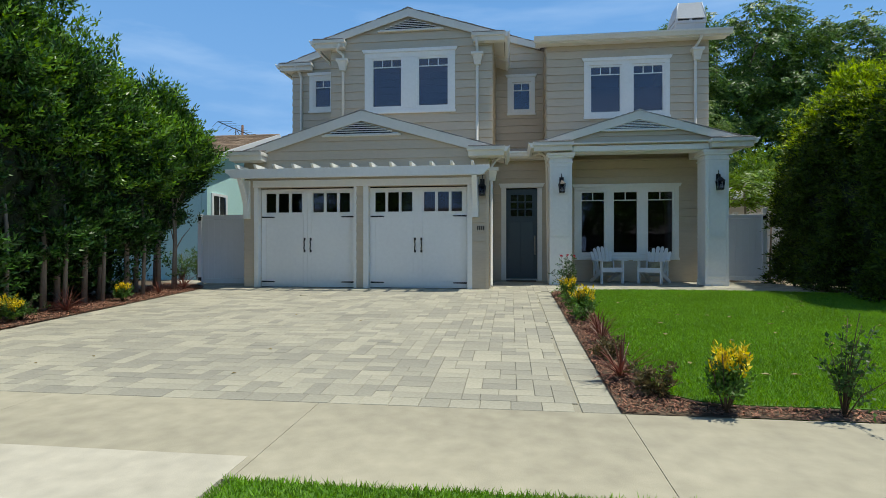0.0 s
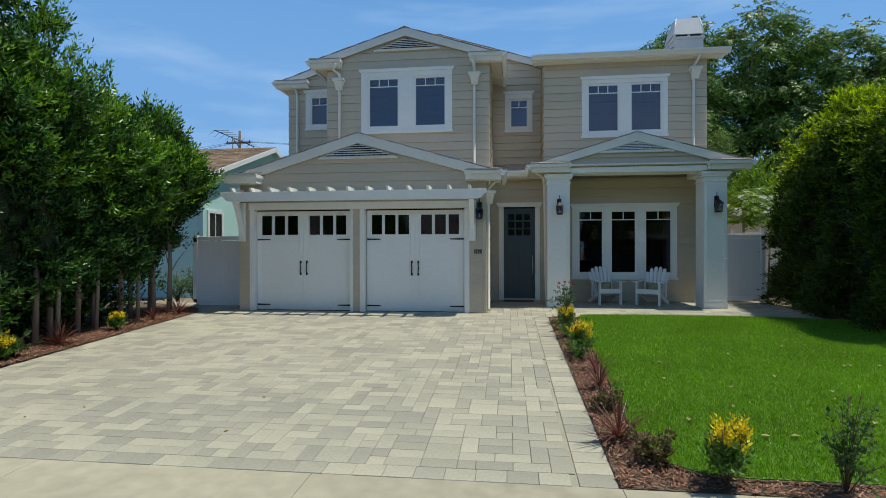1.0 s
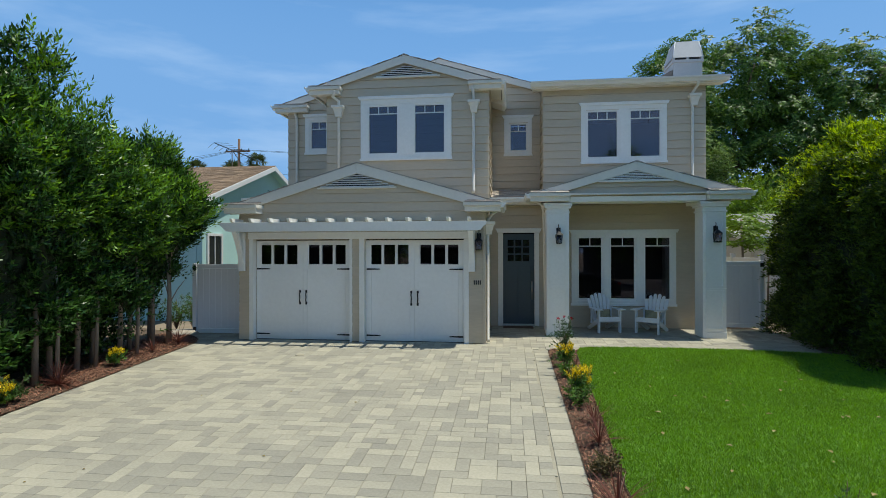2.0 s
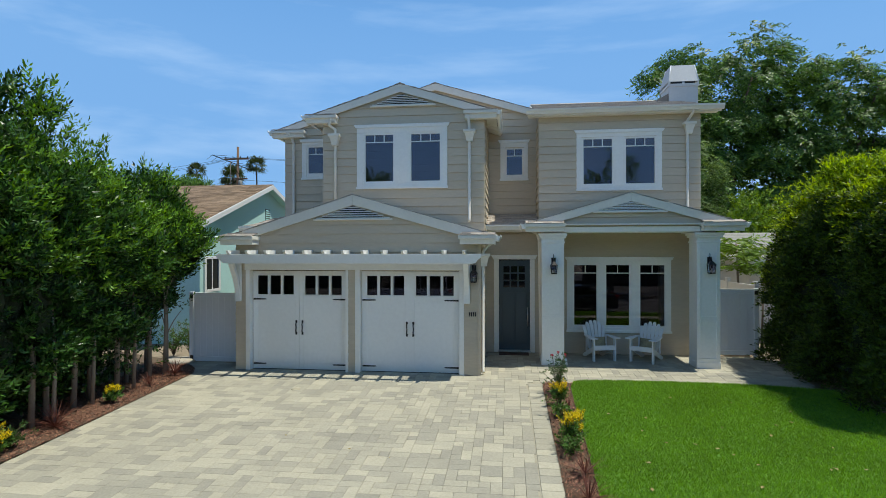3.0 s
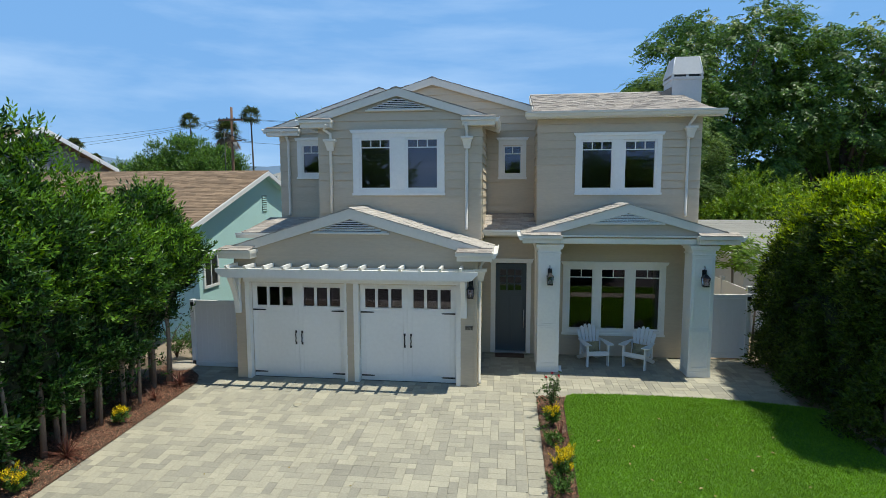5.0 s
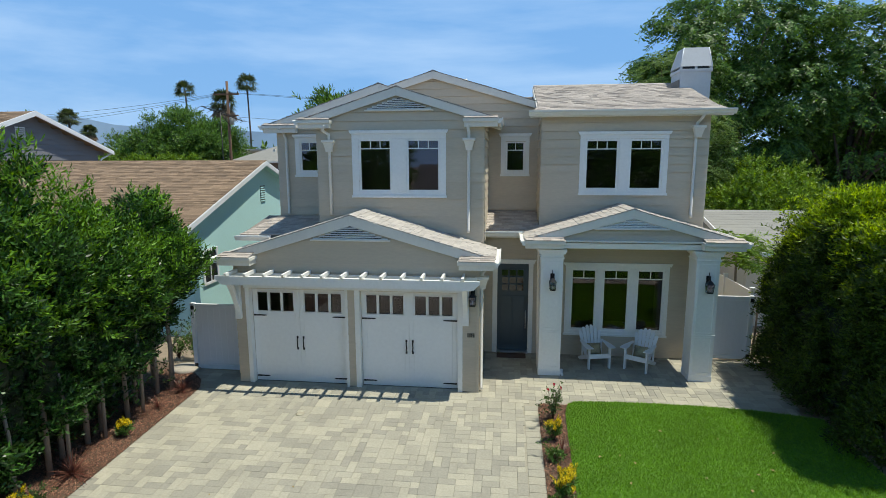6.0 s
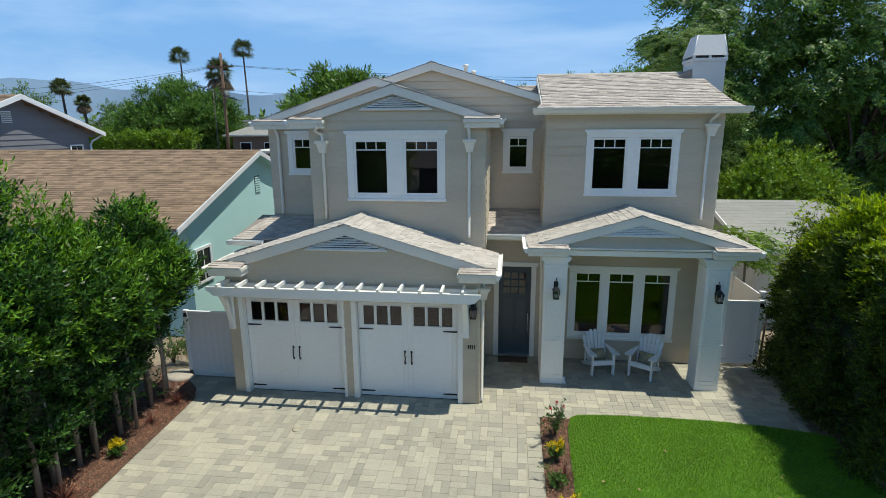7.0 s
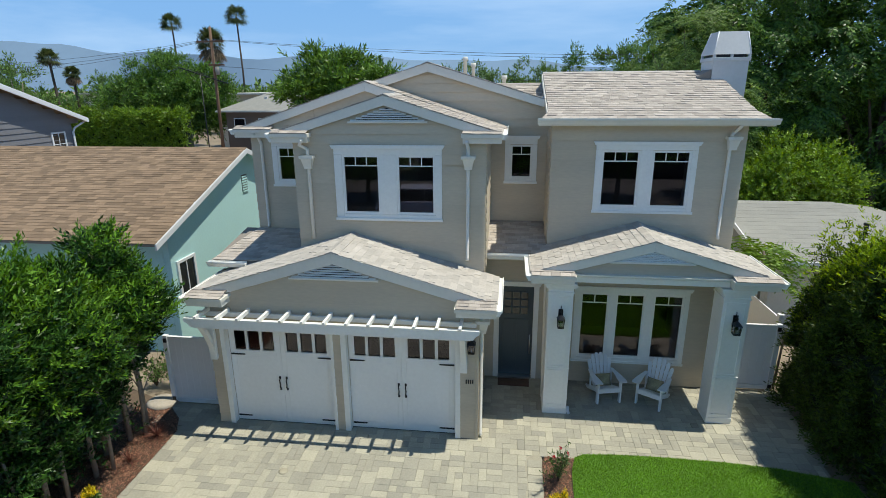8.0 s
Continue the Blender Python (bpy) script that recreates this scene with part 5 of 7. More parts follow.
r = np.random.default_rng(3)
X, Y = r.uniform(2.1, 7.6, 330000), r.uniform(-7.6, -0.08, 330000)
ok = inside(LAWN, X, Y)
X, Y = X[ok], Y[ok]
gzv = np.where(Y < -7.76, -0.349 + 0.02 * (Y + 7.76), 0.045 * np.minimum(Y, 1.2))
grass("grass", X, Y, gzv + 0.033, 0.02, 0.045, 0.0045, 4, M_GRASS, "dense short green grass blades of the lawn")
park = [(-0.55, -9.19), (9.0, -9.19), (9.0, -11.1), (-0.62, -11.1)]
bm = bmesh.new()
vt = [bm.verts.new((x, y, gz(y) + 0.01)) for x, y in park]
vb_ = [bm.verts.new((x, y, gz(y) - 0.12)) for x, y in park]
bm.faces.new(vt)
for i in range(4):
    bm.faces.new((vt[i], vb_[i], vb_[(i + 1) % 4], vt[(i + 1) % 4]))
bmesh.ops.recalc_face_normals(bm, faces=bm.faces)
tagged(part("parkway", bm, M_LAWN), "grass strip between sidewalk and street", "lawn", kind="structure")
X, Y = r.uniform(-0.6, 9.0, 170000), r.uniform(-11.08, -9.17, 170000)
grass("parkway_grass", X, Y, -0.349 + 0.02 * (Y + 7.76) + 0.004, 0.02, 0.045, 0.005, 6, M_GRASS, "taller green grass of the street strip")

# ---- planting beds ----
bed = [(1.795, -7.76), (9.0, -7.76), (9.0, -7.50), (2.2, -7.0), (2.45, -0.7), (2.6, -0.29), (1.86, -0.29), (1.795, -0.5)]
def flat_bed(name, poly, lift, label):
    bm = bmesh.new()
    t = [bm.verts.new((x, y, gz(y) + lift)) for x, y in poly]
    bm.faces.new(t)
    bmesh.ops.triangulate(bm, faces=bm.faces)
    bmesh.ops.recalc_face_normals(bm, faces=bm.faces)
    if bm.faces[:][0].normal.z < 0:
        bmesh.ops.reverse_faces(bm, faces=bm.faces)
    return tagged(part(name, bm, M_SOIL), label, "planting bed", kind="structure")


flat_bed("planting_bed", bed, 0.004, "dark soil bed along the drive and lawn")
lbed = [(-9.5, -9.0), (-6.148, -9.0), (-6.148, -0.35), (-6.35, 0.1), (-6.9, 0.6), (-9.5, 1.6)]
flat_bed("tree_bed", lbed, 0.004, "dark soil bed under the row of trees")
edge_pts = [(x, y, gz(y) + 0.012) for x, y in LAWN[1:12]]
tagged(part("lawn_edging", tube(edge_pts, 0.018, 6), M_SOIL), "dark plastic edging between lawn and mulch", "edging", kind="structure")


def mulch(name, poly, n, seed, label):
    r = np.random.default_rng(seed)
    xs_, ys_ = [p[0] for p in poly], [p[1] for p in poly]
    X, Y = r.uniform(min(xs_), max(xs_), n * 4), r.uniform(min(ys_), max(ys_), n * 4)
    ok = inside(poly, X, Y) & ~inside(LAWN, X, Y)
    X, Y = X[ok][:n], Y[ok][:n]
    n = len(X)
    Z = np.where(Y < -7.76, -0.349, 0.045 * np.minimum(Y, 1.2)) + 0.012 + r.uniform(0, 0.022, n)
    a = r.uniform(0, 2 * pi, n)
    tl = r.normal(0, 0.35, n)
    L = r.uniform(0.008, 0.028, n)
    W = r.uniform(0.003, 0.008, n)
    u = np.stack([np.cos(a) * np.cos(tl), np.sin(a) * np.cos(tl), np.sin(tl)], 1) * L[:, None]
    v = np.stack([-np.sin(a), np.cos(a), r.normal(0, 0.3, n)], 1) * W[:, None]
    P = np.stack([X, Y, Z], 1)
    ob = leaf_part(name, np.stack([P - u - v, P + u - v * 0.6, P + u + v, P - u + v * 0.7], 1), M_MULCH)
    tagged(ob, label, "mulch", kind="stuff")


mulch("mulch", bed, 30000, 11, "reddish brown shredded bark mulch")
mulch("mulch", [(-7.6, -6.5), (-6.13, -6.5), (-6.13, -0.35), (-6.35, 0.1), (-6.9, 0.5), (-7.6, 0.6)], 30000, 12, "reddish brown shredded bark mulch under the trees")

# ---- bed plants ----
M_YEL = leaf_mat("yellow_leaf", (0.72, 0.58, 0.018), (0.60, 0.47, 0.02), 0.45, 0.3)
M_GRNS = leaf_mat("shrub_leaf", (0.07, 0.15, 0.03), (0.10, 0.20, 0.04), 0.45, 0.3)
M_ROSE = leaf_mat("rose_leaf", (0.045, 0.095, 0.028), (0.085, 0.15, 0.04), 0.4, 0.25)
M_RED = leaf_mat("red_petal", (0.55, 0.02, 0.02), (0.50, 0.03, 0.04), 0.5, 0.3)
M_DRAC = leaf_mat("bronze_strap_leaf", (0.10, 0.034, 0.027), (0.17, 0.07, 0.045), 0.4, 0.2)
M_DRY = leaf_mat("dry_twig_leaf", (0.16, 0.12, 0.05), (0.10, 0.10, 0.04), 0.6, 0.2)
M_TWIG = mat("twig", (0.10, 0.07, 0.045), 0.9, 0.2, 20, 0.3, 80)


def euonymus(x, y, h, w, seed, label="yellow-variegated shrub in the mulch bed"):
    t = thing("yellow_shrub", pose(x, y, gz(y)), label, "shrub", "yellow shrubs")
    r = np.random.default_rng(seed)
    k = 12
    tips = np.stack([r.uniform(-w, w, k), r.uniform(-w, w, k), h * r.uniform(0.6, 1.0, k)], 1)
    for p in tips:
        part("stem", tube([(0, 0, -0.02), (p[0] * 0.6, p[1] * 0.6, p[2] * 0.5), tuple(p * np.array([1, 1, 0.98]))], 0.006, 5, 0.003), M_TWIG, t)
    P = np.repeat(tips * np.array([0.8, 0.8, 0.62]), 3, 0) + r.normal(0, 0.02, (3 * k, 3))
    leaf_part("green_foliage", sprigs(np.concatenate([P, P * np.array([0.9, 0.9, 0.55])]), np.tile([[0, 0, 1.0]], (6 * k, 1)) + r.normal(0, 0.5, (6 * k, 3)), h * 0.28, 10, 0.05, 0.024, 0, 0.8, True, seed + 1), M_GRNS, t)
    leaf_part("yellow_foliage", sprigs(P + np.array([0, 0, h * 0.16]), np.tile([[0, 0, 1.0]], (3 * k, 1)) + r.normal(0, 0.3, (3 * k, 3)), h * 0.26, 11, 0.045, 0.022, 0, 0.8, True, seed + 2), M_YEL, t, "bright yellow variegated leaves")
    return t


for i, (x, y, h, w) in enumerate([(2.57, -7.66, 0.50, 0.22), (2.02, -1.75, 0.42, 0.13), (2.08, -3.55, 0.46, 0.15), (2.10, -3.2, 0.40, 0.15), (-6.46, -2.45, 0.36, 0.15), (-6.46, -4.79, 0.40, 0.17)]):
    euonymus(x, y, h, w, 500 + i * 5)


STRAPS = []
for k in range(4):
    # one folded strap leaf a metre long, from upright to arching
    bend = 0.05 + 0.11 * k
    v, f = [], []
    for q in range(6):
        u = q / 5
        w = 0.021 * (0.55 + 1.6 * u * (1 - u)) * (1 - u ** 4) + 0.0006
        z = -bend * u ** 2.2
        v += [(u, -w, z + w * 0.35), (u, 0, z), (u, w, z + w * 0.35)]
    for q in range(5):
        f += [(q * 3, q * 3 + 3, q * 3 + 4, q * 3 + 1), (q * 3 + 1, q * 3 + 4, q * 3 + 5, q * 3 + 2)]
    me = bpy.data.meshes.new("strap_leaf")
    me.from_pydata(v, [], f)
    me.materials.append(M_DRAC)
    STRAPS.append(me)


def strap_plant(x, y, h, n, seed, label="bronze-red strap-leaved cordyline in the mulch"):
    r = random.Random(seed)
    t = thing("cordyline", pose(x, y, gz(y)), label, "plant", "bronze strap plants")
    part("stem", tube([(0, 0, -0.03), (0, 0, 0.06)], 0.02, 7, 0.012), M_TWIG, t)
    for i in range(n):
        el = r.uniform(0.2, 1.45)
        leaf = new("strap_leaf", STRAPS[min(3, int((1.45 - el) * 3.2))])
        leaf.parent = t
        leaf.matrix_basis = pose(0, 0, 0.03, 0, -degrees(el), 0)
        leaf.matrix_basis = pose(0, 0, 0, 0, 0, r.uniform(0, 360)) @ leaf.matrix_basis @ Matrix.Scale(h * r.uniform(0.7, 1.1), 4)
    return t


for i, (x, y, h, n) in enumerate([(1.96, -6.85, 0.46, 44), (2.05, -5.3, 0.38, 40), (2.1, -4.6, 0.36, 40), (2.15, -2.2, 0.32, 36), (-6.5, -3.75, 0.5, 60), (-6.45, -0.55, 0.42, 60), (-6.5, -1.35, 0.34, 40)]):
    strap_plant(x, y, h, n, 600 + i)


def loose_shrub(name, x, y, h, w, seed, material, label, red=0, k=10, leaf=(0.045, 0.026)):
    t = thing(name, pose(x, y, gz(y)), label, "shrub", name + "s")
    r = np.random.default_rng(seed)
    tips = np.stack([r.normal(0, w * 0.6, k), r.normal(0, w * 0.6, k), h * r.uniform(0.45, 1.0, k)], 1)
    for p in tips:
        part("stem", tube([(0, 0, -0.02), (p[0] * 0.35, p[1] * 0.35, p[2] * 0.5), tuple(p)], 0.006, 5, 0.002), M_TWIG, t)
    f = r.uniform(0.3, 1.0, (k * 5, 1))
    P = np.repeat(tips, 5, 0) * f
    leaf_part("foliage", sprigs(P, r.normal(0, 1, (k * 5, 3)) + np.array([0, 0, 0.4]), 0.10, 7, leaf[0], leaf[1], 0.2, 0.85, True, seed + 1), material, t)
    if red:
        q = tips[np.argsort(-tips[:, 2])[:red]]
        for c in q:
            leaf_part("bloom", sprigs(np.repeat(c[None], 6, 0), r.normal(0, 1, (6, 3)), 0.015, 3, 0.028, 0.025, 0, 0.7, True, seed + 2), M_RED, t, "red flower")
    return t


loose_shrub("rose_bush", 3.40, -7.66, 0.84, 0.24, 700, M_ROSE, "thin rose bush with a few buds beside the sidewalk", red=0, k=12)
loose_shrub("rose_bush", 2.08, -0.95, 0.88, 0.30, 705, M_ROSE, "thin rose bush with red blooms at the head of the bed", red=3, k=20)
loose_shrub("low_shrub", 2.02, -3.9, 0.34, 0.2, 710, M_GRNS, "low green shrub in the mulch bed", k=14)
loose_shrub("low_shrub", 1.98, -2.4, 0.36, 0.2, 715, M_GRNS, "low green shrub in the mulch bed", k=14)
loose_shrub("dry_shrub", 2.16, -7.3, 0.28, 0.22, 720, M_DRY, "half-dry twiggy shrub in the mulch bed", k=14)
loose_shrub("dry_shrub", 2.0, -6.1, 0.25, 0.2, 725, M_DRY, "half-dry twiggy shrub in the mulch bed", k=12)
loose_shrub("low_shrub", -6.5, -4.6, 0.42, 0.2, 730, M_ROSE, "low dark green shrub under the trees", k=16)
loose_shrub("low_shrub", -7.25, 1.35, 0.9, 0.4, 735, M_GRNS, "leafy green shrub beside the neighbouring wall", k=30)
loose_shrub("low_shrub", -7.7, 1.3, 0.9, 0.4, 740, M_GRNS, "leafy green shrub beside the neighbouring wall", k=30)

# fallen leaves on the lawn and drive
M_FALL = leaf_mat("fallen_leaf", (0.38, 0.24, 0.09), (0.30, 0.30, 0.12), 0.6, 0.1)
rf = random.Random(21)
for i in range(42):
    lawnside = i < 34
    x, y = (rf.uniform(2.6, 6.3), rf.uniform(-7.0, -1.2)) if lawnside else (rf.uniform(-4.5, 0.5), rf.uniform(-7.2, -3.5))
    s = rf.uniform(0.045, 0.08) * (1 if lawnside else 0.6)
    Q = np.array([[[0, 0, 0], [s * 0.35, s * 0.5, 0.012], [0, s * 1.3, 0.004], [0.0, s * 0.6, 0.0]], [[0, 0, 0], [0, s * 0.6, 0.0], [0, s * 1.3, 0.004], [-s * 0.35, s * 0.5, 0.010]]])
    ob = leaf_part("fallen_leaf", Q, M_FALL)
    ob.matrix_basis = pose(x, y, gz(y) + (0.070 if lawnside else 0.003), 0, 0, rf.uniform(0, 360))
    tagged(ob, "dry fallen leaf on the grass" if lawnside else "dry fallen leaf on the pavers", "leaf", "fallen leaves")
bm = lathe([(0.28, -0.05), (0.33, 0.03), (0.26, 0.09), (0.0, 0.11)], 14)
for v in bm.verts:
    v.co.x *= 1.2
    v.co += Vector((0, 0, 0.02 * noise.noise(v.co * 6)))
st = part("stone", bm, mat("field_stone", (0.40, 0.35, 0.28), 0.9, 0.2, 6.0, 0.5, 60))
st.location = (-7.08, 0.62, gz(0.5))
tagged(st, "flat tan boulder beside the yard gate", "stone")

# ---- neighbouring house with a brown roof ----
nb = thing("neighbour_house", pose(-8.12, 7.65, 0.08), "aqua stucco bungalow with a brown shingle roof and white rake boards", "house")
def loc(bm, m):
    bmesh.ops.translate(bm, verts=bm.verts, vec=tuple(-Vector(m)))
    return bm
NB = (-8.2, 8.2, 0)
part("gable_wall", loc(merge(prism([(3.75, -0.1), (12.6, -0.1), (12.6, 3.55), (8.2, 5.08), (3.75, 3.55)], "x", -8.38, -8.2)), NB), M_TEAL, nb)
part("front_wall", loc(B(-18.5, -8.39, 3.75, 3.93, -0.1, 3.5), NB), M_TEAL, nb)
rf_ = part("roof", loc(prism([(2.9, 3.38), (8.2, 5.21), (13.1, 3.50), (13.1, 3.42), (8.2, 5.12), (2.9, 3.30)], "x", -18.8, -7.95), NB), M_ROOFBASE, nb)
store = ([], [])
roof_plane((-18.8, 2.86, 3.38), (-7.93, 2.86, 3.38), (-7.93, 8.2, 5.225), (-18.8, 8.2, 5.225), store, expo=0.14, seed=91, wmin=0.22, wmax=0.40, butts=(0.004, 0.006, 0.010))
ob = raw("shingles", [tuple(Vector(v) - Vector(NB)) for v in store[0]], store[1], M_BROWNROOF, rf_)
tagged(ob, kind="stuff")
xx = -18.7
while xx < -8.1:
    part("ridge_cap", loc(prism([(8.06, 5.175), (8.2, 5.245), (8.34, 5.18), (8.34, 5.165), (8.2, 5.23), (8.06, 5.16)], "x", xx, xx + 0.29), NB), M_BROWNROOF, rf_)
    xx += 0.3
for pts in ([(2.87, 3.38), (8.2, 5.22), (8.2, 5.05), (2.87, 3.21)], [(13.1, 3.50), (8.2, 5.22), (8.2, 5.05), (13.1, 3.33)]):
    part("rake_board", loc(prism(pts, "x", -7.95, -7.90, bev=0.005), NB), M_VINYL, rf_)
part("soffit", loc(prism([(2.95, 3.28), (8.2, 5.10), (13.0, 3.40), (13.0, 3.37), (8.2, 5.07), (2.95, 3.25)], "x", -8.2, -7.96), NB), M_TEAL, rf_)
vn = part("louvre_vent", loc(B(-8.2, -8.185, 8.15, 8.53, 3.70, 4.30), NB), M_IRON, nb, "aqua wooden wall vent")
for i in range(7):
    part("louvre", loc(B(-8.186, -8.165, 8.15, 8.53, 3.71 + i * 0.084, 3.76 + i * 0.084, bev=0.004), NB), M_TEAL, vn)
nw = part("window", loc(merge(B(-8.2, -8.15, 3.95, 4.05, 1.45, 2.55), B(-8.2, -8.15, 4.75, 4.85, 1.45, 2.55), B(-8.2, -8.15, 4.05, 4.75, 2.47, 2.55), B(-8.2, -8.15, 4.05, 4.75, 1.45, 1.53)), NB), M_VINYL, nb)
part("pane", loc(B(-8.195, -8.18, 4.05, 4.75, 1.53, 2.47), NB), M_DGLASS, nw)
part("sash_bar", loc(B(-8.18, -8.165, 4.38, 4.42, 1.53, 2.47), NB), M_VINYL, nw)
# antenna
an = thing("tv_antenna", pose(-15.0, 17.7, 0), "thin metal television antenna on a tall mast", "antenna")
part("mast", tube([(0, 0, 0), (0, 0, 8.0)], 0.03, 6), M_IRON, an)
b0, b1 = Vector((-0.80, -0.55, 8.28)), Vector((0.98, 0.68, 7.52))
part("boom", tube([b0, b1], 0.026, 6), M_IRON, an)
side = Vector((0.84, -0.54, -0.02))
for i in range(9):
    p = b0.lerp(b1, i / 8)
    l = 1.15 - i * 0.085
    for sg in (-1, 1):
        part("element", tube([p, p + side * sg * l + Vector((0.16, 0.10, -0.12)) * l], 0.011, 5), M_IRON, an)
part("brace", tube([(0.05, 0.03, 7.86), (0.42, 0.28, 7.2)], 0.024, 6), M_IRON, an)

# grey house beyond
GH = (-21.0, 11.4, 0)
gh = thing("grey_house", pose(*GH), "dark grey lap-sided house with white rake boards", "house")
part("gable_wall", prism([(-4.1, 0), (4.1, 0), (4.1, 5.85), (0, 7.35), (-4.1, 5.85)], "x", -0.2, 0.0), M_GREYSIDE, gh)
part("back_wall", B(-8, -0.21, 3.9, 4.1, 0, 5.8), M_GREYSIDE, gh)
gr = part("roof", prism([(-4.75, 5.82), (0, 7.56), (4.75, 5.82), (4.75, 5.72), (0, 7.46), (-4.75, 5.72)], "x", -9, 0.42), M_BROWNROOF, gh)
for sg in (-1, 1):
    part("rake_board", prism([(sg * 4.8, 5.84), (0, 7.60), (0, 7.36), (sg * 4.8, 5.62)], "x", 0.425, 0.48, bev=0.01), M_VINYL, gr)
store = ([], [])
roof_plane((-9, -4.8, 5.83), (0.45, -4.8, 5.83), (0.45, 0, 7.575), (-9, 0, 7.575), store, expo=0.17, seed=99, wmin=0.3, wmax=0.6)
tagged(raw("shingles", *store, M_BROWNROOF, gr), kind="stuff")
for i in range(29):
    z = 0.1 + i * 0.25
    hw = 4.1 if z < 5.6 else max(0.1, (7.3 - z) / 0.37)
    if z > 7.1:
        break
    v, f = board_mesh("x", 0.0, 1, -hw, hw, z, z + 0.25)
    raw("siding_board", v, f, M_GREYSIDE, gh)
gwn = part("window", B(0.03, 0.06, 2.75, 3.62, 5.18, 5.26), M_VINYL, gh)
part("casing", B(0.03, 0.06, 2.75, 3.62, 4.10, 4.18), M_VINYL, gwn)
part("casing", B(0.03, 0.06, 2.75, 2.84, 4.182, 5.178), M_VINYL, gwn)
part("casing", B(0.03, 0.06, 3.53, 3.62, 4.182, 5.178), M_VINYL, gwn)
part("pane", B(0.026, 0.034, 2.84, 3.53, 4.18, 5.18), M_DGLASS, gwn)
part("muntin", B(0.035, 0.05, 3.17, 3.20, 4.18, 5.18), M_VINYL, gwn)
part("muntin", B(0.0352, 0.0498, 2.84, 3.53, 4.66, 4.69), M_VINYL, gwn)
gv_ = part("gable_vent", B(0.03, 0.05, -0.75, -0.25, 6.35, 6.85), M_VINYL, gh)
for i in range(5):
    part("louvre", B(0.052, 0.075, -0.72, -0.28, 6.38 + i * 0.09, 6.43 + i * 0.09), M_GREYROOF, gv_)
part("downspout", tube([(0.3, 4.75, 5.7), (0.12, 4.2, 5.4), (0.12, 4.05, 5.2), (0.12, 4.05, 0.1)], 0.05, 8), M_VINYL, gh)

# neighbour behind the hedge
RH = (10.6, 8.0, 0)
rh = thing("low_house", pose(*RH), "cream bungalow with a pale grey shingle roof", "house")
part("front_wall", loc(B(8.7, 15.5, 6.2, 6.36, -0.1, 2.5), RH), M_PALE, rh)
part("side_wall", loc(B(8.7, 8.86, 6.37, 13, -0.1, 2.5), RH), M_PALE, rh)
bm = bmesh.new()
hv_ = [bm.verts.new(p) for p in ((8.15, 5.6, 2.5), (15.5, 5.6, 2.5), (15.5, 13.4, 2.5), (8.15, 13.4, 2.5), (8.15, 9.5, 3.42), (11.8, 9.5, 3.42))]
for q in ((0, 1, 5, 4), (1, 2, 5), (2, 3, 4, 5), (3, 0, 4), (3, 2, 1, 0)):
    bm.faces.new([hv_[k] for k in q])
rr_ = part("roof", loc(bm, RH), M_GREYROOF, rh)
store = ([], [])
roof_plane((8.13, 5.57, 2.505), (15.4, 5.57, 2.505), (11.8, 9.5, 3.43), (8.13, 9.5, 3.43), store, expo=0.30, seed=95, wmin=1.6, wmax=3.2, butts=(0.002, 0.003))
tagged(raw("shingles", [tuple(Vector(v) - Vector(RH)) for v in store[0]], store[1], M_GREYROOF, rr_), kind="stuff")
part("fascia", loc(B(8.13, 15.5, 5.52, 5.57, 2.36, 2.50), RH), M_VINYL, rr_)
part("rake_board", loc(prism([(5.55, 2.50), (9.4, 3.43), (9.4, 3.28), (5.55, 2.35)], "x", 8.10, 8.14), RH), M_VINYL, rr_)
vp_ = part("vent_pipe", loc(merge(tube([(11.6, 7.2, 2.8), (11.6, 7.2, 3.2)], 0.05, 8), tube([(11.6, 7.2, 3.2), (11.6, 7.2, 3.26)], 0.09, 8)), RH), M_IRON, rr_)

# frond tree by the low house
ft = thing("frond_tree", pose(7.85, 5.0, 0), "young feathery tree with long pinnate fronds", "tree")
part("trunk", tube([(0, 0, 0), (0.05, 0, 1.4), (0, 0.05, 3.0)], 0.05, 8, 0.03), M_BARK, ft)
r = np.random.default_rng(41)
nf = 64
a = r.uniform(0, 2 * pi, nf)
P = np.stack([np.cos(a) * 0.1, np.sin(a) * 0.1, r.uniform(2.1, 3.05, nf)], 1)
D = np.stack([np.cos(a), np.sin(a), r.uniform(0.1, 0.9, nf)], 1)
leaf_part("crown", sprigs(P, D, 1.2, 32, 0.19, 0.045, 0.55, 0.95, False, 42, 0.0), M_LEAF_G, ft)


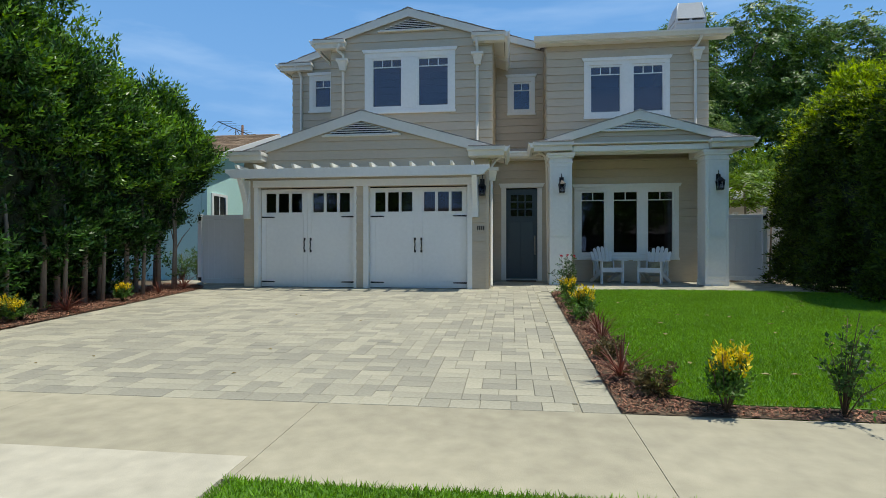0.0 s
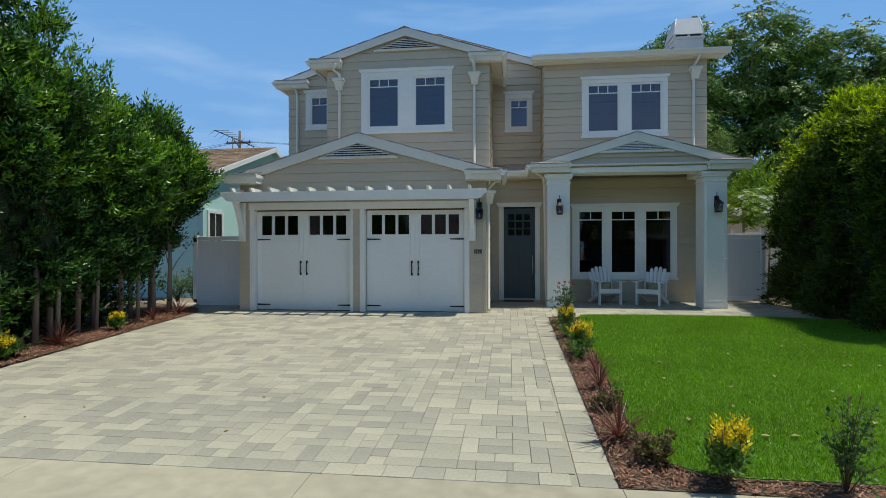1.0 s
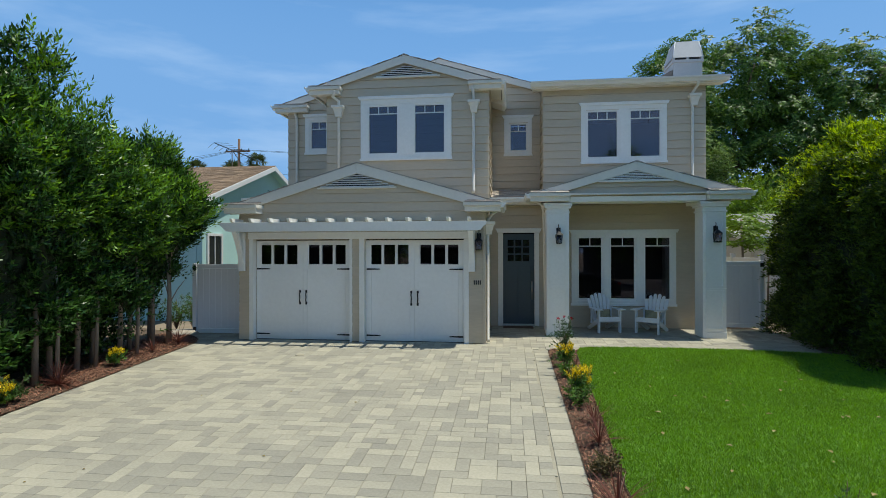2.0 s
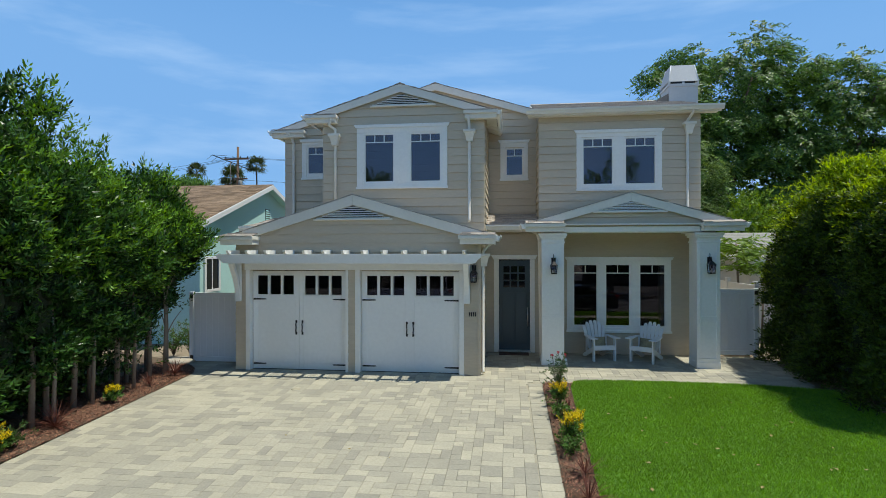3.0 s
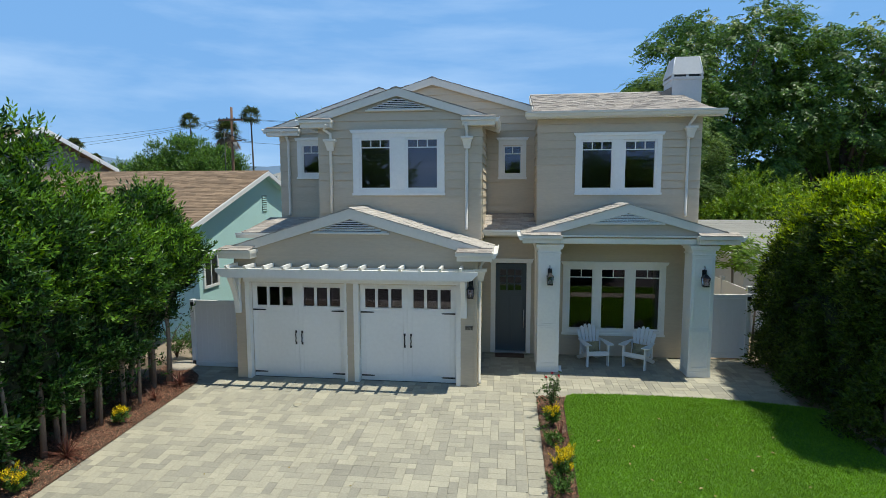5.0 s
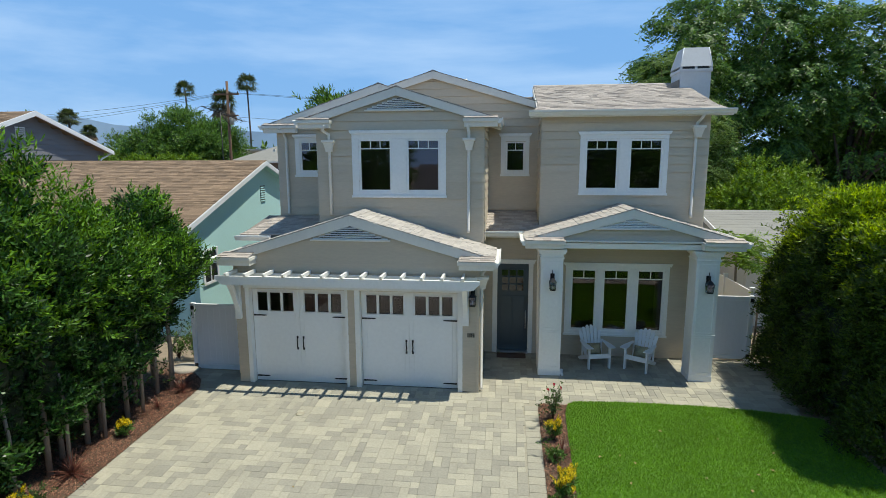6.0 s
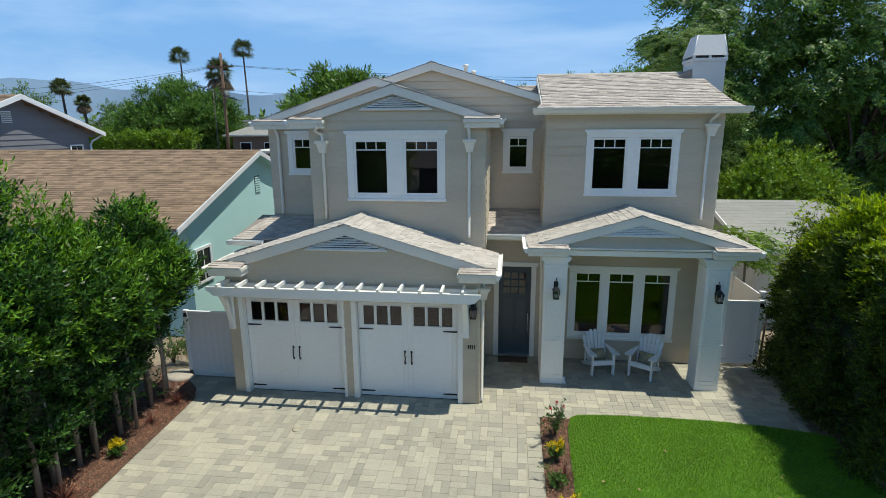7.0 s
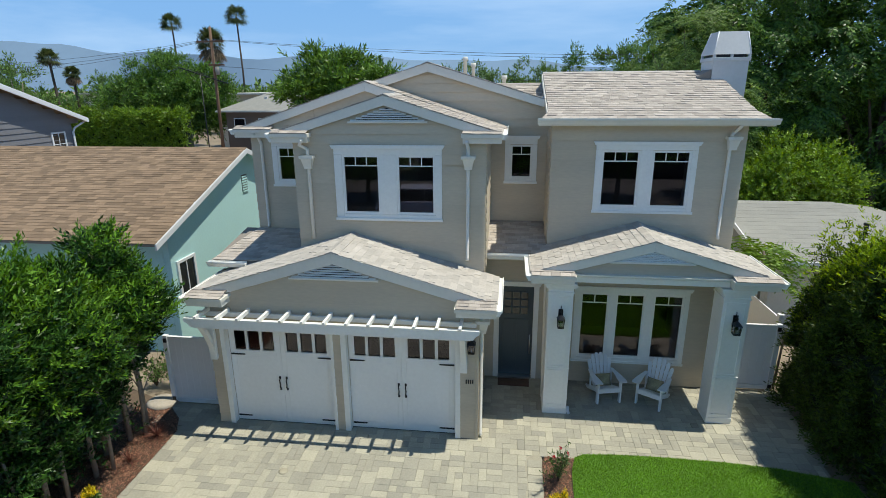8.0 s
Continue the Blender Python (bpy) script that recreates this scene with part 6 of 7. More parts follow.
# ---- large trees ----
def pinnate_tree(name, base, label, blobs, N, nclump, clump, seed, material, L=0.75, n=13, ll=0.22, lw=0.085, droop=0.6, trunk=0.35, limbs_n=14, shell=0.35):
    base = Vector(base)
    zb = min(b[2] - b[5] for b in blobs)
    top = max(b[2] + b[5] for b in blobs)
    P, D = crown_feet(blobs, N, seed, shell, clump, nclump)
    D = D * np.array([1, 1, 0.6]) + np.array([0, 0, 0.25])
    Q = sprigs(P, D, L, n, ll, lw, droop, 0.9, False, seed + 1, 0.05)
    rr = random.Random(seed)
    limbs = []
    for b in blobs:
        for k in range(max(1, limbs_n // len(blobs))):
            z0 = max(0.8, (top) * rr.uniform(0.12, 0.4))
            c = Vector(b[:3]) + Vector((rr.uniform(-0.5, 0.5) * b[3], rr.uniform(-0.5, 0.5) * b[4], rr.uniform(-0.1, 0.6) * b[5]))
            limbs.append(((0, 0, z0), tuple(c), trunk * 0.32))
    return tree(name, Matrix.Translation(base), label, [(0, 0, -0.1), (0.15, 0.1, top * 0.25), (0.0, 0.2, top * 0.55)], trunk, trunk * 0.4, limbs, Q, material, M_BARK_D)


pinnate_tree("walnut_tree", (12.5, 20, 0), "huge spreading tree with drooping pinnate leaves", [(0.8, 0, 12.2, 3.4, 3, 3.0), (-2.2, -0.5, 10.2, 2.6, 2.6, 3.0), (-3.9, 0, 9.2, 1.4, 2, 1.6), (3.6, 0, 11.3, 2.6, 2.6, 2.8), (1.0, 0, 8.0, 5.0, 3.4, 3.6), (-1.5, -0.5, 5.2, 3.0, 2.4, 2.4)], 6600, 150, 0.34, 801, M_LEAF_B, L=0.66, ll=0.22, lw=0.08, droop=1.0, shell=0.28)
pinnate_tree("walnut_tree", (19.0, 19.5, 0), "huge spreading tree with drooping pinnate leaves", [(0, 0, 10.2, 3.0, 3, 2.8), (2.4, 0, 9.4, 2.4, 2.4, 2.2), (-1.0, -0.5, 6.6, 4.5, 3, 3.6), (3.5, -0.5, 5.4, 3.6, 3, 3.6), (7, 0, 8.5, 3.5, 3, 5.0)], 7000, 160, 0.36, 811, M_LEAF_B, L=0.66, ll=0.22, lw=0.08, droop=1.0, shell=0.28)
pinnate_tree("shade_tree", (16.5, 24, 0), "dark leafy tree behind the garden", [(0, 0, 4.0, 7.5, 2.0, 4.0), (7, 0, 4.4, 6, 2, 4.4)], 3200, 200, 0.7, 821, M_LEAF_B, L=0.9, ll=0.42, lw=0.17)
pinnate_tree("pepper_tree", (8.9, 16, 0), "feathery light green tree behind the chimney", [(-0.2, 0, 9.1, 1.4, 1.1, 1.2), (-1.5, 0, 8.2, 0.9, 0.8, 0.8), (0.8, 0, 7.2, 1.4, 1.2, 1.6), (0.4, 0, 5, 1.3, 1.2, 1.5)], 2600, 90, 0.27, 831, M_LEAF_P, L=0.6, ll=0.14, lw=0.035, droop=0.7, trunk=0.14)
def bush_tree(name, base, label, blobs, N, seed, material, ll=0.13, lw=0.055, nclump=90, clump=0.25, trunk=0.12, L=0.35, n=9):
    P, D = crown_feet(blobs, N, seed, 0.4, clump, nclump)
    D = D + np.array([0, 0, 0.4])
    Q = sprigs(P, D, L, n, ll, lw, 0.15, 0.8, True, seed + 1)
    top = max(b[2] for b in blobs)
    rr = random.Random(seed)
    limbs = [((0, 0, top * 0.3), (b[0] + rr.uniform(-0.4, 0.4) * b[3], b[1], b[2] + rr.uniform(-0.2, 0.5) * b[5]), trunk * 0.4) for b in blobs for _ in range(3)]
    return tree(name, Matrix.Translation(base), label, [(0, 0, -0.1), (0.1, 0, top * 0.4), (0, 0, top * 0.8)], trunk, trunk * 0.4, limbs, Q, material, M_BARK)


bush_tree("citrus_tree", (12.4, 13.5, 0), "rounded light green garden tree", [(0, 0, 3.3, 2.0, 1.7, 1.9), (-1.2, 0, 2.9, 1.3, 1.3, 1.4), (1.3, 0, 3.2, 1.4, 1.3, 1.3)], 2600, 841, M_LEAF_G, ll=0.15, lw=0.07)
bush_tree("olive_tree", (9.6, 16.0, 0), "grey-green garden tree behind the house", [(0, 0, 5.2, 1.7, 1.6, 2.2), (0.6, 0, 3.4, 1.6, 1.5, 1.8)], 1900, 846, M_LEAF_F, ll=0.16, lw=0.06)
bush_tree("mango_tree", (-9.2, 22, 0), "bright green long-leaved tree behind the house", [(0, 0, 7.9, 2.2, 1.8, 1.4), (2.1, 0, 7.5, 1.3, 1.5, 1.1), (-2.2, 0, 6.9, 1.2, 1.5, 1.2), (0.6, 0, 6.4, 2.0, 2, 1.0)], 1700, 851, M_LEAF_M, ll=0.34, lw=0.09, L=0.45, trunk=0.15, nclump=52, clump=0.26)
bush_tree("elm_tree", (-34.8, 45, 0), "broad dark green tree beyond the bungalow", [(0.8, 0, 6.9, 4.5, 4, 3.6), (-2.9, 0, 5.6, 4.0, 4, 3.2), (3.6, 0, 5.8, 3.6, 3, 3.6)], 9500, 861, M_LEAF_B, ll=0.30, lw=0.12, L=0.8, trunk=0.4, nclump=230, clump=0.42)
bush_tree("bare_tree", (-62, 55, 0), "thin half-bare tree in the distance", [(0, 0, 7, 4, 3, 4)], 220, 871, M_LEAF_F, ll=0.4, lw=0.15, L=1.2, trunk=0.3, nclump=40)
bush_tree("conifer", (8.5, 60, 0), "small dark conifer in the distance", [(0, 0, 9.6, 0.7, 0.7, 2.0), (0, 0, 7.5, 1.4, 1.4, 2.5), (0, 0, 5, 1.8, 1.8, 3)], 1500, 876, M_LEAF_B, ll=0.28, lw=0.10, L=0.7)
bush_tree("cedar_tree", (11.5, 41, 0), "layered dark cedar in the distance", [(0, 0, 9.2, 3.6, 3, 1.2), (1, 0, 7.6, 3.6, 3, 2.0), (0, 0, 5, 4, 3, 3.2)], 2400, 881, M_LEAF_B, ll=0.3, lw=0.10, L=0.9)
for i, (x, y, h) in enumerate([(-3.8, 50, 9.2), (3.2, 55, 9.6), (6, 70, 10.2), (-1, 62, 9.5), (-20, 60, 9.2), (-24, 62, 9.6), (-55, 62, 9), (-70, 60, 9.5), (-78, 70, 11), (-46, 80, 8.5), (20, 45, 9)]):
    bush_tree("distant_tree", (x, y, 0), "dark green tree in the distance", [(0, 0, h * 0.68, 2.6, 2.2, h * 0.32), (1.5, 0, h * 0.5, 2.4, 2, h * 0.4), (-1.6, 0, h * 0.45, 2.2, 2, h * 0.38)], 1100, 890 + i * 3, M_LEAF_F, ll=0.32, lw=0.14, L=0.9, nclump=60, clump=0.45, trunk=0.2)

# far hedge and low far greenery
r = np.random.default_rng(55)
fh = thing("far_hedge", pose(-28.5, 33, 0), "long green hedge behind the bungalow", "hedge")
N = 2600
P = np.stack([r.uniform(-8, 3.3, N), r.uniform(-0.9, 0.9, N), 0.2 + r.uniform(0, 1, N) ** 0.6 * 5.3], 1)
P[:, 1] = np.where(r.uniform(0, 1, N) < 0.7, -0.9, P[:, 1])
P[:, 2] += 0.25 * np.sin(P[:, 0] * 2.2)
D = r.normal(0, 0.5, (N, 3)) + np.array([0, -0.6, 0.6])
# dark block painted as the shade behind the far hedge's leaves
part("inner_growth", B(-7.8, 2.9, -0.5, 0.8, 0, 4.9, bev=0.3), M_CORE, fh)
leaf_part("foliage", sprigs(P, D, 0.5, 8, 0.26, 0.09, 0.2, 0.8, True, 56), M_LEAF_G, fh)
N = 5200
X = r.uniform(-170, 90, N)
Yv = r.uniform(75, 150, N)
P = np.stack([X, Yv, r.uniform(0, 1, N) ** 0.7 * (5.2 + 1.6 * np.sin(X * 0.21) + 1.0 * np.sin(X * 0.57 + 1))], 1)
ob = leaf_part("far_woods", sprigs(P, r.normal(0, 0.6, (N, 3)) + np.array([0, 0, 0.6]), 1.8, 7, 1.2, 0.6, 0.1, 0.8, True, 58), M_LEAF_F)
tagged(ob, "hazy belt of trees in the far distance", "woods", kind="stuff")


# ---- palms, pole and wires ----
M_PALM = leaf_mat("palm_leaf", (0.05, 0.085, 0.025), (0.09, 0.11, 0.04), 0.5, 0.2)
M_DEADPALM = leaf_mat("dead_palm_leaf", (0.20, 0.15, 0.09), (0.15, 0.11, 0.07), 0.8, 0.1)
def fan_palm(x, y, h, seed, crown=1.9, skirt=0.0, tr=0.22):
    t = thing("fan_palm", pose(x, y, 0), "tall slender fan palm on the skyline" if not skirt else "fan palm with a skirt of dead fronds", "palm tree", "fan palms")
    part("trunk", tube([(0, 0, 0), (0.2, 0, h * 0.5), (0, 0, h)], tr, 8, tr * 0.65), M_BARK_D, t)
    r = np.random.default_rng(seed)
    def fronds(n, elo, ehi, L, droop):
        Q = []
        for i in range(n):
            a, el = r.uniform(0, 2 * pi), r.uniform(elo, ehi)
            d = np.array([cos(a) * cos(el), sin(a) * cos(el), sin(el)])
            hub = np.array([0, 0, h]) + d * L * 0.5
            s = np.array([-sin(a), cos(a), 0])
            u = np.cross(s, d)
            Q.append([np.array([0, 0, h]) - s * 0.03, np.array([0, 0, h]) + s * 0.03, hub + s * 0.02, hub - s * 0.02])
            for k in range(11):
                b = (k - 5) / 5 * 1.9
                e = d * cos(b) + s * sin(b)
                tip = hub + e * L * 0.55 + np.array([0, 0, -droop * L * 0.3 * (0.4 + abs(b) / 2)])
                w = np.cross(e, u) * 0.085
                Q.append([hub, hub + e * L * 0.28 + w, tip, hub + e * L * 0.28 - w])
        return np.array(Q)
    leaf_part("crown", fronds(44, -0.55, 1.4, crown, 0.8), M_PALM, t)
    if skirt:
        leaf_part("dead_skirt", fronds(26, -1.5, -0.8, skirt, 0.5), M_DEADPALM, t, "hanging dead brown fronds")
    return t


fan_palm(-64.5, 95, 19.2, 901, 2.5)
fan_palm(-51.2, 95, 20.3, 902, 2.6)
fan_palm(-37.6, 60, 13.0, 903, 2.2, 2.8)
fan_palm(-61.0, 60, 11.2, 904, 1.7)
fan_palm(-58.0, 60, 9.4, 905, 1.2, 1.6)
M_POLE = mat("creosoted_pole", (0.17, 0.10, 0.062), 0.9, 0.25, 6, 0.5, 40, stretch=(1, 1, 0.2))
pole = thing("utility_pole", pose(-22.7, 33, 0), "brown wooden utility pole with a crossarm", "utility pole")
part("shaft", tube([(0, 0, 0), (0.05, 0, 6), (0.1, 0, 11.9)], 0.15, 10, 0.10), M_POLE, pole)
part("crossarm", B(-1.1, 1.15, -0.14, -0.03, 10.75, 10.88), M_POLE, pole)
part("crossarm", B(-0.3, 1.0, -0.14, -0.03, 9.0, 9.12), M_POLE, pole)
for i in range(4):
    b = part("insulator", lathe([(0.03, 0), (0.06, 0.04), (0.04, 0.09), (0.05, 0.14), (0.02, 0.17)], 8), M_IRON, pole)
    b.location = (-1.0 + i * 0.68, -0.08, 10.88)
part("transformer", lathe([(0.0, 8.3), (0.16, 8.32), (0.17, 8.9), (0.0, 8.95)], 12), M_GREYROOF, pole).location = (0.38, -0.1, 0)
for i, (z0, x1, z1, y1) in enumerate([(11.0, -70, 10.4, 38), (10.95, -70, 9.6, 40), (10.9, -70, 8.9, 40), (11.0, 45, 10.2, 30), (10.95, 45, 9.7, 30), (9.0, 45, 8.6, 30)]):
    pts = [Vector((-22.7, 33, z0)).lerp(Vector((x1, y1, z1)), k / 12) - Vector((0, 0, 1.3 * (1 - (k / 6 - 1) ** 2))) for k in range(13)]
    tagged(part("power_line", tube(pts, 0.012, 4), M_IRON), "thin black overhead power line", "cable", "power lines")

# flat buildings beyond
def far_building(name, x0, x1, y0, y1, h, mw, label, nwin, over=0.3):
    t = thing(name, pose((x0 + x1) / 2, y0, 0), label, "building")
    w = (x1 - x0) / 2
    part("wall", B(-w, w, 0, y1 - y0, -0.1, h), mw, t)
    part("roof", B(-w - over, w + over, -over, y1 - y0 + over, h, h + 0.22, bev=0.02), M_CONC2, t)
    for i in range(nwin):
        x = -w + (i + 0.7) * 2 * w / (nwin + 0.4)
        wn_ = part("window", B(x - 0.6, x + 0.6, -0.05, 0.02, h * 0.45, h * 0.8), M_VINYL, t)
        part("pane", B(x - 0.5, x + 0.5, -0.07, -0.052, h * 0.48, h * 0.77), M_DGLASS, wn_)
    return t


far_building("flat_roofed_house", -62, -52, 66, 75, 6.6, M_PALE, "pale flat-roofed house in the distance", 4)
far_building("flat_roofed_house", -35.5, -27, 56, 66, 6.5, M_PALE, "pale flat-roofed house in the distance", 4, 0.6)
far_building("garage_building", -22.2, -13.5, 37, 44, 3.6, mat("brown_wall", (0.14, 0.09, 0.06), 0.9, 0.1, 3, 0.2, 50), "brown low outbuilding behind the bungalow", 2, 0.6)
gb = thing("hip_house", pose(-22.9, 43, 0), "grey-roofed hip house in the distance", "house")
part("wall", B(-4.6, 4.6, 0, 8, 0, 5.2), mat("umber_stucco", (0.16, 0.12, 0.095), 0.9, 0.1, 3, 0.2, 50), gb)
bm = bmesh.new()
hv_ = [bm.verts.new(p) for p in ((-5.3, -0.7, 5.15), (5.3, -0.7, 5.15), (5.3, 8.7, 5.15), (-5.3, 8.7, 5.15), (-0.6, 4.0, 7.15), (0.6, 4.0, 7.15))]
for q in ((0, 1, 5, 4), (1, 2, 5), (2, 3, 4, 5), (3, 0, 4), (3, 2, 1, 0)):
    bm.faces.new([hv_[k] for k in q])
hr_ = part("roof", bm, M_GREYROOF, gb)
part("fascia", B(-5.32, 5.32, -0.76, -0.71, 5.0, 5.16), M_CONC2, hr_)
for x, y, z in ((-1.2, 1.8, 6.2), (0.9, 2.6, 6.5), (-0.2, 1.2, 5.9), (2.0, 1.6, 6.1)):
    part("roof_vent", B(x, x + 0.28, y, y + 0.25, z - 0.2, z + 0.25, bev=0.02), M_CONC2, hr_)
for x in (-3.2, -0.6, 2.4):
    wn_ = part("window", B(x - 0.6, x + 0.6, -0.05, 0.02, 3.0, 4.4), M_VINYL, gb)
    part("pane", B(x - 0.52, x + 0.52, -0.07, -0.052, 3.08, 4.32), M_DGLASS, wn_)

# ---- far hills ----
# haze of the distance is mixed into this blue base colour
M_HILL = mat("haze_tinted_hill", (0.175, 0.265, 0.37), 1.0, 0.05, 0.004, 0.0)
xs_h = np.linspace(-5200, 4200, 95)
ridge = np.interp(xs_h, [-5200, -3400, -2800, -2390, -1610, -900, 0, 550, 1200, 4200], [330, 300, 285, 228, 192, 185, 150, 112, 60, 20])
ridge = ridge + 9 * np.sin(xs_h / 170 + 1) + 6 * np.sin(xs_h / 75)
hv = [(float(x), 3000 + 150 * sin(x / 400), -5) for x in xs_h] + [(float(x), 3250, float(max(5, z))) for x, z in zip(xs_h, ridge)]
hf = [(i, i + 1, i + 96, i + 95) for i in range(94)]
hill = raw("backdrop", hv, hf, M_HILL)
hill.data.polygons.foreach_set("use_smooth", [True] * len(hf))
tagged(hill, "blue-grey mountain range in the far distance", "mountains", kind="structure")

# ---- across the street, behind the camera ----
# unseen ground sheet, added and kept dark for the reflections in the panes
ol = raw("reflected_ground", [(-200, -60, -0.73), (200, -60, -0.73), (200, -22.4, -0.54), (-200, -22.4, -0.54)], [(0, 1, 2, 3)], M_ASPHALT)
tagged(ol, "unseen grey ground added across the street for dark pane reflections", "yard", kind="structure")
# dark houses out of direct view, added for the panes to reflect
for k, (xa, xb) in enumerate(((-24, -10), (-7, 6), (9, 23))):
    oh = thing("opposite_house", pose((xa + xb) / 2, -34, -0.75), "low brown house across the street", "house", "houses across the street")
    w_ = (xb - xa) / 2
    part("wall", B(-w_, w_, -8, 0, 0, 3.2), mat("brown_stucco", (0.11, 0.098, 0.085), 0.9, 0.08, 3, 0.3, 80), oh)
    part("roof", prism([(-9, 3.1), (-4, 5.6), (1, 3.1), (1, 3.0), (-4, 5.4), (-9, 3.0)], "x", -w_ - 0.5, w_ + 0.5), M_ASPHALT, oh)
for i, (x, y, h, wv) in enumerate([(-9, -24, 9, 3.2), (0.5, -25, 7.5, 2.8), (8.5, -23, 10, 3.4), (17, -25, 9, 3.2), (-19, -25, 8, 3.0)]):
    bush_tree("street_tree", (x, y, -0.72), "leafy street tree across the road", [(0, 0, h * 0.65, wv, wv, h * 0.33), (0.8, 0, h * 0.5, wv, wv, h * 0.25)], 2200, 950 + i * 3, M_LEAF_B, ll=0.24, lw=0.10, L=0.6, nclump=90, clump=0.4, trunk=0.2)

# ---- parked vehicles in the street, seen in the panes ----
M_CARGLASS = glass_mat("car_glass", (0.01, 0.01, 0.012), 0.02, 0.8)
M_TYRE = mat("tyre_rubber", (0.02, 0.02, 0.02), 0.85, 0.1, 20, 0.2, 90)
M_LAMP_R = glass_mat("red_lamp_lens", (0.45, 0.012, 0.012), 0.1, 0.6)
M_LAMP_W = glass_mat("clear_lamp_lens", (0.7, 0.7, 0.7), 0.08, 0.7)


def parked_vehicle(name, m, paint, low, cabin, L, W, tail_z, label, cat):
    """A vehicle along x, its front at minus x. low: side outline of the body; cabin: outline of the glazed part."""
    t = thing(name, m, label, cat)
    h = W / 2
    body = part("body", prism(low, "y", -h, h, bev=0.05), paint, t)
    part("cabin", prism(cabin, "y", -h + 0.12, h - 0.12, bev=0.03), M_CARGLASS, t, "dark window glass")
    zr = max(p[1] for p in cabin)
    top = [p[0] for p in cabin if p[1] > zr - 0.05]
    part("roof_panel", B(min(top) - 0.06, max(top) + 0.06, -h + 0.10, h - 0.10, zr - 0.03, zr + 0.04, bev=0.025), paint, t)
    for x in (min(top), (min(top) + max(top)) / 2, max(top)):
        for sg in (-1, 1):
            part("pillar", tube([(x, sg * (h - 0.11), zr), (x + 0.03, sg * (h - 0.07), 0.92 if zr < 1.6 else 1.1)], 0.035, 6), paint, t)
    for x in (-L / 2 + 0.85, L / 2 - 0.95):
        for sg in (-1, 1):
            w = part("wheel", tube([(x, sg * (h - 0.20), 0.32), (x, sg * (h + 0.015), 0.32)], 0.32, 22), M_TYRE, t)
            part("rim", tube([(x, sg * (h + 0.016), 0.32), (x, sg * (h + 0.03), 0.32)], 0.2, 16), M_STEEL, w)
    for sg in (-1, 1):
        part("tail_lamp", B(L / 2 - 0.16, L / 2 + 0.012, min(sg * (h - 0.42), sg * (h + 0.006)), max(sg * (h - 0.42), sg * (h + 0.006)), tail_z, tail_z + 0.17, bev=0.02), M_LAMP_R, body, "red lamp lens")
        part("headlight", B(-L / 2 - 0.012, -L / 2 + 0.16, min(sg * (h - 0.42), sg * (h + 0.006)), max(sg * (h - 0.42), sg * (h + 0.006)), 0.58, 0.72, bev=0.02), M_LAMP_W, body, "clear lamp lens")
        part("door_handle", B(0.3, 0.5, sg * (h + 0.012) - 0.012, sg * (h + 0.012) + 0.012, 0.82, 0.85, bev=0.006), M_STEEL, body)
    return t


M_CARPAINT = mat("dark_car_paint", (0.025, 0.028, 0.035), 0.2, 0.03, 3, 0.0, spec=0.7)
M_VANPAINT = mat("pale_van_paint", (0.50, 0.50, 0.56), 0.25, 0.03, 3, 0.0, spec=0.6)
parked_vehicle("car", pose(4.65, -13.3, -0.635), M_CARPAINT, [(-2.3, 0.25), (2.3, 0.25), (2.35, 0.7), (2.25, 1.0), (1.5, 1.02), (-0.9, 0.95), (-2.1, 0.8), (-2.33, 0.6)], [(-1.0, 0.9), (-0.25, 1.40), (0.85, 1.42), (1.65, 0.98)], 4.6, 1.8, 0.82, "dark sedan parked at the kerb of the street", "car")
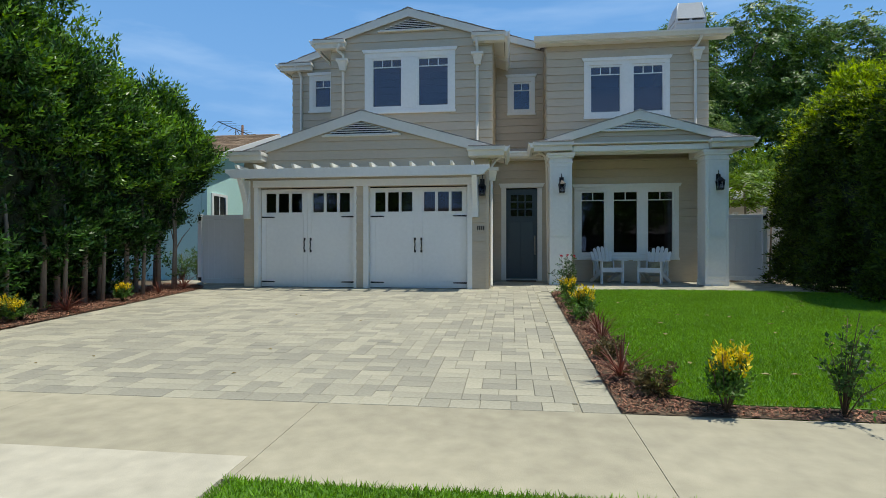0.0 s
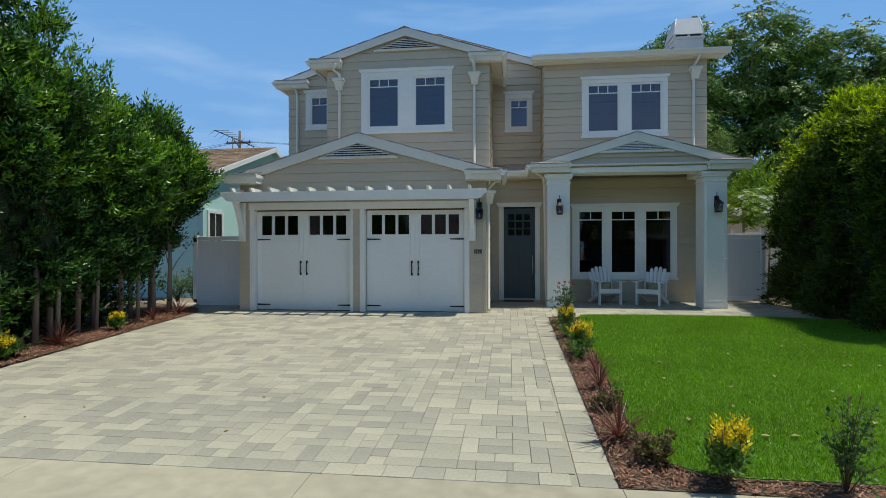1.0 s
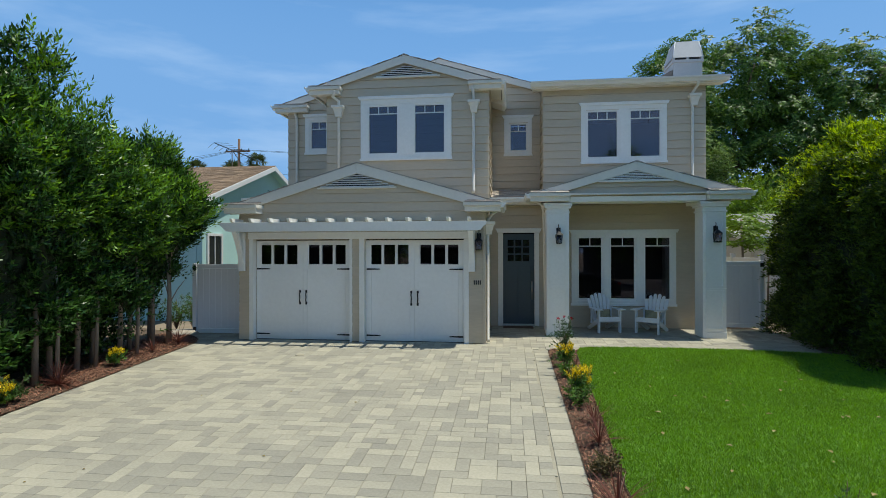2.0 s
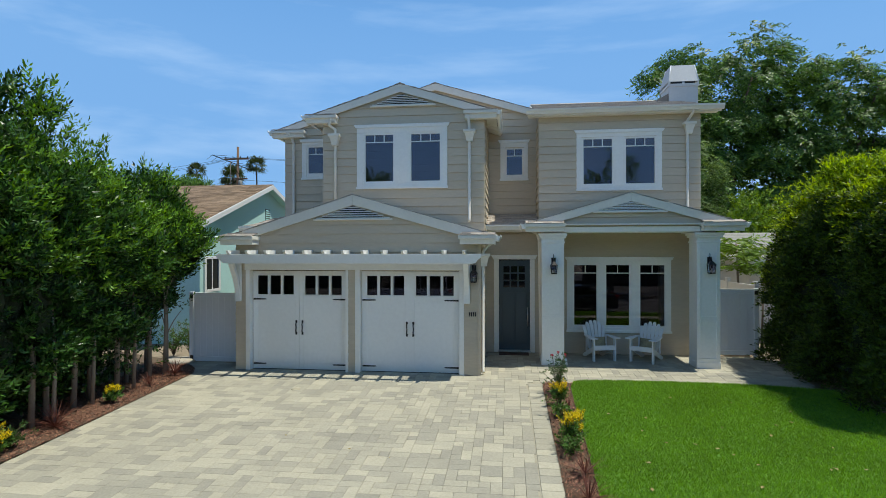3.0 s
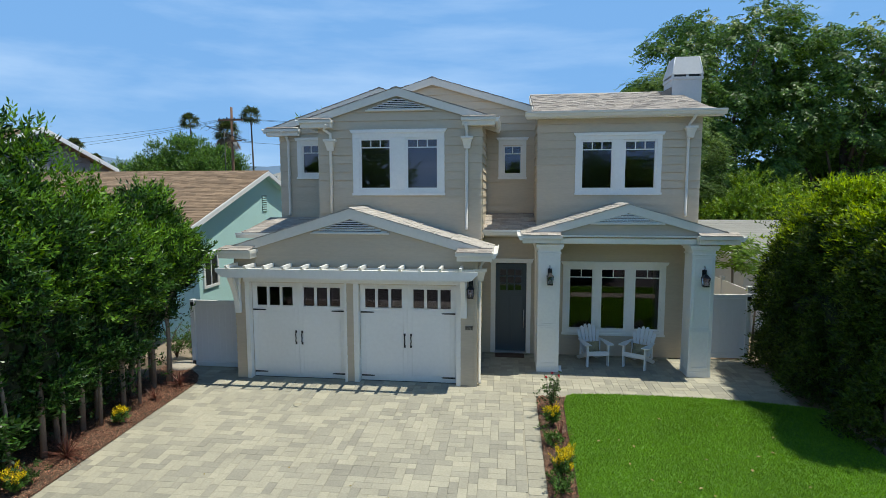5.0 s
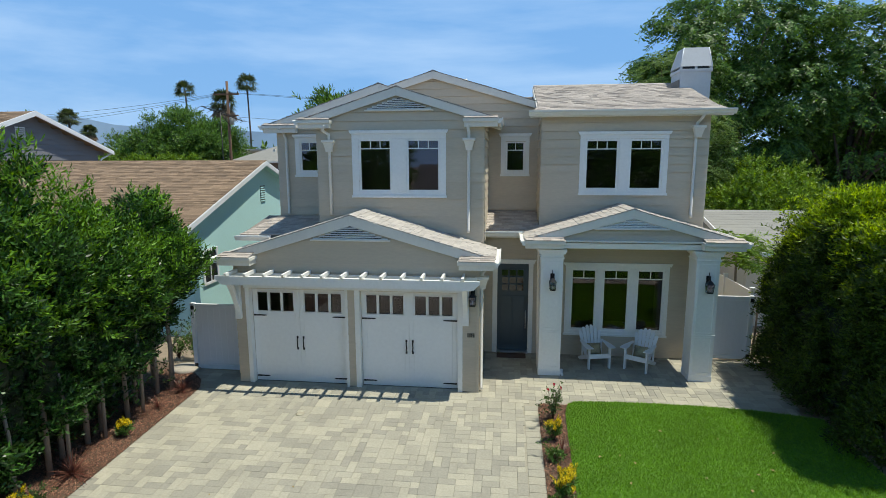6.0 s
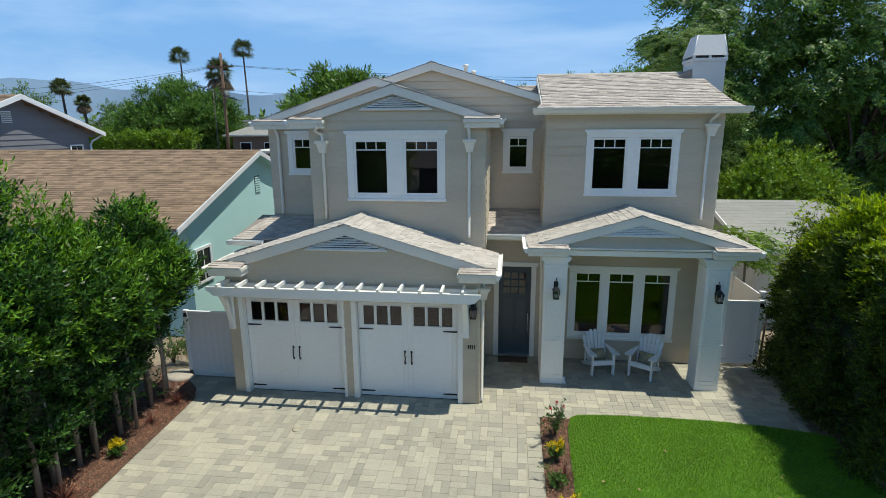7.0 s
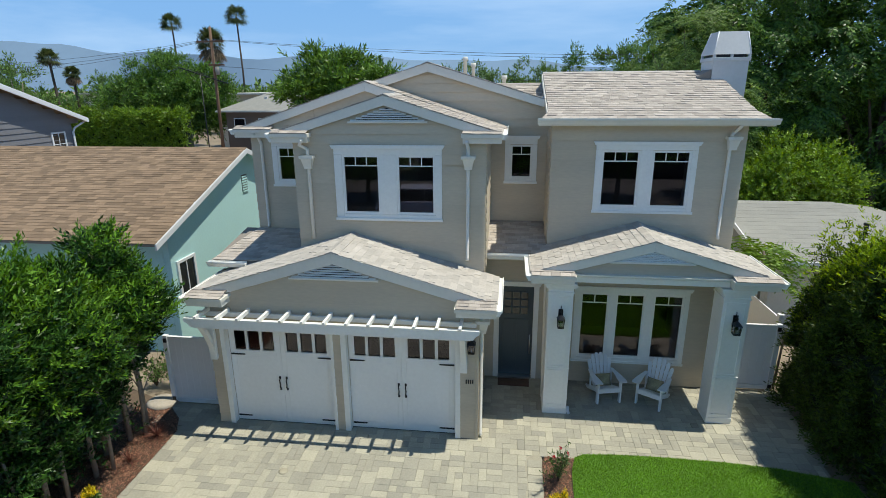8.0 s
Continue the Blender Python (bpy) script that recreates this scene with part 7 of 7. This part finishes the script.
parked_vehicle("van", pose(-4.8, -20.2, -0.66), M_VANPAINT, [(-2.5, 0.28), (2.5, 0.28), (2.52, 1.12), (-1.6, 1.12), (-2.4, 0.95), (-2.55, 0.6)], [(-1.7, 1.1), (-0.95, 1.85), (2.2, 1.88), (2.48, 1.1)], 5.0, 1.9, 0.9, "pale van parked across the street", "van")

# ---- siding boards ----
def rake_span(gable, lo, hi, z):
    if not gable:
        return lo, hi
    xc, zp, sl = gable
    h = max(0.0, (zp - z) / sl)
    return max(lo, xc - h), min(hi, xc + h)


for ob, axis, pos, lo, hi, z0, z1, holes, gable, face in boards_todo:
    z = z0
    while z < z1 - 0.02:
        zt = min(z + EXP, z1)
        a, b = rake_span(gable, lo, hi, z + 0.002)
        a1, b1 = rake_span(gable, lo, hi, zt)
        if gable and zt > z1 - 0.03:
            a1 = b1 = gable[0]
        spans = [(a, b, a1, b1)]
        for h in holes:
            if h[2] < zt - 0.03 and h[3] > z + 0.03:
                nxt = []
                for s in spans:
                    if h[0] - s[0] > 0.02:
                        nxt.append((s[0], min(s[1], h[0]), s[2], min(s[3], h[0])))
                    if s[1] - h[1] > 0.02:
                        nxt.append((max(s[0], h[1]), s[1], max(s[2], h[1]), s[3]))
                spans = nxt
        for s in spans:
            if s[1] - s[0] > 0.03 and s[3] >= s[2] - 1e-6:
                v, f = board_mesh(axis, pos, face, s[0], s[1], z, zt, s[2], s[3])
                raw("siding_board", v, f, M_SIDING, ob)
        z += EXP

# ---- shingles and pavers, piece by piece ----
roofs = {"garage_roof": bpy.data.objects["garage_roof"], "porch_roof": bpy.data.objects["porch_roof"]}
for i, (bot, top) in enumerate(single_shingles):
    par = roofs["garage_roof"] if bot[0].x < 1.2 else roofs["porch_roof"]
    raw("shingle", [tuple(p) for p in bot + top], [(4, 5, 6, 7), (0, 1, 5, 4), (1, 2, 6, 5), (3, 0, 4, 7)], M_SHINGLE_PC, par)
tagged(raw("roof_shingles", *joined_shingles, M_SHINGLE, house), kind="stuff")
for p in PAVER_SINGLE:
    vf = ([], [])
    ox, oy = (p[0] + p[1]) / 2, (p[2] + p[3]) / 2
    paver_mesh(vf, *p, ox, oy, gz(oy))
    ob = raw("paver", *vf, M_PAVER_PC, drive)
    ob.location = (ox, oy, gz(oy))
